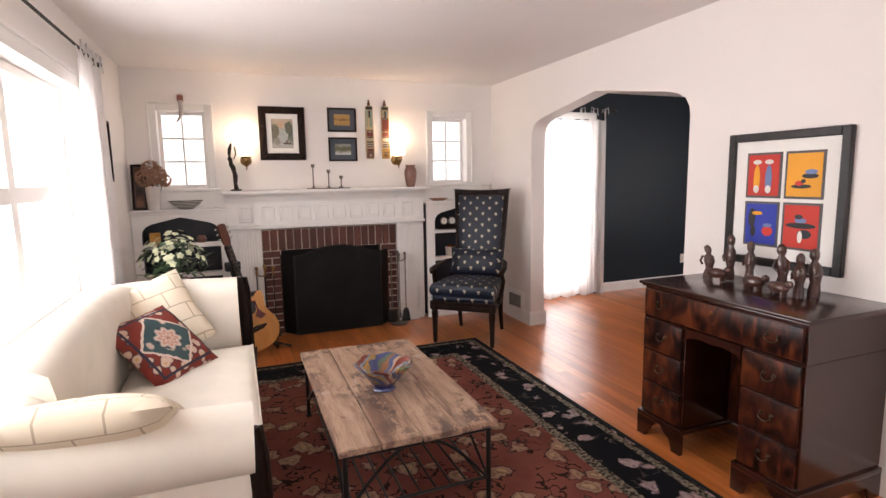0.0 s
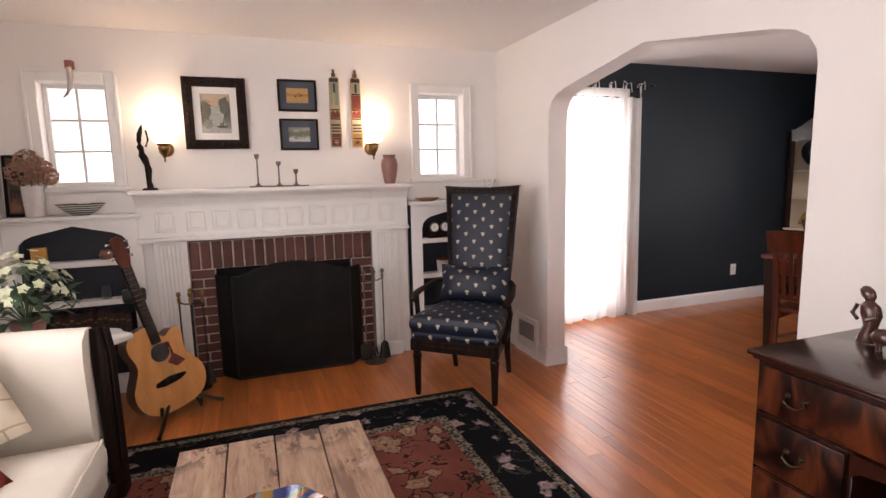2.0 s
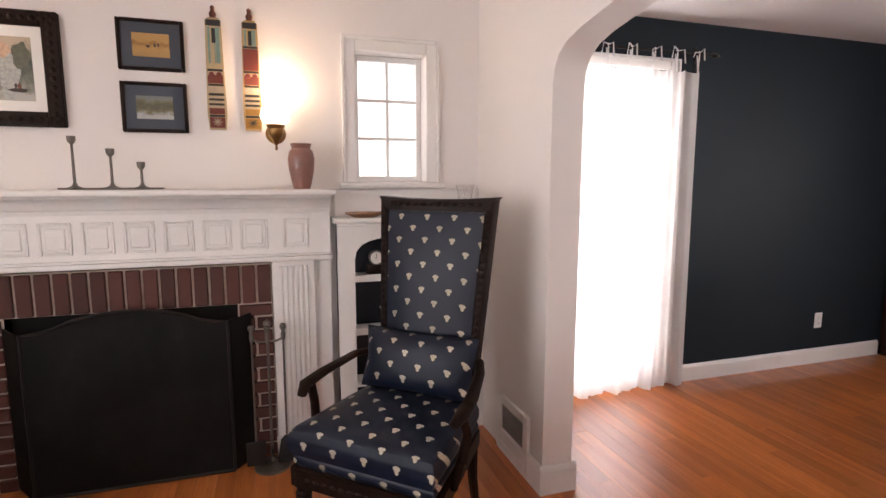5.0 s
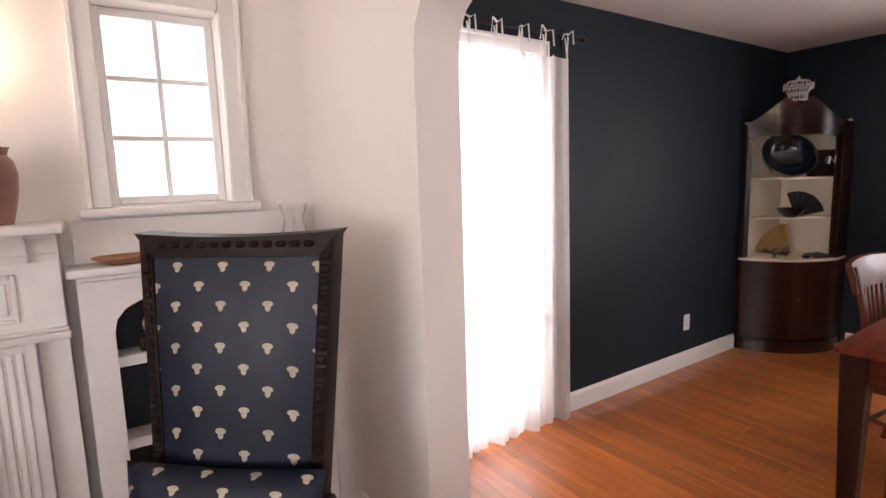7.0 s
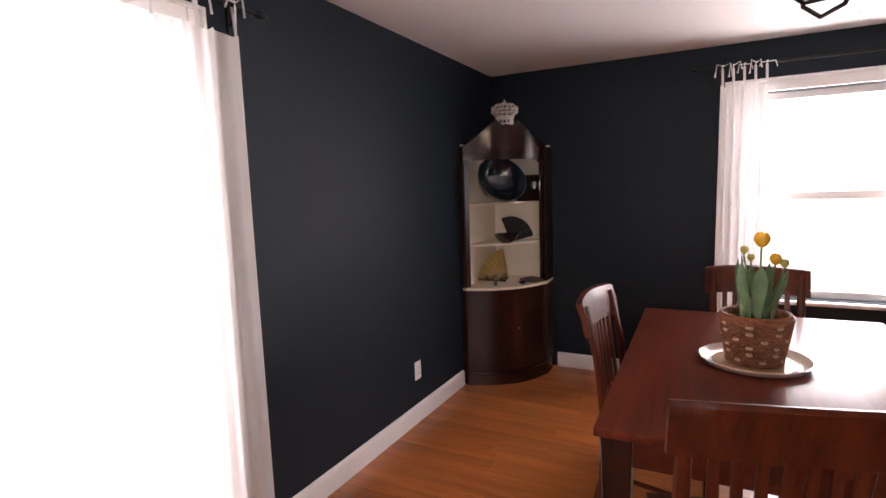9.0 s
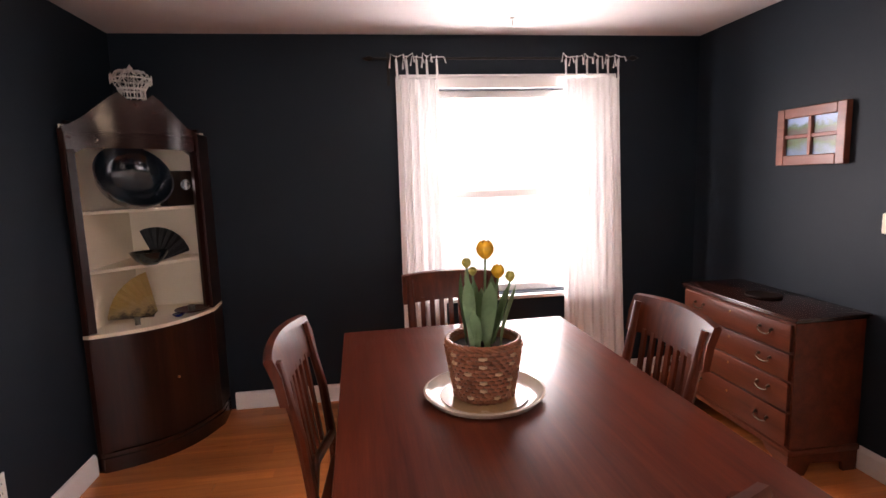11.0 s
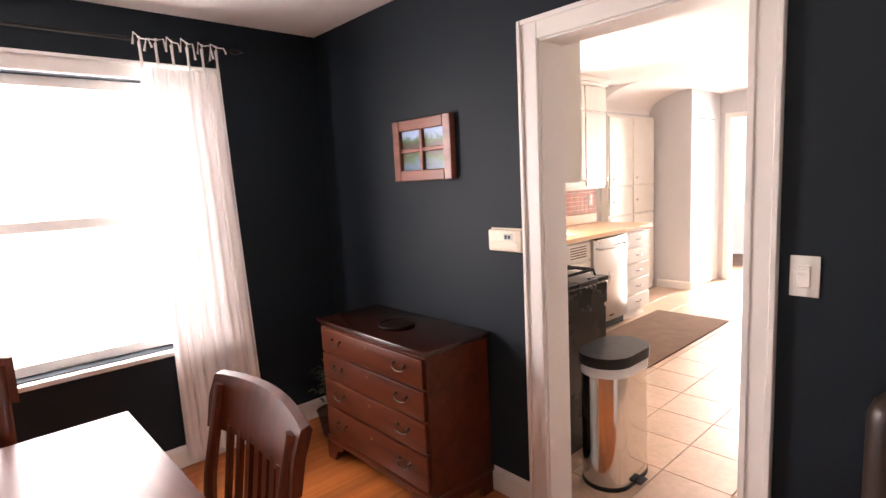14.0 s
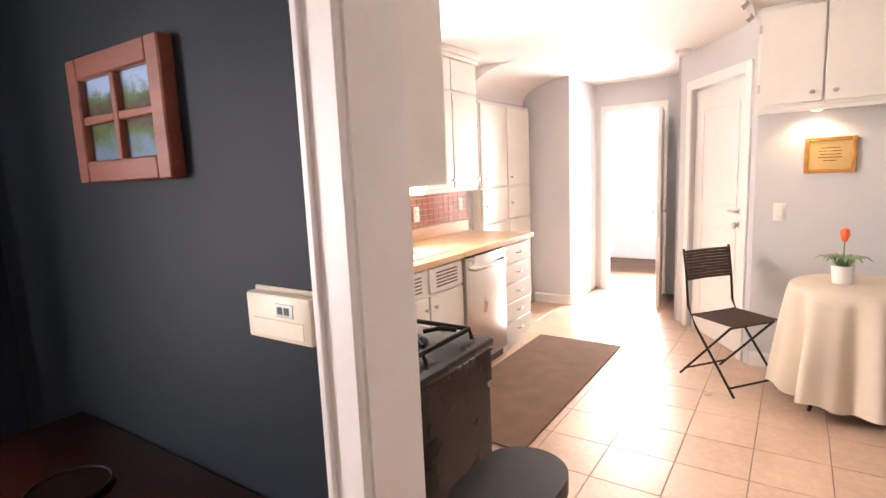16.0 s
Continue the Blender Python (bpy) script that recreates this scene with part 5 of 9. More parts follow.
# ---------------------------------------------------------------- fireplace
def fireplace():
    t = thing("fireplace", (1.9, YF, 0), 0, "white panelled mantelpiece round a dark red brick fireplace", "fireplace")
    # local x from the middle; front planes: brick -0.10, surround -0.125, shelf -0.23
    bw, bt = 0.628, 0.978
    ow, ot = 0.468, 0.785
    bk = boxes(((-ow - 0.01, -0.02, 0.0), (ow + 0.01, 0.0, ot + 0.05)), ((-ow - 0.03, -0.085, 0), (-ow, -0.02, ot)), ((ow, -0.085, 0), (ow + 0.03, -0.02, ot)), ((-ow - 0.03, -0.085, ot), (ow + 0.03, -0.02, ot + 0.03)), bev=0)
    part("firebox", bk, SOOT, t, "sooty black fire opening")
    mo = part("mortar_bed", boxes(((-bw, -0.088, 0), (-ow, -0.003, ot)), ((ow, -0.088, 0), (bw, -0.003, ot)), ((-bw, -0.088, ot), (bw, -0.003, bt)), bev=0), MORTAR, t, "pale mortar joints")
    # soldier course above, stretchers at the sides
    def brick_mesh(name, w, h):
        return mesh_of(name, boxes(((-w / 2, -0.012, -h / 2), (w / 2, 0.006, h / 2)), bev=0.004), BRICK)
    sol = brick_mesh("brick", 0.058, 0.183)
    n = 18
    for i in range(n):
        b = new("brick", sol)
        b.parent, b.location = mo, (-bw + (i + 0.5) * 2 * bw / n, -0.092, bt - 0.097)
    st, hd = brick_mesh("brick", 0.146, 0.054), brick_mesh("brick", 0.07, 0.054)
    rows = 12
    for s in (-1, 1):
        for j in range(rows):
            z = (j + 0.5) * ot / rows
            if j % 2:
                b = new("brick", st)
                b.parent, b.location = mo, (s * (ow + 0.081), -0.092, z)
            else:
                for k in (0.041, 0.122):
                    b = new("brick", hd)
                    b.parent, b.location = mo, (s * (ow + k), -0.092, z)
    # fluted pilasters with plinth
    for s in (-1, 1):
        x0, x1 = s * (bw + 0.004), s * (bw + 0.204)
        bm = boxes(((x0, -0.118, 0.0), (x1, 0.0, 1.0)), bev=0.003)
        pil = part("pilaster", bm, TRIM, t, "fluted white pilaster")
        for k in range(6):
            x = s * (bw + 0.044 + 0.024 * k)
            part("flute", boxes(((x - 0.008, -0.126, 0.125), (x + 0.008, -0.1182, 0.965)), bev=0.0035, seg=2), TRIM, pil)
        part("plinth", boxes(((s * (bw - 0.004), -0.136, 0), (s * (bw + 0.215), -0.119, 0.105)), bev=0.006, seg=2), TRIM, t)
        part("outer_stile", boxes(((s * (bw + 0.205), -0.085, 0.0), (s * (bw + 0.285), 0.0, 1.0)), bev=0.002), TRIM, t)
    # frieze with raised panels
    hw = bw + 0.285
    part("frieze", boxes(((-hw, -0.122, 1.0), (hw, 0.0, 1.25)), bev=0.003), TRIM, t)
    part("lower_moulding", boxes(((-hw - 0.008, -0.148, 0.992), (hw + 0.008, -0.122, 1.016)), ((-hw - 0.004, -0.138, 1.016), (hw + 0.004, -0.122, 1.028)), bev=0.005, seg=2), TRIM, t)
    n, span = 8, 2 * (bw + 0.01)
    cells = [(-span / 2 + span * i / n, -span / 2 + span * (i + 1) / n) for i in range(n)]
    cells += [(bw + 0.055, bw + 0.185), (-bw - 0.185, -bw - 0.055)]
    for a, b in cells:
        bm = bmesh.new()
        g = 0.018 if b - a > 0.14 else 0.006
        ring_frame(bm, a + g, b - g, 1.055, 1.195, 0.012, -0.130, -0.122, 0.003)
        box(bm, (a + g + 0.024, -0.128, 1.079), (b - g - 0.024, -0.122, 1.171), 0.004)
        part("panel", bm, TRIM, t)
    # crown moulding and shelf
    bm = bmesh.new()
    prof = [(0.0, 1.225), (-0.128, 1.225), (-0.134, 1.245), (-0.142, 1.25), (-0.150, 1.268), (-0.172, 1.288), (-0.192, 1.296), (-0.2, 1.306), (0.0, 1.306)]
    prism(bm, prof, -hw, hw, "yz")
    for s in (-1, 1):
        prism(bm, [(y - 0.014 if y < 0 else -0.05, z) for y, z in prof], s * (bw + 0.0), s * (bw + 0.215), "yz")
    part("crown_moulding", bm, TRIM, t, smooth=25)
    part("mantel_shelf", boxes(((-hw - 0.02, -0.236, 1.307), (hw + 0.02, 0.0, 1.335)), bev=0.008, seg=3), TRIM, t)
    return t


fireplace()


def tudor(x0, x1, z0, spring, top, n=5):
    """Outline of a flat pointed arch opening from floor height z0."""
    m, w = (x0 + x1) / 2, (x1 - x0) / 2
    h = top - spring
    left = [(x0, z0), (x0, spring), (x0 + 0.03 * w, spring + 0.28 * h), (x0 + 0.12 * w, spring + 0.5 * h), (x0 + 0.26 * w, spring + 0.64 * h), (m, top)]
    return left + [(2 * m - x, z) for x, z in left[-2::-1]]


def built_in(name, x0, x1, o0, o1, shelves, label):
    """A built-in shelf unit beside the fireplace with an arched opening and a navy inside."""
    t = thing(name, (0, YF, 0), 0, label, "bookcase")
    f = -0.10
    bm = bmesh.new()
    op = tudor(o0, o1, 0.10, 0.98, 1.125)
    prism(bm, [(x1, 0.0), (x1, 1.165), (x0, 1.165), (x0, 0.0), (o0, 0.0)] + op + [(o1, 0.0)], f - 0.02, f, "xz")
    part("front", bm, TRIM, t, smooth=0)
    part("kick", boxes(((o0, f - 0.018, 0.0), (o1, f, 0.10)), bev=0), TRIM, t)
    navy = surface("navy_shelf_back", (0.012, 0.015, 0.024), 0.55, var=0.15)
    for a, b in ((x0 + 0.005, o0 - 0.004), (o1 + 0.004, x1 - 0.005)):
        part("side_panel", boxes(((a, f, 0.02), (b, 0.0, 1.16)), bev=0), navy, t, "navy painted side")
    part("back", boxes(((o0 - 0.004, -0.004, 0.02), (o1 + 0.004, -0.001, 1.16)), bev=0), navy, t, "navy painted back")
    for z in (0.06,) + shelves:
        part("shelf", boxes(((o0 - 0.003, f, z), (o1 + 0.003, -0.005, z + 0.035 if z > 0.07 else z + 0.04)), bev=0.002), TRIM, t)
    part("ledge", boxes(((x0 - 0.02 if x0 > 1 else x0, f - 0.055, 1.165), (x1 + 0.02 if x1 < 3 else x1, 0.0, 1.19)), bev=0.007, seg=3), TRIM, t)
    part("ledge_moulding", boxes(((x0, f - 0.032, 1.148), (x1, f - 0.021, 1.164)), bev=0.004), TRIM, t)
    part("upstand", boxes(((x0, -0.022, 1.191), (x1, 0.0, 1.33)), bev=0.003), TRIM, t)
    return t


built_in("built_in_shelves", XW + 0.004, 1.003, 0.33, 0.93, (0.33, 0.60, 0.86), "white built-in shelves with an arched navy niche")
built_in("built_in_shelves", 2.845, XA - 0.004, 2.93, 3.52, (0.30, 0.58, 0.86), "white built-in shelves with an arched navy niche")

# things in the niches
t = thing("weather_station", (3.135, YF - 0.07, 0.896), 0, "three round dials on a dark wooden base", "barometer")
part("base", boxes(((-0.14, -0.022, 0), (0.14, 0.03, 0.05)), bev=0.006, seg=2), DARK_WOOD, t)
for x in (-0.09, 0.0, 0.09):
    bm = bmesh.new()
    lathe(bm, [(0.0, 0.0), (0.038, 0.0), (0.038, 0.02), (0.033, 0.023), (0.032, 0.019), (0.0, 0.019)], seg=24)
    bmesh.ops.rotate(bm, verts=bm.verts, matrix=Euler((math.pi / 2, 0, 0)).to_matrix())
    bmesh.ops.translate(bm, verts=bm.verts, vec=(x, 0.0, 0.085))
    d = part("dial", bm, PEWTER, t)
    bm = bmesh.new()
    lathe(bm, [(0.0, 0.0202), (0.031, 0.0202), (0.031, 0.0195), (0, 0.0195)], seg=24)
    bmesh.ops.rotate(bm, verts=bm.verts, matrix=Euler((math.pi / 2, 0, 0)).to_matrix())
    bmesh.ops.translate(bm, verts=bm.verts, vec=(x, 0.0, 0.085))
    part("face", bm, PAPER, d)
    part("needle", boxes(((x - 0.001, -0.0215, 0.083), (x + 0.0012, -0.0205, 0.108)), ((x - 0.012, -0.0215, 0.084), (x + 0.004, -0.0205, 0.0855)), bev=0), BLACK_PLASTIC, d)
t = thing("stoneware_pot", (3.12, YF - 0.055, 0.616), 0, "white and brown glazed stoneware casserole", "pot")
part("pot", turned([(0.0, 0.0), (0.045, 0.0), (0.05, 0.09), (0.055, 0.095), (0.045, 0.085), (0.0, 0.02)], seg=24), surface("grey_glaze", (0.52, 0.48, 0.44), 0.3, var=0.2), t)
part("lid", turned([(0.0, 0.1), (0.05, 0.096), (0.03, 0.11), (0.008, 0.113), (0.008, 0.122), (0.0, 0.124)], seg=24), surface("rust_glaze", (0.26, 0.075, 0.03), 0.25, var=0.2), t)
t = thing("small_pot", (0.78, YF - 0.055, 0.896), 0, "small brown clay pot", "pot")
part("pot", turned([(0.0, 0.0), (0.03, 0.0), (0.042, 0.03), (0.028, 0.055), (0.032, 0.06), (0.02, 0.05), (0.0, 0.01)], seg=20), TERRACOTTA, t)
t = thing("glass_tumbler", (0.76, YF - 0.055, 0.636), 0, "clear glass tumbler on the niche shelf", "glass")
part("cup", turned([(0.0, 0.0), (0.03, 0.0), (0.036, 0.085), (0.033, 0.085), (0.027, 0.008), (0.0, 0.008)], seg=20), GLASS, t)
rnd = random.Random(11)
x = 0.44
while x < 0.89:
    w, h = rnd.uniform(0.018, 0.04), rnd.uniform(0.16, 0.21)
    t = thing("book", (x + w / 2, YF - 0.05, 0.366), 0, "old dark leather-bound book on the niche shelf", "book", "books in the niche")
    c = rnd.choice([(0.05, 0.02, 0.012), (0.03, 0.018, 0.012), (0.07, 0.03, 0.015), (0.02, 0.02, 0.022)])
    part("cover", boxes(((-w / 2, -0.046, 0), (w / 2, 0.04, h)), bev=0.003), surface("book_cover", c, 0.6, var=0.3), t)
    part("title_band", boxes(((-w / 2 + 0.003, -0.0468, h * 0.7), (w / 2 - 0.003, -0.0455, h * 0.76)), bev=0), BRASS, t)
    x += w + 0.002
t = thing("mustard_box", (0.42, YF - 0.06, 0.896), 10, "small mustard yellow box", "box")
part("box", boxes(((-0.04, -0.03, 0), (0.04, 0.03, 0.1)), bev=0.003), surface("mustard_card", (0.55, 0.28, 0.05), 0.7), t)

# on the ledges
t = thing("wooden_plate", (2.99, YF - 0.085, 1.191), 0, "flat brown wooden plate on the white ledge", "plate")
part("plate", turned([(0.0, 0.0), (0.055, 0.0), (0.1, 0.02), (0.1, 0.026), (0.06, 0.01), (0.0, 0.008)], seg=32), timber("plate_wood", (0.20, 0.08, 0.03), (0.38, 0.18, 0.08), 0), t, smooth=50)
for v in t.children[0].data.vertices:
    v.co.y *= 0.6
t = thing("glass_jar", (3.53, YF - 0.085, 1.191), 0, "clear glass jar with a flared rim", "jar")
part("jar", turned([(0.0, 0.0), (0.035, 0.0), (0.048, 0.05), (0.034, 0.1), (0.05, 0.16), (0.048, 0.16), (0.032, 0.1), (0.045, 0.05), (0.032, 0.006), (0.0, 0.006)], seg=28), GLASS, t, smooth=60)
t = thing("striped_bowl", (0.68, YF - 0.085, 1.191), 0, "black and white striped oval bowl on the ledge", "bowl")
m, b = material("striped_glaze")
sep = node(m, "ShaderNodeSeparateXYZ", Vector=coords(m))
s = calc(m, "GREATER_THAN", calc(m, "FRACT", calc(m, "MULTIPLY", sep.outputs[2], 75.0)), 0.5)
link(m, mix(m, s, (0.015, 0.015, 0.017), (0.6, 0.56, 0.5)), b.inputs["Base Color"])
b.inputs["Roughness"].default_value = 0.4
part("bowl", turned([(0.0, 0.0), (0.05, 0.0), (0.1, 0.035), (0.14, 0.075), (0.134, 0.075), (0.09, 0.035), (0.0, 0.012)], seg=32), m, t, smooth=50)
for v in t.children[0].data.vertices:
    v.co.y *= 0.5
t = thing("flower_vase", (0.44, YF - 0.09, 1.191), 0, "clear glass vase of dried pink-brown hydrangeas", "vase")
part("vase", turned([(0.0, 0.0), (0.045, 0.0), (0.05, 0.01), (0.058, 0.19), (0.055, 0.19), (0.046, 0.014), (0.0, 0.012)], seg=24), surface("frosted_glass", (0.62, 0.58, 0.55), 0.25, var=0.12), t, "pale cloudy glass", smooth=50)
rnd = random.Random(5)
for cx, cy, cz, r in ((-0.05, -0.01, 0.27, 0.075), (0.05, -0.015, 0.29, 0.075), (0.0, -0.02, 0.34, 0.07), (0.09, 0.0, 0.25, 0.055), (0.0, 0.01, 0.27, 0.07)):
    bm = bmesh.new()
    for k in range(170):
        d = Vector((rnd.gauss(0, 1), rnd.gauss(0, 0.75), rnd.gauss(0, 1))).normalized()
        p = Vector((cx, cy, cz)) + d * r * rnd.uniform(0.8, 1.03)
        p.y = min(p.y, 0.055)
        s1 = d.orthogonal().normalized()
        s1.rotate(Matrix.Rotation(rnd.uniform(0, 3.1), 3, d))
        s2 = d.cross(s1)
        w = rnd.uniform(0.009, 0.014)
        c0 = bm.verts.new(p - d * 0.004)
        ring = [bm.verts.new(p + w * (math.cos(a) * s1 + math.sin(a) * s2) * (1 if q % 2 else 0.55) + d * 0.003) for q, a in enumerate([math.pi * i / 4 for i in range(8)])]
        for q in range(8):
            bm.faces.new((c0, ring[q], ring[(q + 1) % 8]))
    part("flower_head", bm, HYDRANGEA, t, smooth=0)
    bm = bmesh.new()
    tube(bm, [(cx * 0.3, 0, 0.02), (cx * 0.6, 0, 0.15), (cx, cy, cz)], 0.003, 5)
    part("stem", bm, LEAF_DULL, t)
p = framed("small_picture", 0.115, 0.38, 0.018, 0.016, DARK_WOOD, "narrow dark framed picture leaning on the ledge", 0.012, surface("brown_mount", (0.10, 0.06, 0.045), 0.7), landscape("dark_print", (0.16, 0.08, 0.05), (0.03, 0.02, 0.02), (0.25, 0.12, 0.08), 0.06, 0.3, 4))
p.location, p.rotation_euler = (0.335, YF - 0.028, 1.382), (radians(-4), 0, radians(-8))

# on the mantel shelf
MZ = 1.336
bm = bmesh.new()
lathe(bm, [(0.0, 0.0), (0.045, 0.0), (0.045, 0.012), (0.02, 0.016), (0.015, 0.06), (0.021, 0.13), (0.016, 0.17), (0.024, 0.205), (0.014, 0.24), (0.021, 0.275), (0.008, 0.295), (0.015, 0.32), (0.013, 0.335), (0.016, 0.36), (0.01, 0.395), (0.0, 0.42)], seg=12, squash=0.7)
for v in bm.verts:
    v.co.x += 0.022 * math.sin(v.co.z * 15) - (0.02 if v.co.z > 0.02 else 0) * (1 - v.co.z)
tube(bm, [(-0.03, -0.01, 0.275), (-0.04, -0.012, 0.22), (-0.02, -0.016, 0.17)], 0.006, 6)
tube(bm, [(0.0, -0.01, 0.275), (0.018, -0.012, 0.32), (0.008, -0.01, 0.38)], 0.006, 6)
me = mesh_of("figurine", bm, DARK_WOOD, smooth=50)
t = tagged(new("figurine", me), "slender dark carved wooden statuette on the mantel", "statue")
t.location = (1.085, YF - 0.13, MZ)
t = thing("candle_holder", (1.89, YF - 0.12, MZ), 0, "pewter holder with three candle cups of falling height", "candlestick")
part("base", boxes(((-0.2, -0.022, 0), (0.2, 0.022, 0.008)), bev=0.003), PEWTER, t)
for x, h in ((-0.14, 0.225), (0.0, 0.175), (0.115, 0.12)):
    bm = bmesh.new()
    lathe(bm, [(0.0, 0.008), (0.03, 0.008), (0.012, 0.016), (0.006, 0.03), (0.005, h - 0.035), (0.01, h - 0.03), (0.016, h - 0.02), (0.017, h), (0.013, h), (0.012, h - 0.02), (0.0, h - 0.022)], (x, 0, 0), 14)
    part("stick", bm, PEWTER, t, smooth=50)
t = thing("vase", (2.685, YF - 0.125, MZ), 0, "mauve-brown stoneware vase on the mantel", "vase")
part("body", turned([(0.0, 0.0), (0.038, 0.0), (0.046, 0.03), (0.058, 0.09), (0.062, 0.14), (0.055, 0.175), (0.042, 0.19), (0.046, 0.205), (0.05, 0.212), (0.044, 0.212), (0.038, 0.195), (0.0, 0.05)], seg=32), TERRACOTTA, t, smooth=50)


# ---------------------------------------------------------------- on the fireplace wall
def hang(ob, x, z):
    ob.location = (x, YF - 0.001, z)


wc = landscape("river_watercolour", (0.50, 0.40, 0.30), (0.16, 0.17, 0.13), (0.42, 0.40, 0.36), 0.2, 0.28, 1.0, (0.06, 0.07, 0.06))
p = framed("picture", 0.40, 0.475, 0.062, 0.035, DARK_WOOD, "river watercolour in a wide carved dark frame", 0.045, PAPER, wc, carved=True)
hang(p, 1.51, 1.84)


def print_shapes(p, y, shapes):
    """Flat painted shapes lying on a print: colour, middle, half sizes."""
    for k, (c, x, z, rx, rz_) in enumerate(shapes):
        bm = bmesh.new()
        n = 18
        ring = [(x + rx * math.cos(a) * (1 + 0.16 * math.sin(5 * a + k)), z + rz_ * math.sin(a) * (1 + 0.16 * math.cos(4 * a + 2 * k))) for a in [2 * math.pi * i / n for i in range(n)]]
        prism(bm, ring, y - 0.0004 * (k + 1), y, "xz")
        part("painted_shape", bm, surface("print_ink", c, 0.6, var=0.3, scale=60), p)


print_shapes(p, -0.0178, [((0.36, 0.37, 0.35), 0.0, -0.02, 0.05, 0.10), ((0.10, 0.105, 0.07), 0.055, 0.055, 0.032, 0.055), ((0.13, 0.12, 0.08), -0.058, 0.02, 0.028, 0.06), ((0.50, 0.33, 0.22), -0.01, 0.075, 0.03, 0.03),
                          ((0.22, 0.21, 0.18), -0.05, -0.07, 0.03, 0.03), ((0.05, 0.035, 0.03), 0.035, -0.088, 0.034, 0.008), ((0.16, 0.06, 0.03), 0.04, -0.072, 0.006, 0.013), ((0.05, 0.05, 0.05), 0.028, -0.07, 0.005, 0.011)])
blue_mount = surface("slate_blue_mount", (0.062, 0.072, 0.09), 0.8, var=0.04)
p = framed("picture", 0.27, 0.222, 0.015, 0.02, DARK_WOOD, "small ochre landscape with a slate blue mount", 0.045, blue_mount, landscape("ochre_print", (0.42, 0.25, 0.09), (0.42, 0.25, 0.08), (0.36, 0.22, 0.08), 0.15, 0.1, 7, (0.28, 0.15, 0.05)))
hang(p, 2.056, 1.975)
print_shapes(p, -0.0112, [((0.05, 0.03, 0.02), -0.012, -0.005, 0.008, 0.006), ((0.06, 0.035, 0.02), 0.016, 0.0, 0.005, 0.009), ((0.05, 0.03, 0.02), 0.03, 0.002, 0.004, 0.008)])
p = framed("picture", 0.27, 0.222, 0.015, 0.02, DARK_WOOD, "small grey shore landscape with a slate blue mount", 0.045, blue_mount, landscape("shore_print", (0.20, 0.21, 0.19), (0.16, 0.15, 0.08), (0.42, 0.42, 0.40), 0.15, 0.1, 3, (0.09, 0.09, 0.06)))
hang(p, 2.056, 1.703)


def painted_board(x, seed, label):
    """A tall narrow painted wooden board with bands of ornament."""
    t = thing("painted_board", (x, YF - 0.001, 1.882), 0, label, "wall ornament")
    bm = bmesh.new()
    prism(bm, [(-0.036, -0.27), (0.036, -0.27), (0.042, -0.2), (0.036, 0.1), (0.034, 0.22), (0.02, 0.232), (-0.02, 0.232), (-0.034, 0.22), (-0.036, 0.1), (-0.042, -0.2)], -0.022, 0.0, "xz")
    part("board", bm, surface("ochre_board", (0.42, 0.27, 0.11) if seed else (0.40, 0.30, 0.17), 0.6, var=0.2), t)
    teal = surface("teal_stripe", (0.16, 0.24, 0.21), 0.6, var=0.25, scale=20)
    for dx, w, z0, z1 in ((0.017, 0.009, 0.03, 0.19), (-0.02, 0.005, 0.03, 0.19), (0.004, 0.002, 0.03, 0.12)):
        part("stripe", boxes(((dx - w, -0.0231, z0), (dx + w, -0.0222, z1)), bev=0), teal, t)
    bm = bmesh.new()
    lathe(bm, [(0.0, 0.0), (0.012, 0.0), (0.016, 0.02), (0.008, 0.035), (0.01, 0.05), (0.0, 0.058)], (0, -0.011, 0.232), 10)
    part("knob", bm, surface("red_brown_knob", (0.12, 0.03, 0.015), 0.5), t)
    pal = [(0.012, 0.010, 0.009), (0.34, 0.27, 0.19), (0.13, 0.022, 0.012), (0.03, 0.05, 0.06), (0.30, 0.14, 0.018)]
    mats = [surface("paint_band", c, 0.6, var=0.2, scale=20) for c in pal]
    z = -0.262
    rnd = random.Random(seed)
    rows = [(0.05, 2 if not seed else 4), (0.012, 0), (0.03, 4 if seed else 2), (0.01, 1), (0.012, 0), (0.01, 1), (0.012, 0), (0.01, 1), (0.014, 0), (0.03, 1), (0.012, 0), (0.04, 2), (0.014, 1), (0.012, 0)]
    if seed:
        rows += [(0.1, 2), (0.012, 0)]
    for h, k in rows:
        part("band", boxes(((-0.033, -0.0235, z), (0.033, -0.0225, z + h - 0.002)), bev=0), mats[k], t)
        z += h
    for dx in (-0.016, 0.016):
        bm = bmesh.new()
        lathe(bm, [(0, 0), (0.012, 0), (0.011, 0.003), (0, 0.004)], seg=12)
        bmesh.ops.rotate(bm, verts=bm.verts, matrix=Euler((math.pi / 2, 0, 0)).to_matrix())
        bmesh.ops.translate(bm, verts=bm.verts, vec=(dx, -0.0235, -0.02))
        part("disc", bm, mats[2], t)
    part("top_band", boxes(((-0.031, -0.0235, 0.195), (0.031, -0.0225, 0.222)), bev=0), mats[0], t)
    part("painted_figure", boxes(((-0.008, -0.0235, 0.12), (0.008, -0.0225, 0.185)), bev=0), mats[0], t)
    for a in range(4):
        bm = bmesh.new()
        an = a * math.pi / 4
        rod(bm, (-0.02 * math.cos(an), -0.024, -0.235 - 0.02 * math.sin(an)), (0.02 * math.cos(an), -0.024, -0.235 + 0.02 * math.sin(an)), 0.0022, seg=6)
        part("star", bm, mats[0] if seed else mats[1], t)


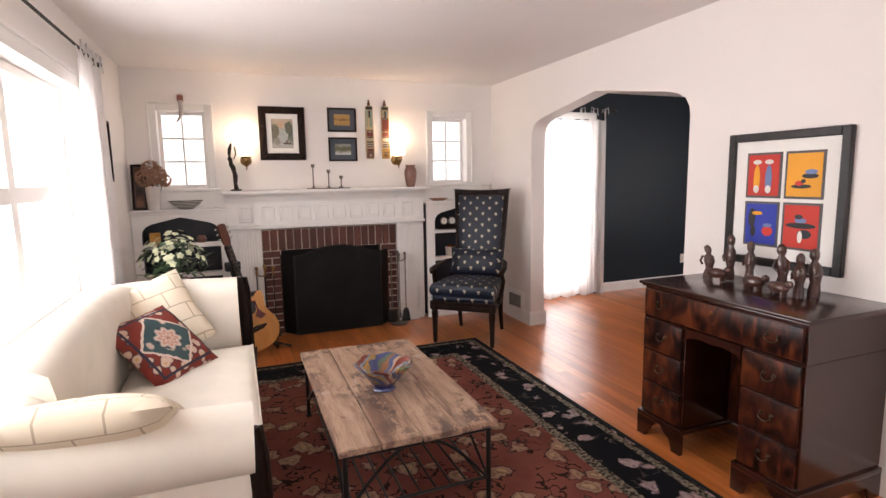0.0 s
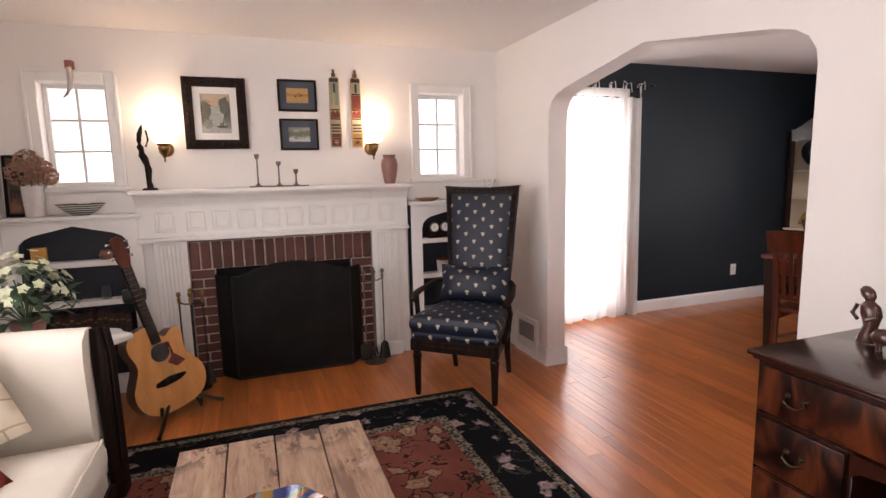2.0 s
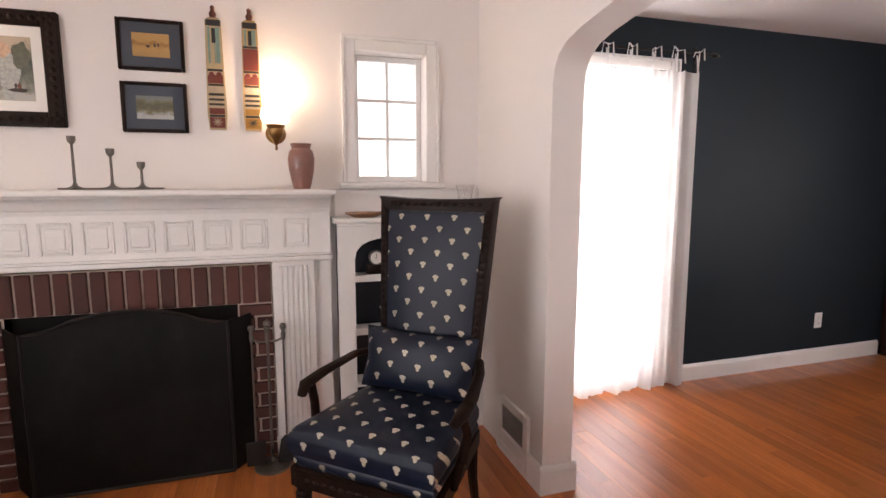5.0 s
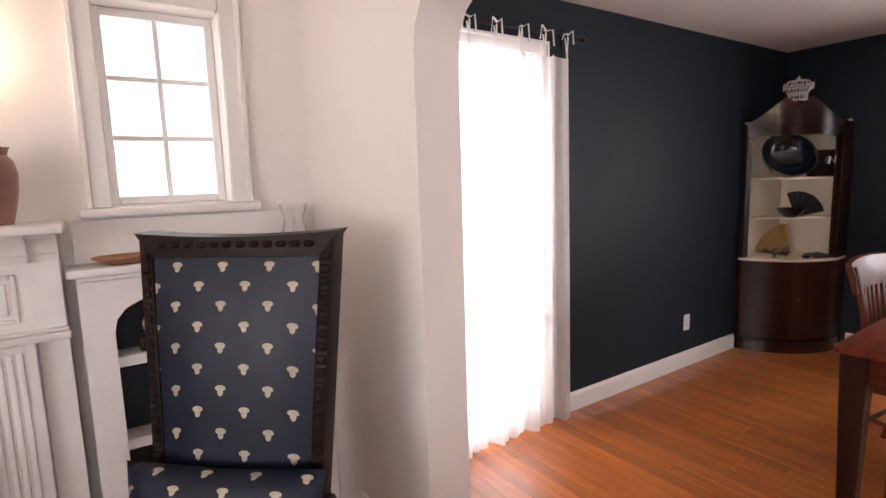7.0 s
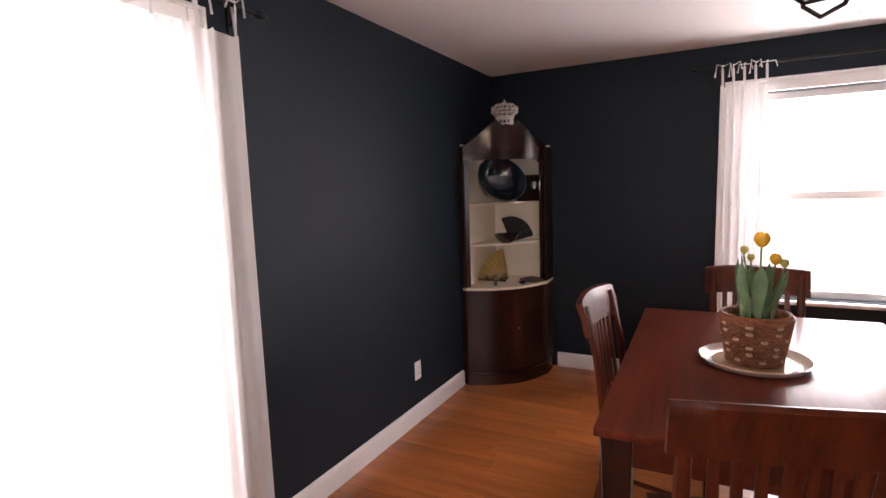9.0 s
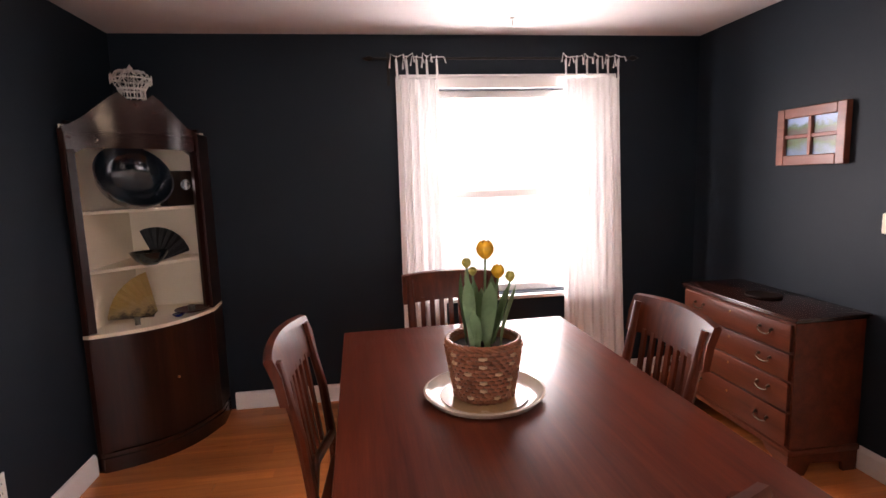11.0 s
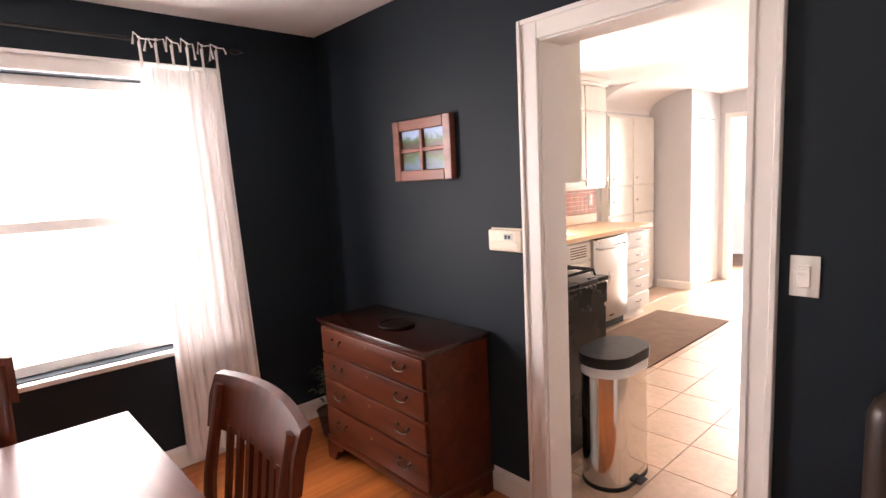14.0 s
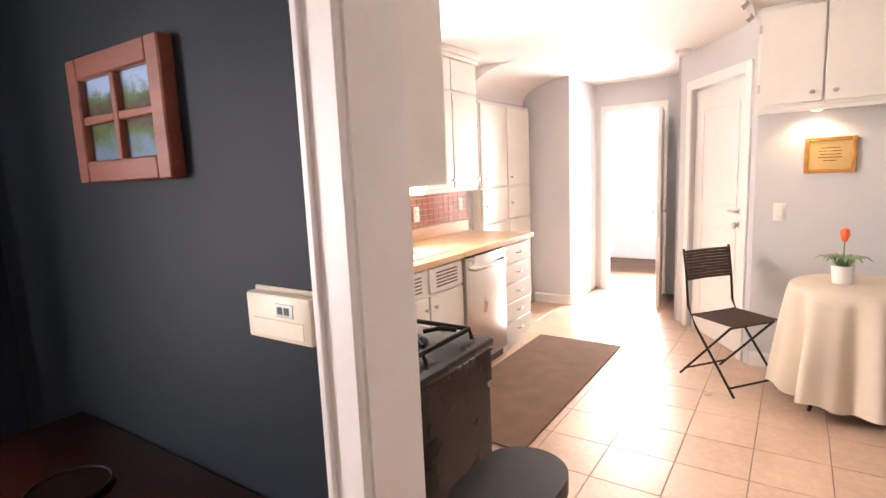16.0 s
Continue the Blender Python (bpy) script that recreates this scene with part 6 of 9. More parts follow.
painted_board(2.318, 0, "tall painted wooden board with dark red bands")
painted_board(2.475, 1, "tall painted wooden board with yellow bands")

# wall lamps
SHADE = glow("lit_glass_shade", (1.0, 0.84, 0.62), 4.5)


def sconce(x):
    t = thing("wall_lamp", (x, YF, 1.6), 0, "brass wall lamp with a lit bell-shaped glass shade", "lamp", "lamps over the mantel")
    bm = bmesh.new()
    lathe(bm, [(0.0, 0.0), (0.048, 0.0), (0.046, 0.008), (0.03, 0.016), (0.012, 0.022), (0.0, 0.024)], seg=24)
    bmesh.ops.rotate(bm, verts=bm.verts, matrix=Euler((math.pi / 2, 0, 0)).to_matrix())
    part("back_plate", bm, BRASS, t, smooth=50)
    bm = bmesh.new()
    tube(bm, [(0, -0.02, 0.0), (0, -0.05, -0.018), (0, -0.08, -0.03), (0, -0.1, -0.02), (0, -0.1, 0.0)], 0.007, 8)
    lathe(bm, [(0.0, -0.085), (0.006, -0.08), (0.007, -0.07), (0.004, -0.062), (0.013, -0.05), (0.016, -0.036), (0.03, -0.016), (0.037, 0.006), (0.034, 0.018), (0.04, 0.024), (0.042, 0.036), (0.0, 0.034)], (0, -0.1, 0), 20)
    part("arm", bm, BRASS, t, smooth=50)
    part("shade", turned([(0.038, 0.037), (0.06, 0.05), (0.068, 0.075), (0.06, 0.105), (0.046, 0.13), (0.05, 0.16), (0.056, 0.175), (0.053, 0.176), (0.043, 0.14), (0.056, 0.105), (0.064, 0.075), (0.03, 0.045)], (0, -0.1, 0), 24), SHADE, t, "glowing warm white glass", smooth=60)
    d = bpy.data.lights.new("sconce_bulb", "POINT")
    d.energy, d.color, d.shadow_soft_size = 2.6, (1.0, 0.76, 0.52), 0.03
    l = new("sconce_bulb", d)
    l.location = (x, YF - 0.1, 1.6 + 0.2)


sconce(1.185)
sconce(2.575)

# horn over the window
t = thing("drinking_horn", (0.695, YF - 0.025, 2.12), 0, "pale curved horn hanging from a small brown bracket", "horn")
part("bracket", boxes(((-0.022, -0.03, -0.03), (0.022, 0.024, 0.025)), bev=0.008, seg=2), OAK_FRAME, t)
bm = bmesh.new()
tube(bm, [(0.0, -0.03, -0.02), (0.004, -0.034, -0.08), (0.0, -0.036, -0.14), (-0.02, -0.036, -0.18), (-0.045, -0.034, -0.205)], [0.016, 0.018, 0.015, 0.01, 0.003], 10)
part("horn", bm, surface("pale_horn", (0.42, 0.36, 0.33), 0.35, var=0.25), t, smooth=60)
# framed picture on the west wall
p = framed("picture", 0.3, 0.42, 0.02, 0.025, DARK_WOOD, "dark framed picture on the window wall", 0.06, PAPER, landscape("grey_print", (0.4, 0.4, 0.4), (0.25, 0.25, 0.25), (0.5, 0.5, 0.48), 0.14, 0.26, 6))
p.location, p.rotation_euler = (XW + 0.001, 5.10, 1.64), (0, 0, radians(90))


# ---------------------------------------------------------------- hearth things
m, b = material("smoky_screen_mesh")
v = coords(m)
smoke = ramp(m, noise_at(m, v, 3.2, 5, 0.65), [(0.42, (0.004, 0.0037, 0.0034)), (0.6, (0.009, 0.0082, 0.0075)), (0.72, (0.02, 0.0185, 0.017))])
link(m, smoke, b.inputs["Base Color"])
b.inputs["Roughness"].default_value, b.inputs["Specular IOR Level"].default_value = 0.55, 0.15
bump(m, b, noise_at(m, v, 700, 1), 0.4, 0.001)
SCREEN = m


def fire_screen():
    t = thing("fire_screen", (1.93, 5.745, 0), 0, "black folding metal fire screen with an arched top", "fire screen")
    bm = bmesh.new()
    n = 14
    top = [(-0.4 + 0.8 * i / n, 0.74 + 0.075 * math.sin(math.pi * min(1, max(0, (i / n - 0.12) / 0.76))) ** 0.7) for i in range(n + 1)]
    prism(bm, [(-0.4, 0.012), (0.4, 0.012)] + top[::-1], -0.006, 0.002, "xz")
    part("centre_leaf", bm, SCREEN, t, smooth=30)
    bm = bmesh.new()
    tube(bm, [(-0.4, -0.004, 0.01)] + [(x, -0.004, z) for x, z in top] + [(0.4, -0.004, 0.01)], 0.008, 6)
    tube(bm, [(-0.4, -0.004, 0.012), (0.4, -0.004, 0.012)], 0.008, 6)
    part("frame", bm, IRON, t)
    for s in (-1, 1):
        bm = bmesh.new()
        pts = [(0.0, 0.012), (0.2, 0.012), (0.2, 0.735), (0.15, 0.745), (0.08, 0.74), (0.0, 0.745)]
        prism(bm, pts, -0.005, 0.002, "xz")
        bmesh.ops.rotate(bm, verts=bm.verts, matrix=Euler((0, 0, radians(52))).to_matrix())
        bmesh.ops.translate(bm, verts=bm.verts, vec=(0.408, 0.0, 0))
        if s < 0:
            bmesh.ops.scale(bm, verts=bm.verts, vec=(-1, 1, 1))
        part("side_leaf", bm, SCREEN, t)


fire_screen()


def fire_tools(x, y, label, tops, brass):
    t = thing("fire_irons", (x, y, 0), 0, label, "fire irons")
    m = BRASS if brass else PEWTER
    part("base", turned([(0.0, 0.0), (0.085, 0.0), (0.085, 0.012), (0.05, 0.02), (0.014, 0.03), (0.0, 0.03)], seg=24), m if not brass else IRON, t, smooth=50)
    bm = bmesh.new()
    rod(bm, (0, 0, 0.025), (0, 0, tops), 0.007)
    tube(bm, [(-0.07, 0, tops - 0.06), (-0.04, 0.0, tops - 0.075), (0.04, 0, tops - 0.075), (0.07, 0, tops - 0.06)], 0.005, 6)
    part("stand", bm, m if not brass else IRON, t)
    bm = bmesh.new()
    bmesh.ops.create_uvsphere(bm, u_segments=12, v_segments=8, radius=0.018, matrix=Matrix.Translation((0, 0, tops + 0.012)))
    part("finial", bm, m, t)
    for k, (dx, dy, kind) in enumerate(((-0.07, -0.02, "shovel"), (0.07, -0.02, "brush"), (0.0, -0.05, "poker"))):
        bm = bmesh.new()
        rod(bm, (dx, dy, 0.12), (dx, dy, tops - 0.03), 0.005)
        tool = part(kind, bm, IRON if brass else PEWTER, t)
        bm = bmesh.new()
        lathe(bm, [(0.0, -0.05), (0.008, -0.045), (0.011, -0.02), (0.007, 0.0), (0.015, 0.014), (0.013, 0.03), (0.0, 0.036)], (dx, dy, tops - 0.02), 12)
        part("knob", bm, m, tool)
        bm = bmesh.new()
        if kind == "shovel":
            box(bm, (dx - 0.045, dy - 0.01, 0.03), (dx + 0.045, dy, 0.15), 0.008, 2)
        elif kind == "brush":
            lathe(bm, [(0.0, 0.0), (0.045, 0.0), (0.028, 0.11), (0.01, 0.13), (0, 0.13)], (dx, dy, 0.03), 12, squash=0.5)
        else:
            tube(bm, [(dx, dy, 0.13), (dx + 0.005, dy, 0.08), (dx + 0.03, dy, 0.06)], [0.006, 0.006, 0.002], 6)
        part("head", bm, IRON, tool)


fire_tools(1.275, 5.72, "black fire irons with brass knobs on a stand", 0.66, True)
fire_tools(2.5, 5.74, "pewter fire irons on a round-footed stand", 0.70, False)


def guitar():
    """Acoustic guitar in the local xz plane, its top looking along -y, foot at the origin."""
    t = thing("guitar", (1.215, 5.30, 0.055), 38, "acoustic cutaway guitar with a pale spruce top resting on its stand", "guitar")
    left = [(0.0, 0.0), (0.10, 0.008), (0.165, 0.045), (0.198, 0.11), (0.196, 0.175), (0.165, 0.235), (0.138, 0.285), (0.136, 0.33), (0.15, 0.385), (0.145, 0.435), (0.105, 0.478), (0.035, 0.49)]
    right = [(0.028, 0.485), (0.03, 0.43), (0.055, 0.405), (0.10, 0.43), (0.138, 0.425), (0.148, 0.385), (0.136, 0.33), (0.138, 0.285), (0.165, 0.235), (0.196, 0.175), (0.198, 0.11), (0.165, 0.045), (0.10, 0.008)]
    ctrl = [Vector((-x, z)) for x, z in left] + [Vector(q) for q in right]
    out, n = [], len(ctrl)
    for i in range(n):
        a, b, c, d = ctrl[i - 1], ctrl[i], ctrl[(i + 1) % n], ctrl[(i + 2) % n]
        for f in (0.0, 0.34, 0.67):
            q = 0.5 * (2 * b + (c - a) * f + (2 * a - 5 * b + 4 * c - d) * f * f + (3 * b - a - 3 * c + d) * f ** 3)
            out.append((q.x, q.y))
    out = out[::-1]
    bm = bmesh.new()
    prism(bm, out, 0.003, 0.1, "xz")
    lean = Euler((radians(-12), radians(-9), 0)).to_matrix()

    def place(b):
        bmesh.ops.rotate(b, verts=b.verts, matrix=lean)
        return b
    part("sides", place(bm), timber("rosewood", (0.02, 0.007, 0.004), (0.07, 0.025, 0.012), 2), t, smooth=30)
    bm = bmesh.new()
    prism(bm, [(x, z) for x, z in out], -0.002, 0.0028, "xz")
    part("soundboard", place(bm), SPRUCE, t, "pale spruce top", smooth=30)
    bm = bmesh.new()
    lathe(bm, [(0.0, 0.0), (0.05, 0.0), (0.05, 0.0015), (0.0, 0.0015)], seg=28)
    bmesh.ops.rotate(bm, verts=bm.verts, matrix=Euler((math.pi / 2, 0, 0)).to_matrix())
    bmesh.ops.translate(bm, verts=bm.verts, vec=(0.0, -0.0025, 0.33))
    part("sound_hole", place(bm), BLACK_PLASTIC, t)
    bm = bmesh.new()
    prism(bm, [(0.03, 0.375), (0.062, 0.37), (0.066, 0.3), (0.115, 0.235), (0.06, 0.222), (0.02, 0.262), (0.05, 0.29), (0.056, 0.33)], -0.0045, -0.0021, "xz")
    part("pickguard", place(bm), surface("tortoise_shell", (0.12, 0.014, 0.010), 0.2, var=0.6, scale=25), t, "dark red pickguard")
    bm = bmesh.new()
    prism(bm, [(-0.085, 0.16), (-0.04, 0.148), (0.05, 0.148), (0.09, 0.165), (0.085, 0.175), (0.0, 0.19), (-0.08, 0.18)], -0.012, -0.0021, "xz")
    part("bridge", place(bm), DARK_WOOD, t)
    bm = bmesh.new()
    box(bm, (-0.026, -0.012, 0.385), (0.026, 0.02, 0.83), 0.006, 2)
    part("neck", place(bm), DARK_WOOD, t)
    for k in range(15):
        z = 0.83 - 0.42 * (1 - 2 ** (-(k + 1) / 12)) * 1.55
        if z > 0.39:
            part("fret", place(boxes(((-0.026, -0.0135, z), (0.026, -0.0118, z + 0.0022)), bev=0)), PEWTER, t)
    bm = bmesh.new()
    prism(bm, [(-0.022, 0.831), (0.022, 0.831), (0.034, 0.87), (0.031, 0.985), (0.01, 0.998), (0.0, 0.99), (-0.01, 0.998), (-0.031, 0.985), (-0.034, 0.87)], -0.01, 0.008, "xz")
    hs = part("headstock", place(bm), CHAIR_WOOD, t)
    for s in (-1, 1):
        for z in (0.885, 0.925, 0.965):
            bm = bmesh.new()
            rod(bm, (s * 0.03, 0.0, z), (s * 0.05, 0.0, z), 0.003)
            bmesh.ops.create_uvsphere(bm, u_segments=8, v_segments=6, radius=0.008, matrix=Matrix.Translation((s * 0.052, 0, z)))
            part("tuning_peg", place(bm), CHROME, hs)
    for k in range(6):
        bm = bmesh.new()
        rod(bm, (-0.026 + 0.0104 * k, -0.0155, 0.17), (-0.018 + 0.0072 * k, -0.0145, 0.832), 0.0006, seg=4)
        part("string", place(bm), PEWTER, t)
    s = thing("guitar_stand", (1.20, 5.325, 0), 20, "black tubular guitar stand", "stand")
    bm = bmesh.new()
    tube(bm, [(0.0, 0.1, 0.1), (-0.06, 0.14, 0.4), (-0.11, 0.2, 0.6), (-0.13, 0.19, 0.68)], 0.011, 8)
    part("upright", bm, BLACK_PLASTIC, s)
    bm = bmesh.new()
    tube(bm, [(-0.13, 0.19, 0.68), (-0.15, 0.16, 0.71), (-0.155, 0.1, 0.70)], 0.012, 8)
    box(bm, (-0.2, 0.07, 0.66), (-0.09, 0.12, 0.73), 0.01, 2)
    part("neck_yoke", bm, BLACK_PLASTIC, s)
    for p in ((0.24, 0.02, 0.012), (-0.16, -0.26, 0.012), (-0.02, 0.3, 0.012)):
        bm = bmesh.new()
        tube(bm, [(0.0, 0.1, 0.13), (p[0] * 0.5, 0.1 + (p[1] - 0.1) * 0.5, 0.06), p], 0.010, 8)
        lg = part("leg", bm, BLACK_PLASTIC, s)
        bm = bmesh.new()
        bmesh.ops.create_uvsphere(bm, u_segments=8, v_segments=6, radius=0.012, matrix=Matrix.Translation(p))
        part("rubber_foot", bm, BLACK_PLASTIC, lg)
    for x in (-0.1, 0.1):
        bm = bmesh.new()
        tube(bm, [(0.0, 0.1, 0.1), (x, 0.04, 0.07), (x, -0.06, 0.045), (x, -0.075, 0.09)], 0.009, 8)
        part("cradle_arm", bm, BLACK_PLASTIC, s)

    for ob in (t, s):
        ob.scale = (1.07, 1.07, 1.07)


guitar()


# ---------------------------------------------------------------- armchair
def motif_cloth():
    """Navy satin with a lattice of small cream motifs."""
    m, b = material("navy_motif_satin")
    sep = node(m, "ShaderNodeSeparateXYZ", Vector=coords(m))
    u, v = sep.outputs[0], calc(m, "ADD", sep.outputs[2], sep.outputs[1])
    mask = None
    for o in (0.0, 0.5):
        cu = calc(m, "MULTIPLY", calc(m, "SUBTRACT", calc(m, "FRACT", calc(m, "ADD", calc(m, "DIVIDE", u, 0.122), 0.25 + o)), 0.5), 0.122)
        cv = calc(m, "MULTIPLY", calc(m, "SUBTRACT", calc(m, "FRACT", calc(m, "ADD", calc(m, "DIVIDE", v, 0.118), o)), 0.5), 0.118)
        for dy, rx, ry in ((0.005, 0.0138, 0.0088), (-0.0065, 0.0072, 0.0105)):
            e = calc(m, "ADD", calc(m, "POWER", calc(m, "ABSOLUTE", calc(m, "DIVIDE", cu, rx)), 2.0), calc(m, "POWER", calc(m, "ABSOLUTE", calc(m, "DIVIDE", calc(m, "SUBTRACT", cv, dy), ry)), 2.0))
            k = calc(m, "LESS_THAN", e, 1.0)
            mask = k if mask is None else calc(m, "MAXIMUM", mask, k)
    n = noise_at(m, coords(m), 420, 2)
    nav = ramp(m, noise_at(m, coords(m), 9, 3), [(0.3, (0.0035, 0.006, 0.016)), (0.7, (0.006, 0.0105, 0.026))])
    thread = ramp(m, n, [(0.3, (0.30, 0.25, 0.17)), (0.7, (0.60, 0.54, 0.42))])
    link(m, mix(m, mask, nav, thread), b.inputs["Base Color"])
    b.inputs["Roughness"].default_value = 0.45
    b.inputs["Specular IOR Level"].default_value = 0.34
    bump(m, b, calc(m, "ADD", calc(m, "MULTIPLY", n, 0.4), mask), 0.25, 0.002)
    return m


MOTIF = motif_cloth()


def soft_block(a, b, bulge, n=10, edge=0.4):
    """A cushion block that swells on top."""
    bm = bmesh.new()
    bmesh.ops.create_cube(bm, size=2)
    bmesh.ops.subdivide_edges(bm, edges=bm.edges[:], cuts=n, use_grid_fill=True)
    c, h = [(p + q) / 2 for p, q in zip(a, b)], [(q - p) / 2 for p, q in zip(a, b)]
    for v in bm.verts:
        u = v.co.copy()
        f = (1 - abs(u.x) ** 4) * (1 - abs(u.y) ** 4)
        r = 1 - 0.06 * max(0, abs(u.z) - 0.3) * max(abs(u.x), abs(u.y)) ** 6
        v.co = Vector((c[0] + h[0] * u.x * r, c[1] + h[1] * u.y * r, c[2] + h[2] * u.z + (bulge * f if u.z > 0 else 0) * u.z))
    return bm


def armchair():
    t = thing("armchair", (2.975, 5.055, 0), -42, "high-backed carved dark armchair in navy fabric with cream motifs", "armchair")
    # local front is -y
    for s in (-1, 1):
        bm = bmesh.new()
        lathe(bm, [(0.0, 0.0), (0.016, 0.0), (0.02, 0.03), (0.024, 0.2), (0.03, 0.27), (0.022, 0.28), (0.032, 0.3), (0.0, 0.3)], (s * 0.255, -0.25, 0), 14)
        lg = part("leg", bm, DARK_WOOD, t, smooth=40)
        bm = bmesh.new()
        tube(bm, [(s * 0.2, 0.30, 0.0), (s * 0.2, 0.255, 0.16), (s * 0.2, 0.24, 0.33)], [0.017, 0.021, 0.026], 8)
        part("leg", bm, DARK_WOOD, t)
        bm = bmesh.new()
        for k in range(4):
            box(bm, (s * 0.255 - 0.012, -0.287, 0.318 + 0.012 * k), (s * 0.255 + 0.012, -0.281, 0.326 + 0.012 * k), 0.002)
        part("rosette", bm, DARK_WOOD, lg)
    bm = bmesh.new()
    prism(bm, [(-0.29, -0.282), (0.29, -0.282), (0.225, 0.27), (-0.225, 0.27)], 0.3, 0.375, "xy")
    bmesh.ops.bevel(bm, geom=bm.edges[:], offset=0.006, segments=2, affect="EDGES")
    part("seat_frame", bm, DARK_WOOD, t)
    for k in range(13):
        x = -0.21 + 0.035 * k
        bm = bmesh.new()
        lathe(bm, [(0, 0), (0.015, 0), (0.009, 0.006), (0, 0.008)], seg=8, squash=0.6)
        for v in bm.verts:
            v.co = Vector((x + v.co.x, -0.281 - v.co.z, 0.338 + v.co.y))
        part("carved_bead", bm, DARK_WOOD, t, smooth=60)
    bm = soft_block((-0.275, -0.275, 0.375), (0.275, 0.235, 0.425), 0.012)
    for v in bm.verts:
        v.co.x *= 1 - 0.16 * (v.co.y + 0.275) / 0.5
    part("seat_pad", bm, MOTIF, t, smooth=70)
    bm = soft_block((-0.285, -0.295, 0.424), (0.285, 0.20, 0.52), 0.03)
    for v in bm.verts:
        v.co.x *= 1 - 0.14 * (v.co.y + 0.295) / 0.5
    part("seat_cushion", bm, MOTIF, t, smooth=70)
    # backrest leans backwards and widens upwards
    lean = 0.14

    def back(b):
        for v in b.verts:
            h = v.co.z - 0.42
            v.co.y += 0.225 + lean * h
            v.co.x *= 0.735 + 0.23 * h
        return b
    bm = bmesh.new()
    box(bm, (-0.235, -0.03, 0.46), (0.235, 0.03, 1.25))
    bmesh.ops.subdivide_edges(bm, edges=bm.edges[:], cuts=6, use_grid_fill=True)
    for v in bm.verts:
        if v.co.y < 0:
            v.co.y -= 0.02 * (1 - (v.co.x / 0.24) ** 4) * (1 - ((v.co.z - 0.85) / 0.4) ** 4)
    part("back_panel", back(bm), MOTIF, t, smooth=60)
    for s in (-1, 1):
        part("back_post", back(boxes(((s * 0.236, -0.035, 0.36), (s * 0.275, 0.04, 1.305)), bev=0.006, seg=2)), DARK_WOOD, t)
        for k in range(24):
            z = 0.53 + 0.031 * k
            part("carved_bead", back(boxes(((s * 0.243, -0.042, z), (s * 0.268, -0.0352, z + 0.021)), bev=0.003)), DARK_WOOD, t, smooth=50)
    bm = bmesh.new()
    n = 16
    tops = [(-0.285 + 0.57 * i / n, 1.312 - 0.012 * math.sin(math.pi * i / n)) for i in range(n + 1)]
    prism(bm, [(-0.235, 1.252), (0.235, 1.252)] + tops[::-1], -0.036, 0.04, "xz")
    part("crest_rail", back(bm), DARK_WOOD, t, smooth=20)
    for k in range(12):
        x = -0.21 + 0.038 * k
        bm = bmesh.new()
        lathe(bm, [(0, 0), (0.017, 0), (0.01, 0.006), (0, 0.008)], seg=8, squash=0.55)
        for v in bm.verts:
            v.co = Vector((x + v.co.x, -0.037 - v.co.z, 1.282 + v.co.y))
        part("carved_bead", back(bm), DARK_WOOD, t, smooth=60)
    for s in (-1, 1):
        bm = bmesh.new()
        tube(bm, [(s * 0.225, 0.255, 0.66), (s * 0.275, 0.12, 0.665), (s * 0.31, -0.05, 0.64), (s * 0.315, -0.15, 0.625), (s * 0.30, -0.19, 0.60)], [0.018, 0.02, 0.024, 0.026, 0.018], 10, flat=0.7)
        a = part("arm", bm, DARK_WOOD, t, smooth=50)
        bm = bmesh.new()
        tube(bm, [(s * 0.305, -0.13, 0.62), (s * 0.315, -0.10, 0.54), (s * 0.30, -0.11, 0.44), (s * 0.272, -0.13, 0.35)], [0.018, 0.017, 0.019, 0.022], 8)
        part("arm_support", bm, DARK_WOOD, a, smooth=50)
    c = thing("lumbar_cushion", (0, 0, 0), 0, "navy lumbar cushion with cream motifs lying on the armchair", "cushion")
    bm = pillow_mesh(0.50, 0.25, 0.13)
    bmesh.ops.rotate(bm, verts=bm.verts, matrix=Euler((radians(-14), 0, 0)).to_matrix())
    part("cover", bm, MOTIF, c, smooth=70)
    c.matrix_basis = pose(2.975, 5.055, 0, 0, 0, -42) @ pose(0, 0.155, 0.655)


armchair()


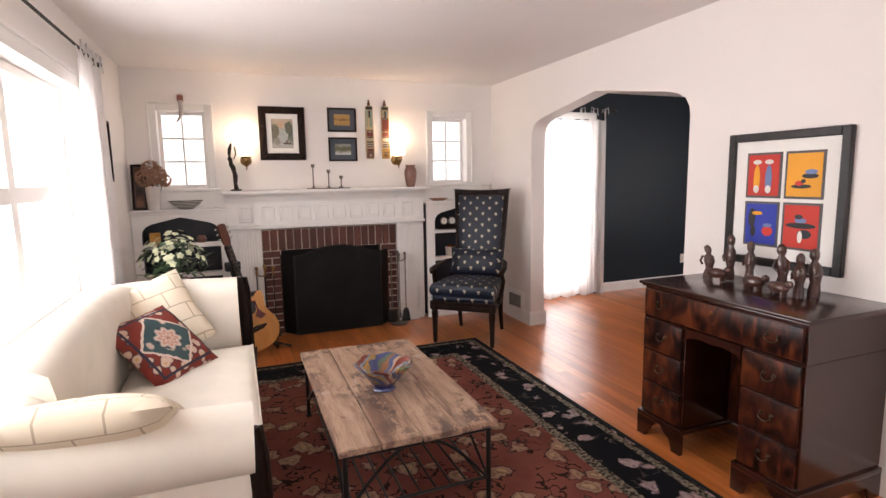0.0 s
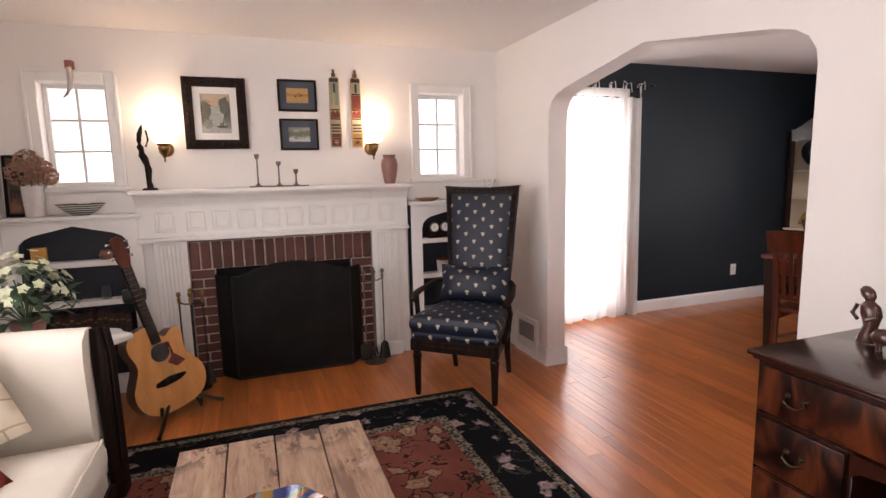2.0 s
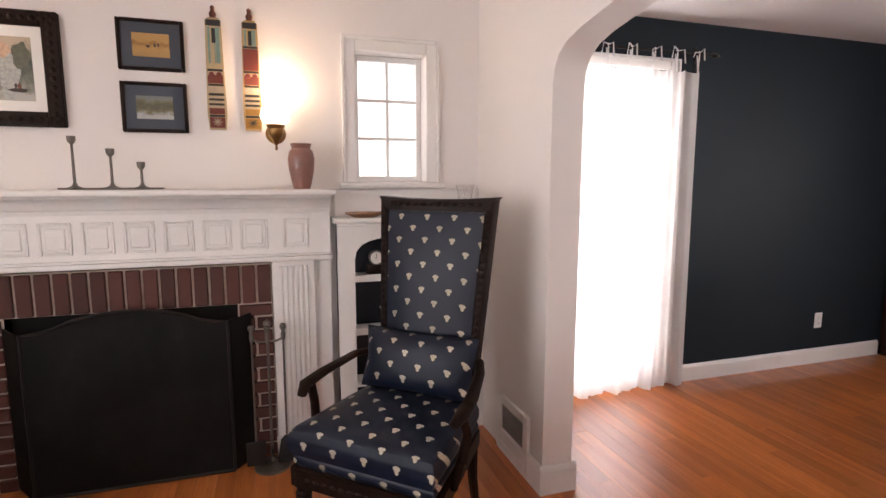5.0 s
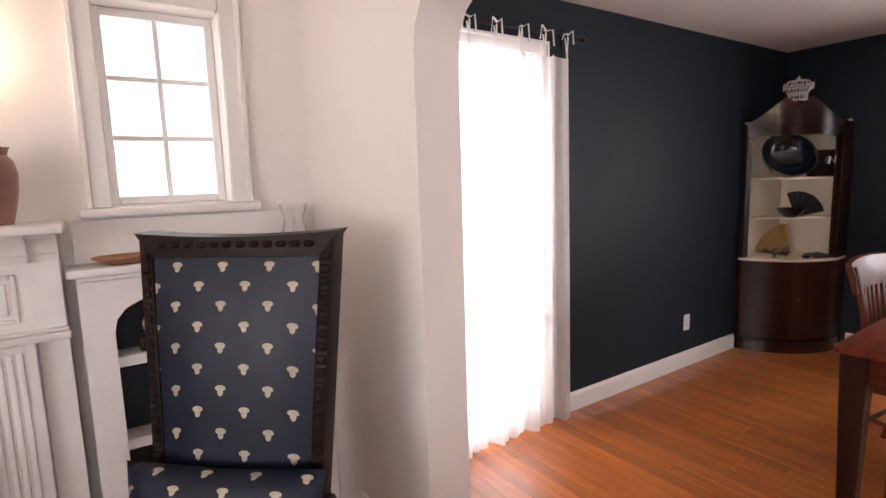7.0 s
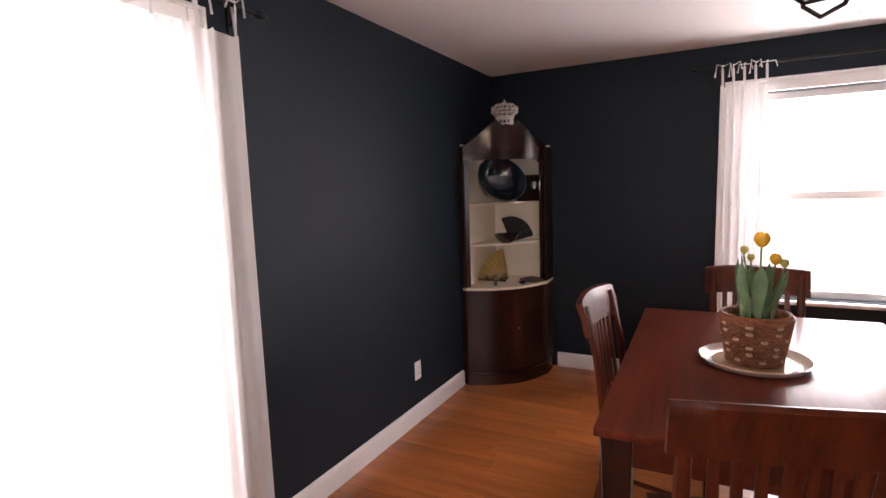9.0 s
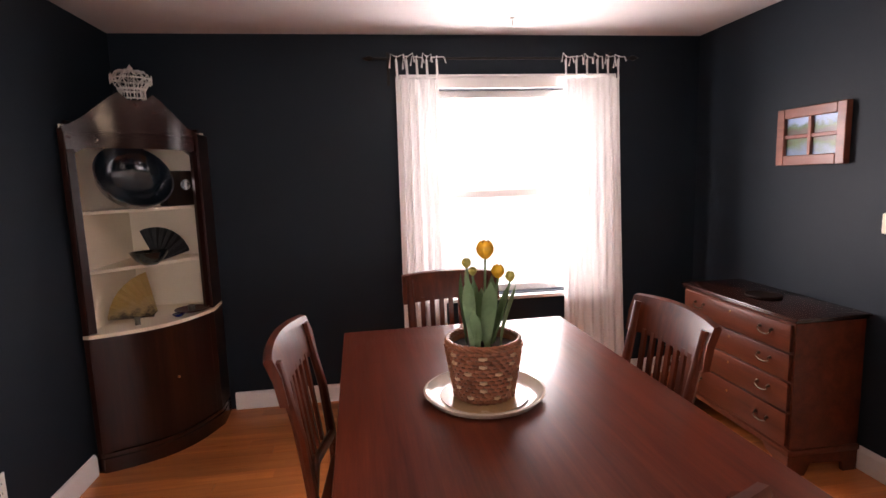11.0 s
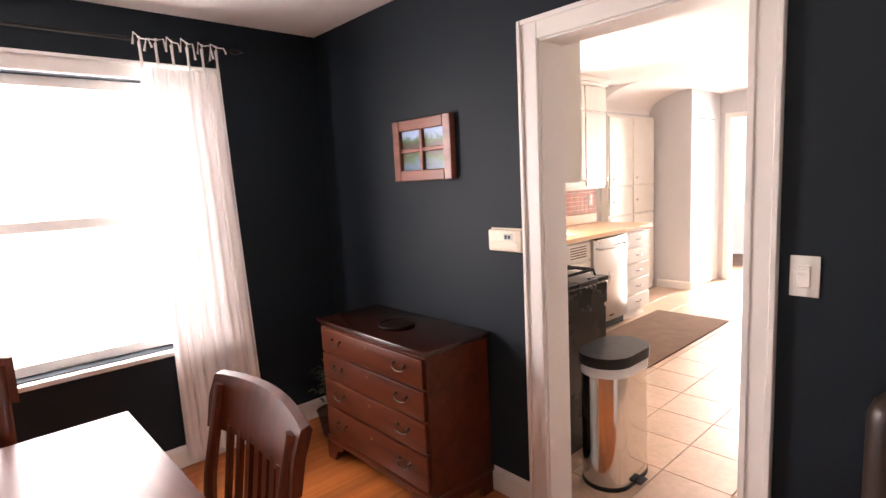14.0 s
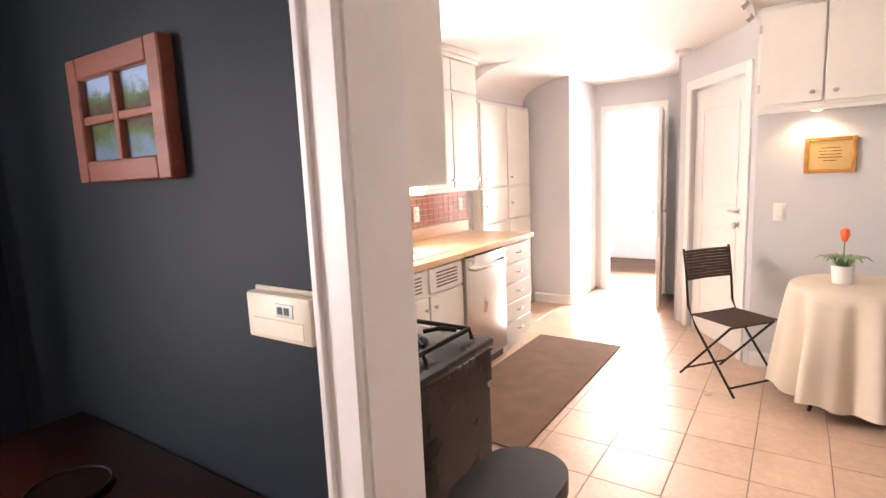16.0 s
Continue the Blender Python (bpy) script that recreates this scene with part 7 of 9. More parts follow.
# ---------------------------------------------------------------- living room: sofa
def sofa():
    t = thing("sofa", (0, 0, 0), 0, "long ivory linen sofa with dark carved wooden arm fronts", "sofa")
    x0, x1, y0, y1 = 0.36, 1.10, 2.55, 4.38
    part("base", boxes(((x0 + 0.03, y0 + 0.1, 0.13), (x1 - 0.03, y1 - 0.1, 0.33)), bev=0.015, seg=2), LINEN, t)
    bm = soft_block((x0 + 0.15, y0 + 0.24, 0.32), (x1 + 0.02, y1 - 0.27, 0.465), 0.03, 14)
    for v in bm.verts:
        v.co.z += 0.004 * math.sin(v.co.y * 26) * (1 if v.co.z > 0.4 else 0)
    part("seat_cushion", bm, LINEN, t, smooth=70)
    bm = bmesh.new()
    z = 0.455
    tube(bm, [(x1 + 0.012, y0 + 0.25 + (y1 - y0 - 0.53) * i / 30, z + 0.003 * math.sin(i * 1.9)) for i in range(31)], 0.006, 6)
    part("piping", bm, LINEN, t)
    # back and far arm sweep round in one padded curve
    def padded(path, prof, name):
        bm2 = bmesh.new()
        rows = []
        for (x, y, nx, ny, h) in path:
            rows.append([bm2.verts.new((x + nx * u, y + ny * u, 0.2 + (h - 0.2) * w)) for u, w in prof])
        for a, b in zip(rows, rows[1:]):
            for k in range(len(prof)):
                q = (k + 1) % len(prof)
                bm2.faces.new((a[k], a[q], b[q], b[k]))
        bm2.faces.new(rows[0]), bm2.faces.new(rows[-1][::-1])
        return part(name, bm2, LINEN, t, smooth=60)
    prof = [(0.0, 0.0), (0.0, 0.85), (-0.02, 0.95), (0.02, 1.0), (0.09, 1.01), (0.15, 0.96), (0.165, 0.85), (0.15, 0.4), (0.13, 0.0)]
    n = 24
    path = []
    for i in range(n + 1):
        f = i / n
        y = y0 + 0.2 + (y1 - y0 - 0.4) * f
        path.append((x0, y, 1, 0, 0.86 + 0.05 * math.sin(math.pi * f)))
    padded(path, prof, "backrest")
    path = []
    for i in range(11):
        a = math.pi / 2 * i / 10
        path.append((x0 + 0.2 - 0.2 * math.cos(a), y1 - 0.2 + 0.2 * math.sin(a), math.cos(a), -math.sin(a), 0.845))
    path += [(x0 + 0.2 + (x1 - x0 - 0.25) * k / 6, y1, 0, -1, 0.845 - 0.02 * k / 6) for k in range(1, 7)]
    padded(path, prof, "arm")
    # near arm: a fat roll
    bm = bmesh.new()
    box(bm, (x0 + 0.02, y0 + 0.05, 0.14), (x1 - 0.03, y0 + 0.2, 0.58), 0.03, 2)
    rod(bm, (x0 + 0.02, y0 + 0.11, 0.59), (x1 - 0.02, y0 + 0.11, 0.57), 0.125, 0.115, 28)
    part("arm", bm, LINEN, t, smooth=50)
    bm = bmesh.new()
    tube(bm, [(x0 + 0.06, y0 + 0.16, 0.2), (x0 + 0.06, y0 + 0.14, 0.58), (x0 + 0.07, y0 + 0.18, 0.70), (x0 + 0.08, y0 + 0.21, 0.76), (x0 + 0.08, y0 + 0.22, 0.785)], [0.1, 0.1, 0.09, 0.06, 0.012], 16)
    part("corner_padding", bm, LINEN, t, smooth=60)
    # carved fronts
    for y, h in ((y1 - 0.04, 0.82), (y0 + 0.09, 0.60)):
        bm = bmesh.new()
        tube(bm, [(x1 - 0.01, y, 0.1), (x1 - 0.012, y - 0.005, 0.4), (x1 - 0.02, y, h - 0.1), (x1 - 0.03, y + 0.02, h)], [0.03, 0.032, 0.036, 0.03], 12, flat=1.2)
        for k in range(3):
            tube(bm, [(x1 + 0.022, y - 0.02 + 0.02 * k, 0.12), (x1 + 0.022, y - 0.024 + 0.02 * k, 0.4), (x1 + 0.018, y - 0.02 + 0.02 * k, h - 0.08), (x1 + 0.004, y - 0.01 + 0.02 * k, h)], 0.007, 6)
        part("arm_front", bm, DARK_WOOD, t, "dark carved arm front", smooth=60)
    part("front_rail", boxes(((x1 - 0.03, y0 + 0.16, 0.13), (x1 - 0.005, y1 - 0.1, 0.19)), bev=0.006, seg=2), DARK_WOOD, t)
    for x in (x0 + 0.1, x1 - 0.04):
        for y in (y0 + 0.14, y1 - 0.1):
            part("leg", turned([(0.0, 0.0), (0.02, 0.0), (0.03, 0.06), (0.026, 0.13), (0.0, 0.13)], (x, y, 0), 12), DARK_WOOD, t)


sofa()


def cushion_cloth(name, base, line, kind):
    """Cushion covers: 'maze' is ivory with thin angular outlines, 'rosette' a red floral medallion."""
    m, b = material(name)
    v = coords(m)
    sep = node(m, "ShaderNodeSeparateXYZ", Vector=v)
    x, z = sep.outputs[0], sep.outputs[2]
    if kind == "maze":
        br = node(m, "ShaderNodeTexBrick", Vector=node(m, "ShaderNodeCombineXYZ", X=calc(m, "ADD", x, calc(m, "MULTIPLY", z, 0.0)), Y=z).outputs[0], Color1=(0, 0, 0, 1), Color2=(0, 0, 0, 1), Mortar=(1, 1, 1, 1), Scale=1.0)
        br.inputs["Mortar Size"].default_value, br.inputs["Brick Width"].default_value, br.inputs["Row Height"].default_value = 0.0035, 0.17, 0.10
        br.inputs["Mortar Smooth"].default_value = 0.0
        f = calc(m, "GREATER_THAN", br.outputs["Color"], 0.5)
        link(m, mix(m, calc(m, "MULTIPLY", f, 0.75), base, line), b.inputs["Base Color"])
    else:
        ax, az = calc(m, "ABSOLUTE", x), calc(m, "ABSOLUTE", z)
        r = calc(m, "SQRT", calc(m, "ADD", calc(m, "MULTIPLY", x, x), calc(m, "MULTIPLY", z, z)))
        warp = noise_at(m, v, 30, 2)
        loz = calc(m, "MULTIPLY_ADD", warp, 0.03, calc(m, "ADD", ax, az))
        pet = calc(m, "MULTIPLY_ADD", calc(m, "COSINE", calc(m, "MULTIPLY", calc(m, "ARCTAN2", z, x), 8.0)), 0.010, r)
        ro = ramp(m, calc(m, "MULTIPLY", pet, 8.0), [(0.0, (0.25, 0.05, 0.035)), (0.12, (0.58, 0.45, 0.36)), (0.30, (0.42, 0.20, 0.15)), (0.42, (0.58, 0.46, 0.38)), (0.58, (0.035, 0.055, 0.07))])
        v2 = node(m, "ShaderNodeTexVoronoi", Vector=v, Scale=19.0)
        fl = calc(m, "MULTIPLY_ADD", warp, 0.25, v2.outputs["Distance"])
        inside = mix(m, calc(m, "GREATER_THAN", r, 0.072), ro, ramp(m, fl, [(0.22, (0.45, 0.16, 0.11)), (0.36, (0.56, 0.44, 0.36)), (0.52, (0.05, 0.085, 0.09))]))
        outside = ramp(m, fl, [(0.2, (0.50, 0.30, 0.10)), (0.32, (0.58, 0.44, 0.35)), (0.50, (0.52, 0.36, 0.28)), (0.56, (0.03, 0.03, 0.045)), (0.62, (0.19, 0.034, 0.024))])
        col = mix(m, calc(m, "GREATER_THAN", loz, 0.178), inside, outside)
        line = calc(m, "LESS_THAN", calc(m, "ABSOLUTE", calc(m, "SUBTRACT", loz, 0.178)), 0.008)
        col = mix(m, line, col, (0.60, 0.48, 0.40))
        edge = calc(m, "LESS_THAN", calc(m, "ABSOLUTE", calc(m, "SUBTRACT", calc(m, "MAXIMUM", ax, az), 0.165)), 0.006)
        col = mix(m, edge, col, (0.045, 0.04, 0.06))
        link(m, col, b.inputs["Base Color"])
    b.inputs["Roughness"].default_value = 0.9
    b.inputs["Specular IOR Level"].default_value = 0.2
    bump(m, b, noise_at(m, v, 350, 2), 0.3, 0.002)
    return m


MAZE = cushion_cloth("ivory_outline_cloth", (0.70, 0.61, 0.47), (0.34, 0.27, 0.18), "maze")
ROSETTE = cushion_cloth("red_rosette_cloth", (0, 0, 0), (0, 0, 0), "rosette")


def cushion(w, h, d, mat, m, label):
    t = thing("cushion", (0, 0, 0), 0, label, "cushion")
    part("cover", pillow_mesh(w, h, d), mat, t, smooth=75)
    t.matrix_basis = m
    return t


def leaning(at, along, up):
    """A pose with its x axis along one direction and its z axis as near as can be to another."""
    u = Vector(along).normalized()
    y = Vector(up).cross(u).normalized()
    return Matrix.Translation(at) @ Matrix((u, y, u.cross(y))).transposed().to_4x4()


cushion(0.47, 0.47, 0.15, MAZE, leaning((0.62, 4.06, 0.675), (0.37, 0.15, 0.12), (-0.20, 0.24, 0.37)), "ivory cushion with thin brown angular outlines")
cushion(0.42, 0.42, 0.12, ROSETTE, leaning((0.69, 3.74, 0.615), (0.21, 0.31, 0.02), (-0.24, 0.12, 0.24)), "red, navy and cream floral medallion cushion")
cushion(0.52, 0.5, 0.16, MAZE, pose(0.62, 2.75, 0.66, -62, 0, 176), "ivory cushion with thin brown angular outlines")


# ---------------------------------------------------------------- coffee table
def coffee_table():
    t = thing("coffee_table", (1.71, 3.383, 0), 0, "coffee table of worn pale planks on a wrought-iron frame", "table")
    hx, hy, z = 0.338, 0.628, 0.4
    w = 2 * hx / 4
    me = {}
    for i in range(4):
        bm = bmesh.new()
        box(bm, (-w / 2 + 0.002, -hy, -0.028), (w / 2 - 0.002, hy, 0), 0.003)
        part("plank", bm, WORN, t).location = (-hx + (i + 0.5) * w, 0.006 * math.sin(i * 2.4), z - 0.002 * (i % 2))
    bm = bmesh.new()
    for a, b in (((-hx + 0.03, -hy + 0.04), (hx - 0.03, -hy + 0.04)), ((-hx + 0.03, hy - 0.04), (hx - 0.03, hy - 0.04)), ((-hx + 0.03, -hy + 0.04), (-hx + 0.03, hy - 0.04)), ((hx - 0.03, -hy + 0.04), (hx - 0.03, hy - 0.04))):
        box(bm, (a[0] - 0.008, a[1] - 0.008, z - 0.055), (b[0] + 0.008, b[1] + 0.008, z - 0.033), 0.002)
    part("top_frame", bm, IRON, t)
    for sx in (-1, 1):
        for sy in (-1, 1):
            bm = bmesh.new()
            rod(bm, (sx * (hx - 0.03), sy * (hy - 0.04), z - 0.034), (sx * (hx - 0.03), sy * (hy - 0.04), 0.012), 0.011, seg=10)
            lg = part("leg", bm, IRON, t)
            part("foot", turned([(0.0, 0.009), (0.018, 0.01), (0.018, 0.02), (0.0, 0.03)], (sx * (hx - 0.03), sy * (hy - 0.04), 0.004), 10), IRON, lg)
    for s in (-1, 1):
        bm = bmesh.new()
        tube(bm, [(x, s * (hy - 0.04), 0.12 + 0.24 * math.sin(math.pi * (x + hx - 0.03) / (2 * hx - 0.06))) for x in [(-hx + 0.03) + (2 * hx - 0.06) * i / 14 for i in range(15)]], 0.007, 6)
        part("arch_brace", bm, IRON, t)
        bm = bmesh.new()
        tube(bm, [(s * (hx - 0.03), y, 0.12 + 0.24 * math.sin(math.pi * (y + hy - 0.04) / (2 * hy - 0.08))) for y in [(-hy + 0.04) + (2 * hy - 0.08) * i / 18 for i in range(19)]], 0.007, 6)
        part("arch_brace", bm, IRON, t)
        bm = bmesh.new()
        rod(bm, (-hx + 0.03, s * (hy - 0.04), 0.13), (hx - 0.03, s * (hy - 0.04), 0.13), 0.007, seg=8)
        part("stretcher", bm, IRON, t)
    for k in range(9):
        x = -hx + 0.06 + (2 * hx - 0.12) * k / 8
        bm = bmesh.new()
        rod(bm, (x, -hy + 0.04, 0.13), (x, hy - 0.04, 0.13), 0.005, seg=6)
        part("shelf_bar", bm, IRON, t)


m, b = material("worn_plank")
WORN = m
info = m.node_tree.nodes.new("ShaderNodeObjectInfo")
v = coords(m, (16, 1.6, 16))
off = node(m, "ShaderNodeVectorMath", i0=v)
off.operation = "ADD"
link(m, node(m, "ShaderNodeCombineXYZ", X=calc(m, "MULTIPLY", info.outputs["Random"], 43.0), Y=calc(m, "MULTIPLY", info.outputs["Random"], 17.0)).outputs[0], off.inputs[1])
g1, g2 = noise_at(m, off.outputs[0], 1.5, 5, 0.65), noise_at(m, off.outputs[0], 7, 3)
col = ramp(m, calc(m, "ADD", calc(m, "MULTIPLY", g1, 0.7), calc(m, "MULTIPLY", g2, 0.3)), [(0.3, (0.17, 0.095, 0.06)), (0.5, (0.33, 0.21, 0.14)), (0.7, (0.45, 0.315, 0.22))])
knot = noise_at(m, off.outputs[0], 0.6, 5, 0.65)
col = mix(m, ramp(m, knot, [(0.56, (0, 0, 0)), (0.63, (0.8, 0.8, 0.8))]), col, (0.13, 0.065, 0.045))
shift = node(m, "ShaderNodeVectorMath", i0=coords(m, (1, 0.55, 1)))
shift.operation = "ADD"
link(m, node(m, "ShaderNodeCombineXYZ", X=calc(m, "MULTIPLY", info.outputs["Random"], 9.0), Y=calc(m, "MULTIPLY", info.outputs["Random"], 23.0)).outputs[0], shift.inputs[1])
flake = noise_at(m, shift.outputs[0], 13, 6, 0.7)
where = ramp(m, noise_at(m, shift.outputs[0], 3.1, 2), [(0.47, (0, 0, 0)), (0.56, (1, 1, 1))])
col = mix(m, calc(m, "MULTIPLY", where, ramp(m, flake, [(0.50, (0, 0, 0)), (0.54, (0.9, 0.9, 0.9))])), col, (0.07, 0.04, 0.03))
col = mix(m, calc(m, "MULTIPLY", where, ramp(m, flake, [(0.34, (0.75, 0.75, 0.75)), (0.40, (0, 0, 0))])), col, (0.40, 0.34, 0.30))
col = mix(m, ramp(m, noise_at(m, shift.outputs[0], 9, 5, 0.7), [(0.63, (0, 0, 0)), (0.66, (0.7, 0.7, 0.7))]), col, (0.16, 0.045, 0.03))
link(m, col, b.inputs["Base Color"])
b.inputs["Roughness"].default_value = 0.62
bump(m, b, calc(m, "ADD", g1, g2), 0.45, 0.003)
coffee_table()

t = thing("glass_bowl", (1.69, 3.27, 0.401), 0, "flared blown-glass bowl with rainbow swirls on a blue foot", "bowl")
bm = bmesh.new()
n = 48
prof = [(0.05, 0.0), (0.056, 0.006), (0.046, 0.016), (0.05, 0.026), (0.078, 0.055), (0.11, 0.095), (0.142, 0.132), (0.137, 0.136), (0.103, 0.098), (0.068, 0.06), (0.0, 0.036)]
lathe(bm, prof, seg=n)
for v in bm.verts:
    r = math.hypot(v.co.x, v.co.y)
    a = math.atan2(v.co.y, v.co.x)
    if r > 0.06:
        k = 1 + 0.035 * math.sin(5 * a) * (r - 0.06) / 0.09
        v.co.x, v.co.y = v.co.x * k, v.co.y * k
        v.co.z += 0.008 * math.cos(6 * a) * (r - 0.06) / 0.09
m, b = material("rainbow_glass")
sep = node(m, "ShaderNodeSeparateXYZ", Vector=coords(m))
ang = calc(m, "ARCTAN2", sep.outputs[1], sep.outputs[0])
f = calc(m, "FRACT", calc(m, "ADD", calc(m, "MULTIPLY", ang, 0.4775), calc(m, "MULTIPLY_ADD", noise_at(m, coords(m), 9, 2), 0.8, calc(m, "MULTIPLY", sep.outputs[2], 5.0))))
cr = node(m, "ShaderNodeValToRGB", Fac=f)
cr.color_ramp.interpolation = "CONSTANT"
e = cr.color_ramp.elements
for q, (p_, c_) in enumerate([(0.0, (0.30, 0.04, 0.02)), (0.16, (0.55, 0.42, 0.30)), (0.26, (0.04, 0.10, 0.30)), (0.42, (0.45, 0.13, 0.02)), (0.54, (0.10, 0.22, 0.07)), (0.66, (0.03, 0.05, 0.22)), (0.82, (0.5, 0.30, 0.05)), (0.92, (0.30, 0.40, 0.5))]):
    el = e[q] if q < 2 else e.new(p_)
    el.position, el.color = p_, (*c_, 1)
low = calc(m, "LESS_THAN", sep.outputs[2], 0.05)
link(m, mix(m, low, cr.outputs[0], (0.012, 0.02, 0.12)), b.inputs["Base Color"])
b.inputs["Roughness"].default_value, b.inputs["Transmission Weight"].default_value, b.inputs["Coat Weight"].default_value = 0.05, 0.6, 0.5
part("bowl", bm, m, t, smooth=70)


# ---------------------------------------------------------------- rug
RX0, RX1, RY0, RY1 = 0.60, 2.975, 0.9, 4.98
m, b = material("floral_wool_rug")
v = coords(m)
sep = node(m, "ShaderNodeSeparateXYZ", Vector=v)
x, y = sep.outputs[0], sep.outputs[1]
dx = calc(m, "SUBTRACT", (RX1 - RX0) / 2, calc(m, "ABSOLUTE", x))
dy = calc(m, "SUBTRACT", (RY1 - RY0) / 2, calc(m, "ABSOLUTE", y))
d = calc(m, "MINIMUM", dx, dy)
warp = noise_at(m, v, 7, 3)
wv = node(m, "ShaderNodeVectorMath", i0=v, i1=node(m, "ShaderNodeCombineXYZ", X=calc(m, "MULTIPLY", warp, 0.12), Y=calc(m, "MULTIPLY", noise_at(m, v, 8, 2), 0.12)).outputs[0])
vor = node(m, "ShaderNodeTexVoronoi", Vector=wv.outputs[0], Scale=7.5)
vor2 = node(m, "ShaderNodeTexVoronoi", Vector=wv.outputs[0], Scale=30.0)
lines = noise_at(m, wv.outputs[0], 10, 2, 0.5)
stem = calc(m, "MULTIPLY", calc(m, "LESS_THAN", calc(m, "ABSOLUTE", calc(m, "SUBTRACT", lines, 0.5)), 0.022), calc(m, "GREATER_THAN", noise_at(m, v, 5, 2), 0.52))
petal = calc(m, "ADD", vor.outputs["Distance"], calc(m, "MULTIPLY", vor2.outputs["Distance"], 0.22))
field = ramp(m, noise_at(m, v, 2.5, 3), [(0.35, (0.12, 0.034, 0.025)), (0.65, (0.19, 0.062, 0.045))])
field = mix(m, calc(m, "MULTIPLY", stem, 0.9), field, (0.008, 0.007, 0.006))
flower = ramp(m, petal, [(0.0, (0.06, 0.03, 0.02)), (0.10, (0.30, 0.17, 0.08)), (0.22, (0.36, 0.25, 0.15)), (0.32, (0.16, 0.09, 0.055)), (0.38, (0.30, 0.20, 0.13)), (0.47, (0.22, 0.11, 0.08)), (0.52, (0.018, 0.014, 0.012))])
fk = calc(m, "MULTIPLY", calc(m, "LESS_THAN", petal, 0.54), calc(m, "GREATER_THAN", noise_at(m, v, 1.9, 2), 0.36))
field = mix(m, fk, field, flower)
vorb = node(m, "ShaderNodeTexVoronoi", Vector=wv.outputs[0], Scale=8.0)
pb = calc(m, "ADD", vorb.outputs["Distance"], calc(m, "MULTIPLY", vor2.outputs["Distance"], 0.3))
bord = ramp(m, pb, [(0.0, (0.20, 0.08, 0.075)), (0.14, (0.40, 0.31, 0.29)), (0.26, (0.16, 0.10, 0.10)), (0.32, (0.36, 0.27, 0.26)), (0.44, (0.17, 0.12, 0.12)), (0.50, (0.004, 0.0045, 0.006))])
bord = mix(m, calc(m, "MULTIPLY", stem, 0.35), bord, (0.09, 0.075, 0.06))
gd = ramp(m, noise_at(m, v, 60, 2), [(0.4, (0.02, 0.018, 0.015)), (0.6, (0.20, 0.165, 0.12))])
inner = calc(m, "GREATER_THAN", d, 0.375)
guard = calc(m, "MAXIMUM", calc(m, "MULTIPLY", calc(m, "GREATER_THAN", d, 0.315), calc(m, "LESS_THAN", d, 0.375)), calc(m, "MULTIPLY", calc(m, "GREATER_THAN", d, 0.045), calc(m, "LESS_THAN", d, 0.085)))
col = mix(m, inner, bord, field)
col = mix(m, guard, col, gd)
edge = calc(m, "LESS_THAN", d, 0.03)
col = mix(m, edge, col, (0.012, 0.013, 0.014))
link(m, col, b.inputs["Base Color"])
b.inputs["Roughness"].default_value = 0.95
b.inputs["Specular IOR Level"].default_value = 0.1
bump(m, b, noise_at(m, v, 260, 2), 0.5, 0.003)
single("rug", boxes(((-(RX1 - RX0) / 2, -(RY1 - RY0) / 2, 0.0), ((RX1 - RX0) / 2, (RY1 - RY0) / 2, 0.011)), bev=0.004), m, "large black-bordered floral wool rug with a brick-red field", "rug", loc=((RX0 + RX1) / 2, (RY0 + RY1) / 2, 0.001))


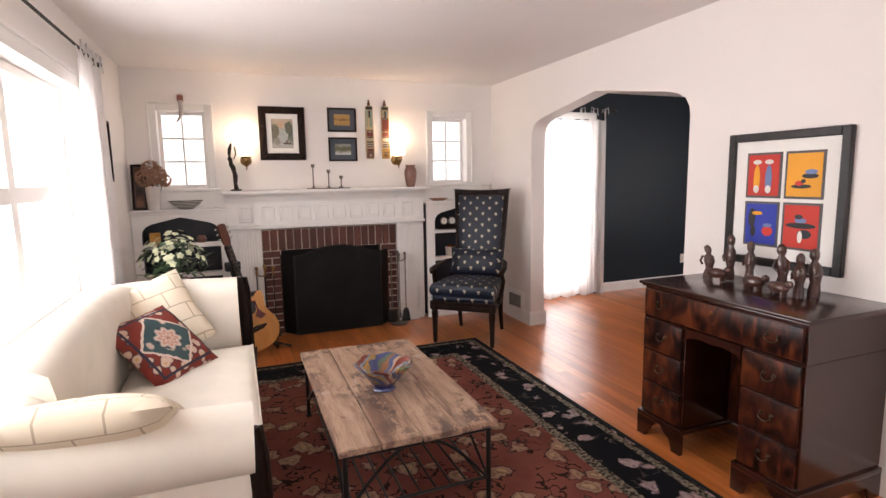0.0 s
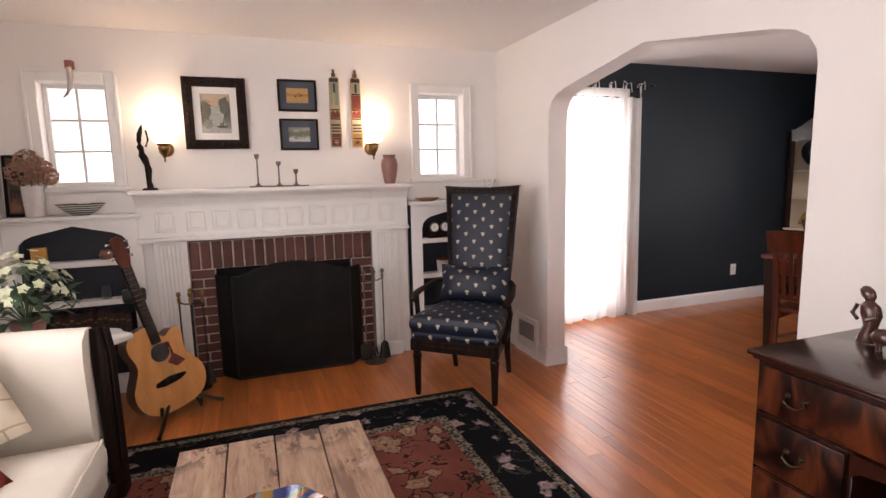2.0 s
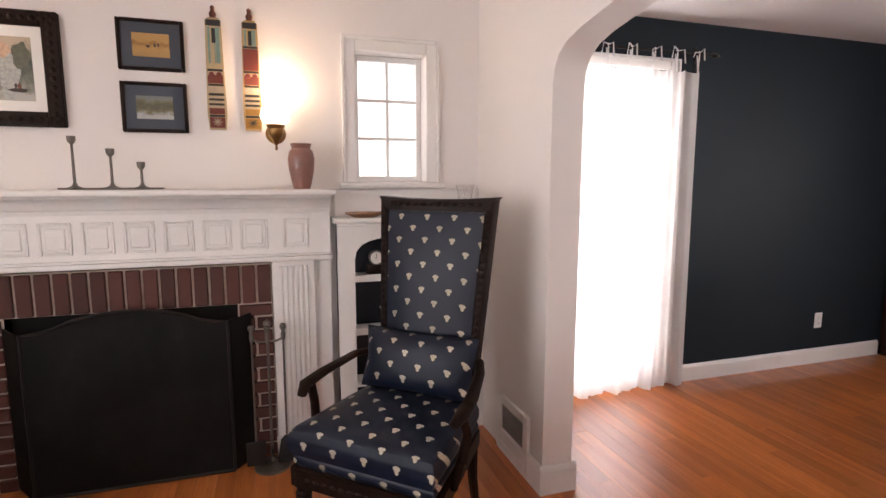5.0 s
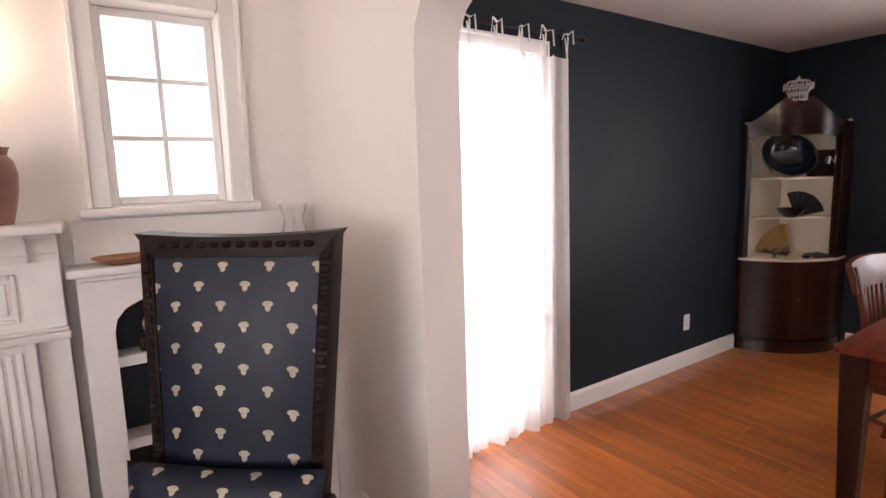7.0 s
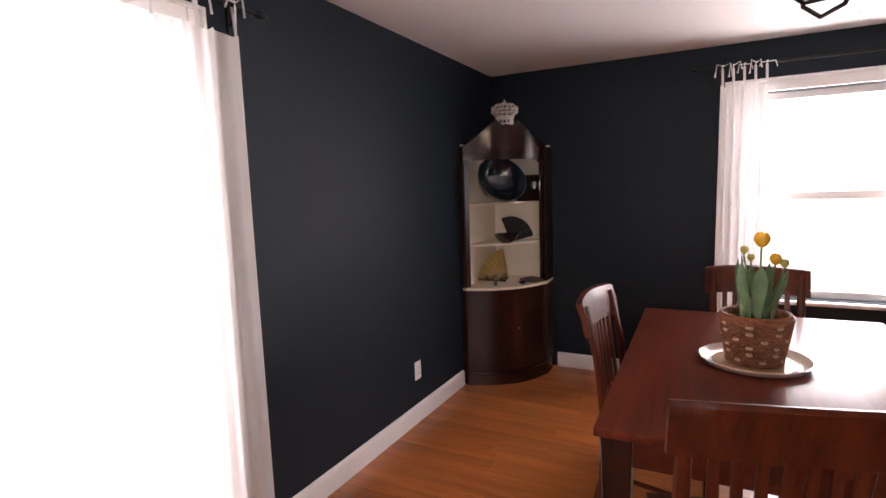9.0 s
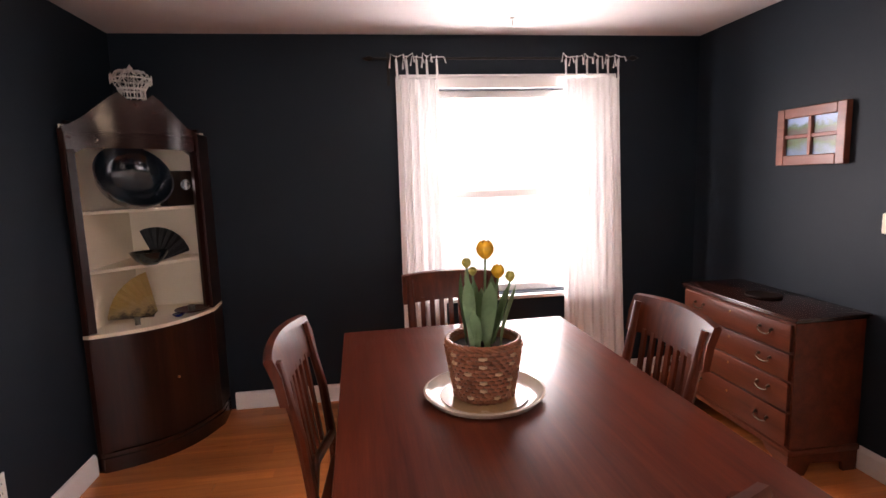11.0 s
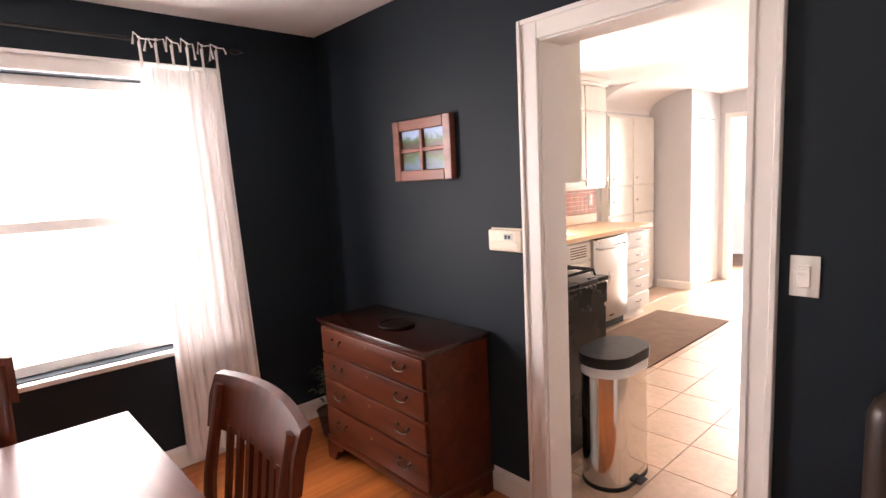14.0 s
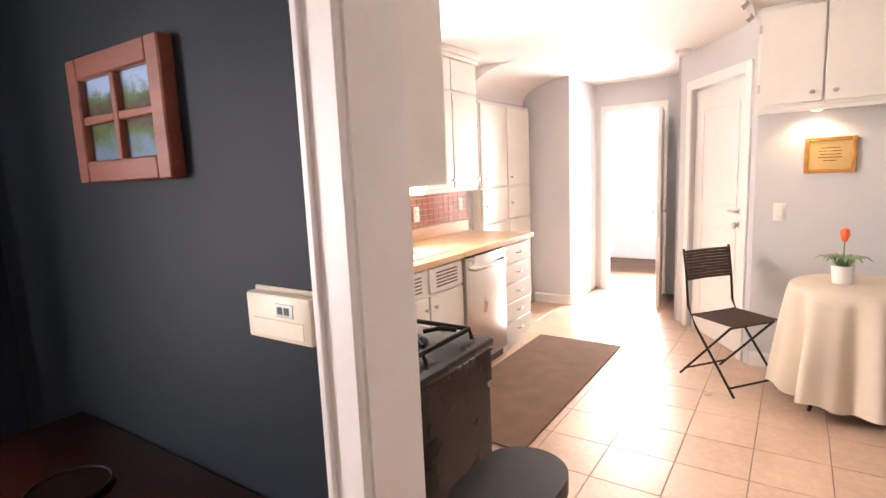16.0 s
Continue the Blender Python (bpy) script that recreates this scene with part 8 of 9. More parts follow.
# ---------------------------------------------------------------- kneehole desk
def desk():
    t = thing("kneehole_desk", (XA - 0.29, 2.625, 0), -90, "dark mahogany kneehole desk with flame-grained drawers", "desk")
    # local front is -y (towards the room), x along the wall
    hw, d, top = 0.457, 0.28, 0.855
    part("top", boxes(((-hw, -d, top - 0.016), (hw, d, top)), ((-hw + 0.012, -d + 0.012, top - 0.028), (hw - 0.012, d - 0.004, top - 0.016)), bev=0.005, seg=2), MAHOGANY, t)
    part("top_case", boxes(((-hw + 0.022, -d + 0.03, top - 0.19), (hw - 0.022, d - 0.008, top - 0.028)), bev=0.002), MAHOGANY, t)
    dr = part("drawer", boxes(((-hw + 0.035, -d + 0.014, top - 0.178), (hw - 0.035, -d + 0.032, top - 0.04)), bev=0.004, seg=2), FLAME_WOOD, t)
    for x in (-0.3, 0.3):
        bail_handle(dr, x, -d + 0.014, top - 0.10, 0.05)
    bm = bmesh.new()
    lathe(bm, [(0.0, 0.0), (0.008, 0.0), (0.007, 0.002), (0, 0.0025)], seg=10)
    bmesh.ops.rotate(bm, verts=bm.verts, matrix=Euler((math.pi / 2, 0, 0)).to_matrix())
    bmesh.ops.translate(bm, verts=bm.verts, vec=(0, -d + 0.014, top - 0.075))
    part("keyhole", bm, BRASS, dr)
    for s in (-1, 1):
        a, b = s * 0.155, s * (hw - 0.022)
        part("pedestal", boxes(((a, -d + 0.03, 0.13), (b, d - 0.008, top - 0.19)), bev=0.002), MAHOGANY, t)
        zs = [0.14, 0.315, 0.49, 0.662]
        for lo, hi in zip(zs, zs[1:]):
            q = part("drawer", boxes(((a + s * 0.012, -d + 0.014, lo + 0.006), (b - s * 0.012, -d + 0.032, hi - 0.006)), bev=0.004, seg=2), FLAME_WOOD, t)
            bail_handle(q, (a + b) / 2, -d + 0.014, (lo + hi) / 2 + 0.012, 0.046)
        part("base_moulding", boxes(((a - s * 0.01, -d + 0.01, 0.105), (b + s * 0.014, d - 0.006, 0.135)), bev=0.006, seg=2), MAHOGANY, t)
        for u, v in ((a - s * 0.008, 1), (b + s * 0.012, -1)):
            bm = bmesh.new()
            w = s * v
            prism(bm, [(u, 0), (u, 0.105), (u + w * 0.13, 0.105), (u + w * 0.115, 0.08), (u + w * 0.075, 0.06), (u + w * 0.06, 0.02), (u + w * 0.055, 0.0)], -d + 0.012, -d + 0.034, "xz")
            part("bracket_foot", bm, MAHOGANY, t)
        bm = bmesh.new()
        prism(bm, [(-d + 0.035, 0), (-d + 0.035, 0.105), (d - 0.01, 0.105), (d - 0.01, 0), (d - 0.08, 0), (d - 0.1, 0.06), (-d + 0.14, 0.06), (-d + 0.1, 0.0)], b + s * 0.0, b + s * 0.012, "yz")
        part("bracket_foot", bm, MAHOGANY, t)
    part("kneehole_back", boxes(((-0.153, 0.06, 0.13), (0.153, 0.075, top - 0.19)), bev=0.002), FLAME_WOOD, t, "recessed kneehole cupboard door")
    bm = bmesh.new()
    prism(bm, [(-0.155, 0.664), (0.155, 0.664), (0.155, 0.6), (0.13, 0.62), (0.06, 0.63), (0, 0.625), (-0.06, 0.63), (-0.13, 0.62), (-0.155, 0.6)], -d + 0.02, -d + 0.034, "xz")
    part("apron", bm, MAHOGANY, t)


desk()

# carved wooden figures on the desk: plain standing shapes
CARVED = timber("carved_dark_wood", (0.02, 0.007, 0.005), (0.075, 0.026, 0.017), 2, 0.3, 0.4)
rnd = random.Random(9)
for k, (y, x, h, lean) in enumerate(((2.98, 3.44, 0.175, 0.012), (2.872, 3.478, 0.24, 0), (2.775, 3.50, 0.215, 0), (2.597, 3.486, 0.22, 0.006), (2.45, 3.40, 0.20, 0.0), (2.425, 3.46, 0.22, 0.006))):
    bm = bmesh.new()
    lathe(bm, [(0.0, 0.0), (0.026, 0.0), (0.027, 0.02), (0.020, 0.06 * h / 0.2), (0.030, 0.1 * h / 0.2), (0.026, 0.13 * h / 0.2), (0.013, 0.148 * h / 0.2), (0.021, 0.165 * h / 0.2), (0.020, 0.185 * h / 0.2), (0.009, 0.198 * h / 0.2), (0.0, h)], seg=14, squash=0.8)
    for v in bm.verts:
        v.co.x += lean * math.sin(v.co.z * 22) + 0.003 * noise.noise(v.co * 40 + Vector((k, 0, 0)))
    tube(bm, [(-0.025, -0.008, h * 0.66), (-0.034, -0.016, h * 0.5), (-0.012, -0.026, h * 0.42)], 0.0065, 6)
    tube(bm, [(0.025, -0.008, h * 0.66), (0.034, -0.016, h * 0.5), (0.012, -0.026, h * 0.42)], 0.0065, 6)
    single("carved_figure", bm, CARVED, "dark carved wooden statuette standing on the desk", "statue", group="carvings on the desk", loc=(x, y, 0.856), rz=rnd.uniform(-120, -60), smooth=50)
for y, x, rz in ((2.885, 3.40, -75), (2.505, 3.345, -100), (2.65, 3.37, -80)):
    bm = bmesh.new()
    lathe(bm, [(0.0, -0.055), (0.022, -0.04), (0.028, 0.0), (0.022, 0.04), (0.0, 0.055)], seg=12, squash=0.9)
    bmesh.ops.rotate(bm, verts=bm.verts, matrix=Euler((0, math.pi / 2, 0)).to_matrix())
    bmesh.ops.translate(bm, verts=bm.verts, vec=(0, 0, 0.04))
    bmesh.ops.create_uvsphere(bm, u_segments=10, v_segments=8, radius=0.018, matrix=Matrix.Translation((0.055, 0, 0.062)))
    for sx in (-0.03, 0.03):
        for sy in (-0.012, 0.012):
            rod(bm, (sx, sy, 0.0), (sx, sy, 0.035), 0.006, seg=6)
    single("carved_animal", bm, CARVED, "small dark carved wooden animal on the desk", "statue", group="carvings on the desk", loc=(x, y, 0.856), rz=rz, smooth=50)

# four-panel print over the desk
p = framed("picture", 0.62, 0.685, 0.042, 0.03, surface("black_carved_frame", (0.014, 0.013, 0.013), 0.45, var=0.5, scale=30, fine=80, relief=0.6), "four bright printed panels on white in a black frame", 0, PAPER)
p.location, p.rotation_euler = (XA - 0.001, 2.715, 1.275), (0, 0, radians(-90))
mounts = surface("grey_mount_line", (0.10, 0.09, 0.09), 0.6, var=0.1)
INK = {k: surface("print_" + k, c, 0.5, var=0.08) for k, c in dict(red=(0.56, 0.03, 0.015), yellow=(0.78, 0.34, 0.01), blue=(0.02, 0.04, 0.36), dark=(0.015, 0.015, 0.02), pale=(0.7, 0.66, 0.6), steel=(0.16, 0.22, 0.42)).items()}
for cx, cz, base, shapes in (
        (-0.105, 0.125, "red", [("yellow", -0.035, -0.02, 0.018, 0.075), ("steel", 0.03, -0.02, 0.018, 0.075), ("pale", -0.035, 0.068, 0.024, 0.012), ("pale", 0.03, 0.068, 0.024, 0.012), ("pale", -0.035, -0.07, 0.016, 0.02), ("pale", 0.03, -0.07, 0.016, 0.02)]),
        (0.105, 0.125, "yellow", [("dark", 0.03, -0.005, 0.04, 0.012), ("dark", -0.01, -0.055, 0.05, 0.01), ("steel", 0.035, 0.015, 0.03, 0.012), ("red", -0.02, -0.04, 0.02, 0.012), ("dark", 0.0, -0.03, 0.012, 0.01)]),
        (-0.105, -0.125, "blue", [("dark", -0.05, 0.03, 0.02, 0.05), ("yellow", -0.02, 0.055, 0.03, 0.01), ("red", 0.04, -0.035, 0.03, 0.025), ("dark", -0.04, -0.04, 0.015, 0.03), ("steel", 0.04, -0.005, 0.025, 0.01)]),
        (0.105, -0.125, "red", [("dark", 0.0, 0.005, 0.075, 0.014), ("dark", 0.02, -0.035, 0.035, 0.022), ("pale", 0.0, -0.05, 0.012, 0.03), ("steel", 0.0, 0.03, 0.03, 0.012), ("dark", -0.01, 0.048, 0.02, 0.012)])):
    part("panel_edge", boxes(((cx - 0.096, -0.0165, cz - 0.116), (cx + 0.096, -0.0135, cz + 0.116)), bev=0), mounts, p)
    pp = part("panel", boxes(((cx - 0.084, -0.019, cz - 0.104), (cx + 0.084, -0.0166, cz + 0.104)), bev=0), INK[base], p, base + " printed panel")
    for k, (c, sx, sz, rx, rz_) in enumerate(shapes):
        bm = bmesh.new()
        lathe(bm, [(0.0, 0.0), (1.0, 0.0), (1.0, 0.0008), (0.0, 0.0008)], seg=14)
        for v in bm.verts:
            v.co = Vector((cx + sx + v.co.x * rx, -0.0193 - 0.0003 * k - v.co.z, cz + sz + v.co.y * rz_))
        part("printed_shape", bm, INK[c], pp)

# floor vent in the arch wall
t = thing("wall_vent", (XA - 0.001, 5.43, 0), -90, "white louvred heating vent in the wall by the floor", "vent")
bm = bmesh.new()
ring_frame(bm, -0.17, 0.17, 0.01, 0.30, 0.045, -0.02, 0.0, 0.004)
part("frame", bm, TRIM, t)
part("backing", boxes(((-0.124, -0.006, 0.056), (0.124, -0.001, 0.254)), bev=0), surface("vent_grey", (0.16, 0.15, 0.14), 0.6), t, "grey vent mesh")
for k in range(12):
    part("slat", boxes(((-0.124, -0.012, 0.062 + 0.016 * k), (0.124, -0.007, 0.068 + 0.016 * k)), bev=0), surface("vent_slat", (0.36, 0.34, 0.32), 0.5) if k == 0 else bpy.data.materials["vent_slat"], t)

# west window curtain
r = curtain_rod("curtain_rod", 1.8, 4.9, 2.17, -0.06, "dark curtain rod over the wide window", (2.0, 3.3, 4.82))
r.location, r.rotation_euler = (XW, 0, 0), (0, 0, radians(90))
c = tied_curtain("curtain", 4.36, 4.84, 0.04, 2.12, -0.075, 6, 5, 2.17, 12, "sheer white curtain drawn to the side of the wide window", GAUZE, 0.2, 0.04)
c.location, c.rotation_euler = (XW, 0, 0), (0, 0, radians(90))

# side table with flowers behind the sofa
t = thing("side_table", (0.80, 4.86, 0), 0, "small round marble-topped side table with a carved pedestal", "table")
part("top", turned([(0.0, 0.62), (0.18, 0.62), (0.19, 0.63), (0.19, 0.648), (0.18, 0.655), (0.0, 0.655)], seg=36), surface("pale_marble", (0.72, 0.70, 0.66), 0.25, var=0.08, scale=9), t, "white marble top")
for v in t.children[0].data.vertices:
    v.co.x *= 1.45 + 0.1 * math.cos(8 * math.atan2(v.co.y, v.co.x))
part("pedestal", turned([(0.0, 0.1), (0.05, 0.1), (0.03, 0.2), (0.055, 0.35), (0.03, 0.5), (0.1, 0.6), (0.15, 0.619), (0.0, 0.619)], seg=20), CHAIR_WOOD, t, smooth=50)
for k in range(3):
    a = 2 * math.pi * k / 3 + 0.4
    bm = bmesh.new()
    tube(bm, [(0.03 * math.cos(a), 0.03 * math.sin(a), 0.16), (0.12 * math.cos(a), 0.12 * math.sin(a), 0.12), (0.18 * math.cos(a), 0.18 * math.sin(a), 0.02), (0.21 * math.cos(a), 0.21 * math.sin(a), 0.014)], [0.02, 0.022, 0.016, 0.014], 8)
    part("leg", bm, CHAIR_WOOD, t, smooth=50)
t = thing("flower_arrangement", (0.66, 4.90, 0.656), 0, "leafy arrangement of greenish-white flowers in a brown pot", "plant")
part("pot", turned([(0.0, 0.0), (0.05, 0.0), (0.075, 0.09), (0.078, 0.1), (0.07, 0.095), (0.0, 0.085)], seg=20), TERRACOTTA, t, smooth=50)
rnd = random.Random(21)
leaves, stems = bmesh.new(), bmesh.new()
for k in range(110):
    a = rnd.uniform(0, 6.28)
    el = rnd.uniform(-0.15, 1.3)
    r = rnd.uniform(0.08, 0.21)
    p = Vector((r * math.cos(a) * math.cos(el), r * math.sin(a) * math.cos(el) * 0.8, 0.14 + 1.15 * r * math.sin(el)))
    dv2 = Vector((math.cos(a) * 0.05, math.sin(a) * 0.05, rnd.uniform(-0.03, 0.04)))
    strip(leaves, rnd.uniform(0.014, 0.026), [p, p + dv2 * 0.5 + Vector((0, 0, 0.008)), p + dv2, p + dv2 * 1.5 - Vector((0, 0, 0.015))])
    if k % 4 == 0:
        tube(stems, [(0, 0, 0.08), tuple(p * 0.5 + Vector((0, 0, 0.06))), tuple(p)], 0.0025, 5)
part("leaves", leaves, LEAF_DULL, t, smooth=60)
part("stems", stems, LEAF_DULL, t)
for k in range(70):
    a, el, r = rnd.uniform(0, 6.28), rnd.uniform(0.1, 1.4), rnd.uniform(0.16, 0.24)
    p = Vector((r * math.cos(a) * math.cos(el), r * math.sin(a) * math.cos(el) * 0.8, 0.15 + 1.2 * r * math.sin(el)))
    dvec = Vector((math.cos(a) * math.cos(el), math.sin(a) * math.cos(el), math.sin(el) * 0.7 + 0.1)).normalized()
    s1 = dvec.orthogonal().normalized()
    s2 = dvec.cross(s1)
    bm = bmesh.new()
    for q in range(5):
        an = 2 * math.pi * q / 5
        dr = math.cos(an) * s1 + math.sin(an) * s2
        sd = dvec.cross(dr)
        w = rnd.uniform(0.010, 0.014)
        pts = [p, p + dr * 0.012 - sd * w + dvec * 0.006, p + dr * 0.027 + dvec * 0.004, p + dr * 0.012 + sd * w + dvec * 0.006]
        bm.faces.new([bm.verts.new(x_) for x_ in pts])
    part("flower", bm, PETAL_CREAM, t, smooth=0)


# ---------------------------------------------------------------- kitchen
def knob(parent, x, y, z, axis="x", s=-1, mat=None):
    bm = bmesh.new()
    lathe(bm, [(0.0, 0.0), (0.006, 0.0), (0.005, 0.012), (0.013, 0.018), (0.011, 0.026), (0.0, 0.028)], seg=12)
    bmesh.ops.rotate(bm, verts=bm.verts, matrix=(Euler((0, s * math.pi / 2, 0)) if axis == "x" else Euler((-s * math.pi / 2, 0, 0))).to_matrix())
    bmesh.ops.translate(bm, verts=bm.verts, vec=(x, y, z))
    part("knob", bm, mat or STEEL, parent, smooth=50)


def panel_door(parent, name, a, b, mat, out):
    """A flat cabinet door with a raised field; a and b span it, out is the axis it looks along."""
    bm = boxes((a, b), bev=0.003)
    return part(name, bm, mat, parent)


CX = 7.317
# base units along the east wall, each a thing
def base_unit(name, y0, y1, label, kind):
    t = thing(name, (0, 0, 0), 0, label, "cabinet")
    part("body", boxes(((CX + 0.025, y0, 0.09), (KE - 0.002, y1, 0.885)), bev=0), CAB_WHITE, t)
    part("kick", boxes(((CX + 0.07, y0, 0.0), (KE - 0.002, y1, 0.09)), bev=0), CAB_WHITE, t)
    if kind == "drawers":
        hs = [0.10, 0.255, 0.41, 0.565, 0.72, 0.875]
        for lo, hi in zip(hs, hs[1:]):
            d = part("drawer", boxes(((CX + 0.004, y0 + 0.012, lo + 0.006), (CX + 0.024, y1 - 0.012, hi - 0.006)), bev=0.004), CAB_WHITE, t)
            bm = bmesh.new()
            m = (y0 + y1) / 2
            tube(bm, [(CX + 0.004, m - 0.045, (lo + hi) / 2), (CX - 0.018, m - 0.03, (lo + hi) / 2), (CX - 0.02, m, (lo + hi) / 2), (CX - 0.018, m + 0.03, (lo + hi) / 2), (CX + 0.004, m + 0.045, (lo + hi) / 2)], 0.005, 6)
            part("handle", bm, STEEL, d, "steel bow handle", smooth=60)
    else:
        n = 2
        for i in range(n):
            a, b = y0 + (y1 - y0) * i / n, y0 + (y1 - y0) * (i + 1) / n
            d = part("door", boxes(((CX + 0.004, a + 0.01, 0.105), (CX + 0.024, b - 0.01, 0.70)), bev=0.004), CAB_WHITE, t)
            knob(d, CX + 0.004, b - 0.05 if i == 0 else a + 0.05, 0.63)
            v = part("vent_panel", boxes(((CX + 0.004, a + 0.01, 0.715), (CX + 0.024, b - 0.01, 0.87)), bev=0.004), CAB_WHITE, t)
            # dark strips on the panel paint in the shade of the vent slots
            for k in range(5):
                part("louvre", boxes(((CX + 0.001, a + 0.08, 0.745 + 0.022 * k), (CX + 0.0055, b - 0.08, 0.755 + 0.022 * k)), bev=0.001), surface("vent_shadow", (0.16, 0.13, 0.10), 0.7) if "vent_shadow" not in bpy.data.materials else bpy.data.materials["vent_shadow"], v)
    return t


base_unit("drawer_unit", -1.10, -0.62, "cream kitchen unit of five drawers", "drawers")
base_unit("sink_cabinet", -0.02, 0.78, "cream sink cabinet with louvred vents over its doors", "doors")
base_unit("kitchen_cabinet", 0.785, 1.44, "cream kitchen corner cabinet", "doors")
t = thing("dishwasher", (0, 0, 0), 0, "stainless steel built-in dishwasher", "dishwasher")
part("body", boxes(((CX + 0.03, -0.612, 0.02), (KE - 0.004, -0.028, 0.88)), bev=0), BLACK_PLASTIC, t)
part("door", boxes(((CX - 0.012, -0.61, 0.10), (CX + 0.028, -0.03, 0.872)), bev=0.006, seg=2), STEEL, t)
bm = bmesh.new()
tube(bm, [(CX - 0.012, -0.57, 0.80), (CX - 0.045, -0.54, 0.79), (CX - 0.05, -0.32, 0.785), (CX - 0.045, -0.10, 0.79), (CX - 0.012, -0.07, 0.80)], 0.012, 8)
part("handle", bm, STEEL, t, smooth=60)
part("badge", boxes(((CX - 0.0135, -0.36, 0.14), (CX - 0.0115, -0.28, 0.155)), bev=0), BLACK_PLASTIC, t)
# worktop with a cut-out for the sink
t = thing("worktop", (0, 0, 0), 0, "pale maple-coloured worktop with a raised back edge", "worktop")
part("slab", boxes(((CX - 0.02, -1.12, 0.887), (KE - 0.001, 0.0, 0.927)), ((CX - 0.02, 0.0, 0.887), (CX + 0.10, 0.62, 0.927)), ((CX + 0.5, 0.0, 0.887), (KE - 0.001, 0.62, 0.927)), ((CX - 0.02, 0.62, 0.887), (KE - 0.001, DK - 0.002, 0.927)), bev=0.004), BUTCHER, t)
part("back_edge", boxes(((KE - 0.022, -1.12, 0.928), (KE - 0.001, DK - 0.002, 1.03)), bev=0.003), BUTCHER, t)
t = thing("sink", (0, 0, 0), 0, "inset stainless steel kitchen sink", "sink")
part("basin", boxes(((CX + 0.101, 0.001, 0.74), (CX + 0.499, 0.619, 0.75)), ((CX + 0.101, 0.001, 0.75), (CX + 0.109, 0.619, 0.928)), ((CX + 0.491, 0.001, 0.75), (CX + 0.499, 0.619, 0.928)), ((CX + 0.109, 0.001, 0.75), (CX + 0.491, 0.009, 0.928)), ((CX + 0.109, 0.611, 0.75), (CX + 0.491, 0.619, 0.928)), bev=0), STEEL, t)
bm = bmesh.new()
for a, b2 in (((0.085, -0.012), (0.515, 0.003)), ((0.085, 0.617), (0.515, 0.632)), ((0.085, 0.003), (0.104, 0.617)), ((0.496, 0.003), (0.515, 0.617))):
    box(bm, (CX + a[0], a[1], 0.928), (CX + b2[0], b2[1], 0.932), 0.001)
part("rim", bm, STEEL, t)
bm = bmesh.new()
tube(bm, [(CX + 0.55, 0.31, 0.928), (CX + 0.55, 0.31, 1.1), (CX + 0.5, 0.31, 1.17), (CX + 0.42, 0.31, 1.16), (CX + 0.38, 0.31, 1.11)], 0.011, 8)
part("tap", bm, CHROME, t, smooth=60)
# upper cabinets
def upper(y0, y1, label, doors, x0=7.62, z0=1.305, z1=2.2, top=True):
    t = thing("wall_cabinet", (0, 0, 0), 0, label, "cabinet")
    part("body", boxes(((x0 + 0.022, y0, z0), (KE - 0.002, y1, HC - 0.002)), bev=0), CAB_WHITE, t)
    for i in range(doors):
        a, b = y0 + (y1 - y0) * i / doors, y0 + (y1 - y0) * (i + 1) / doors
        d = part("door", boxes(((x0, a + 0.008, z0 + 0.03), (x0 + 0.021, b - 0.008, 2.03)), bev=0.004), CAB_WHITE, t)
        knob(d, x0, a + 0.04, z0 + 0.09)
        for z in (z0 + 0.15, 1.93):
            part("hinge", boxes(((x0 - 0.003, b - 0.016, z), (x0 + 0.002, b - 0.006, z + 0.05)), bev=0.001), STEEL, d)
        part("top_door", boxes(((x0, a + 0.008, 2.05), (x0 + 0.021, b - 0.008, 2.27)), bev=0.004), CAB_WHITE, t)
    part("cornice", boxes(((x0 - 0.03, y0 - 0.02, 2.31), (x0 + 0.021, y1, HC - 0.003)), ((x0 - 0.012, y0 - 0.01, 2.28), (x0 + 0.021, y1, 2.309)), bev=0.006, seg=2), CAB_WHITE, t)


upper(-0.80, -0.06, "cream double wall cabinet with a cornice", 2)
upper(0.86, 1.45, "cream wall cabinet with a cornice", 1)
# end cupboard on the wall beyond the worktop
t = thing("tall_cupboard", (0, 0, 0), 0, "shallow cream tall cupboard by the pantry", "cupboard")
part("body", boxes(((7.87, -2.3, 0.0), (KE - 0.002, -1.24, 2.08)), bev=0), CAB_WHITE, t)
for z0, z1 in ((0.1, 0.95), (0.97, 1.28), (1.30, 2.05)):
    for a, b in ((-2.28, -1.78), (-1.76, -1.26)):
        d = part("door", boxes(((7.85, a, z0), (7.869, b, z1)), bev=0.004), CAB_WHITE, t)
        knob(d, 7.85, b - 0.05, (z0 + z1) / 2 if z1 < 1.5 else z0 + 0.08)

# cooker against the dining room wall, front to the south
t = thing("cooker", (0, 0, 0), 0, "black gas cooker with cast-iron pan grates", "cooker")
SX0, SX1, SY0, SY1 = 6.29, 7.05, 1.47, DK - 0.004
part("body", boxes(((SX0, SY0 + 0.04, 0.03), (SX1, SY1, 0.885)), bev=0.004), BLACK, t)
part("hob", boxes(((SX0 - 0.006, SY0, 0.886), (SX1 + 0.006, SY1, 0.915)), bev=0.008, seg=2), BLACK, t)
part("backguard", boxes(((SX0, SY1 - 0.06, 0.916), (SX1, SY1, 1.03)), bev=0.01, seg=2), BLACK, t)
part("oven_door", boxes(((SX0 + 0.01, SY0 + 0.005, 0.22), (SX1 - 0.01, SY0 + 0.039, 0.75)), bev=0.006), BLACK, t)
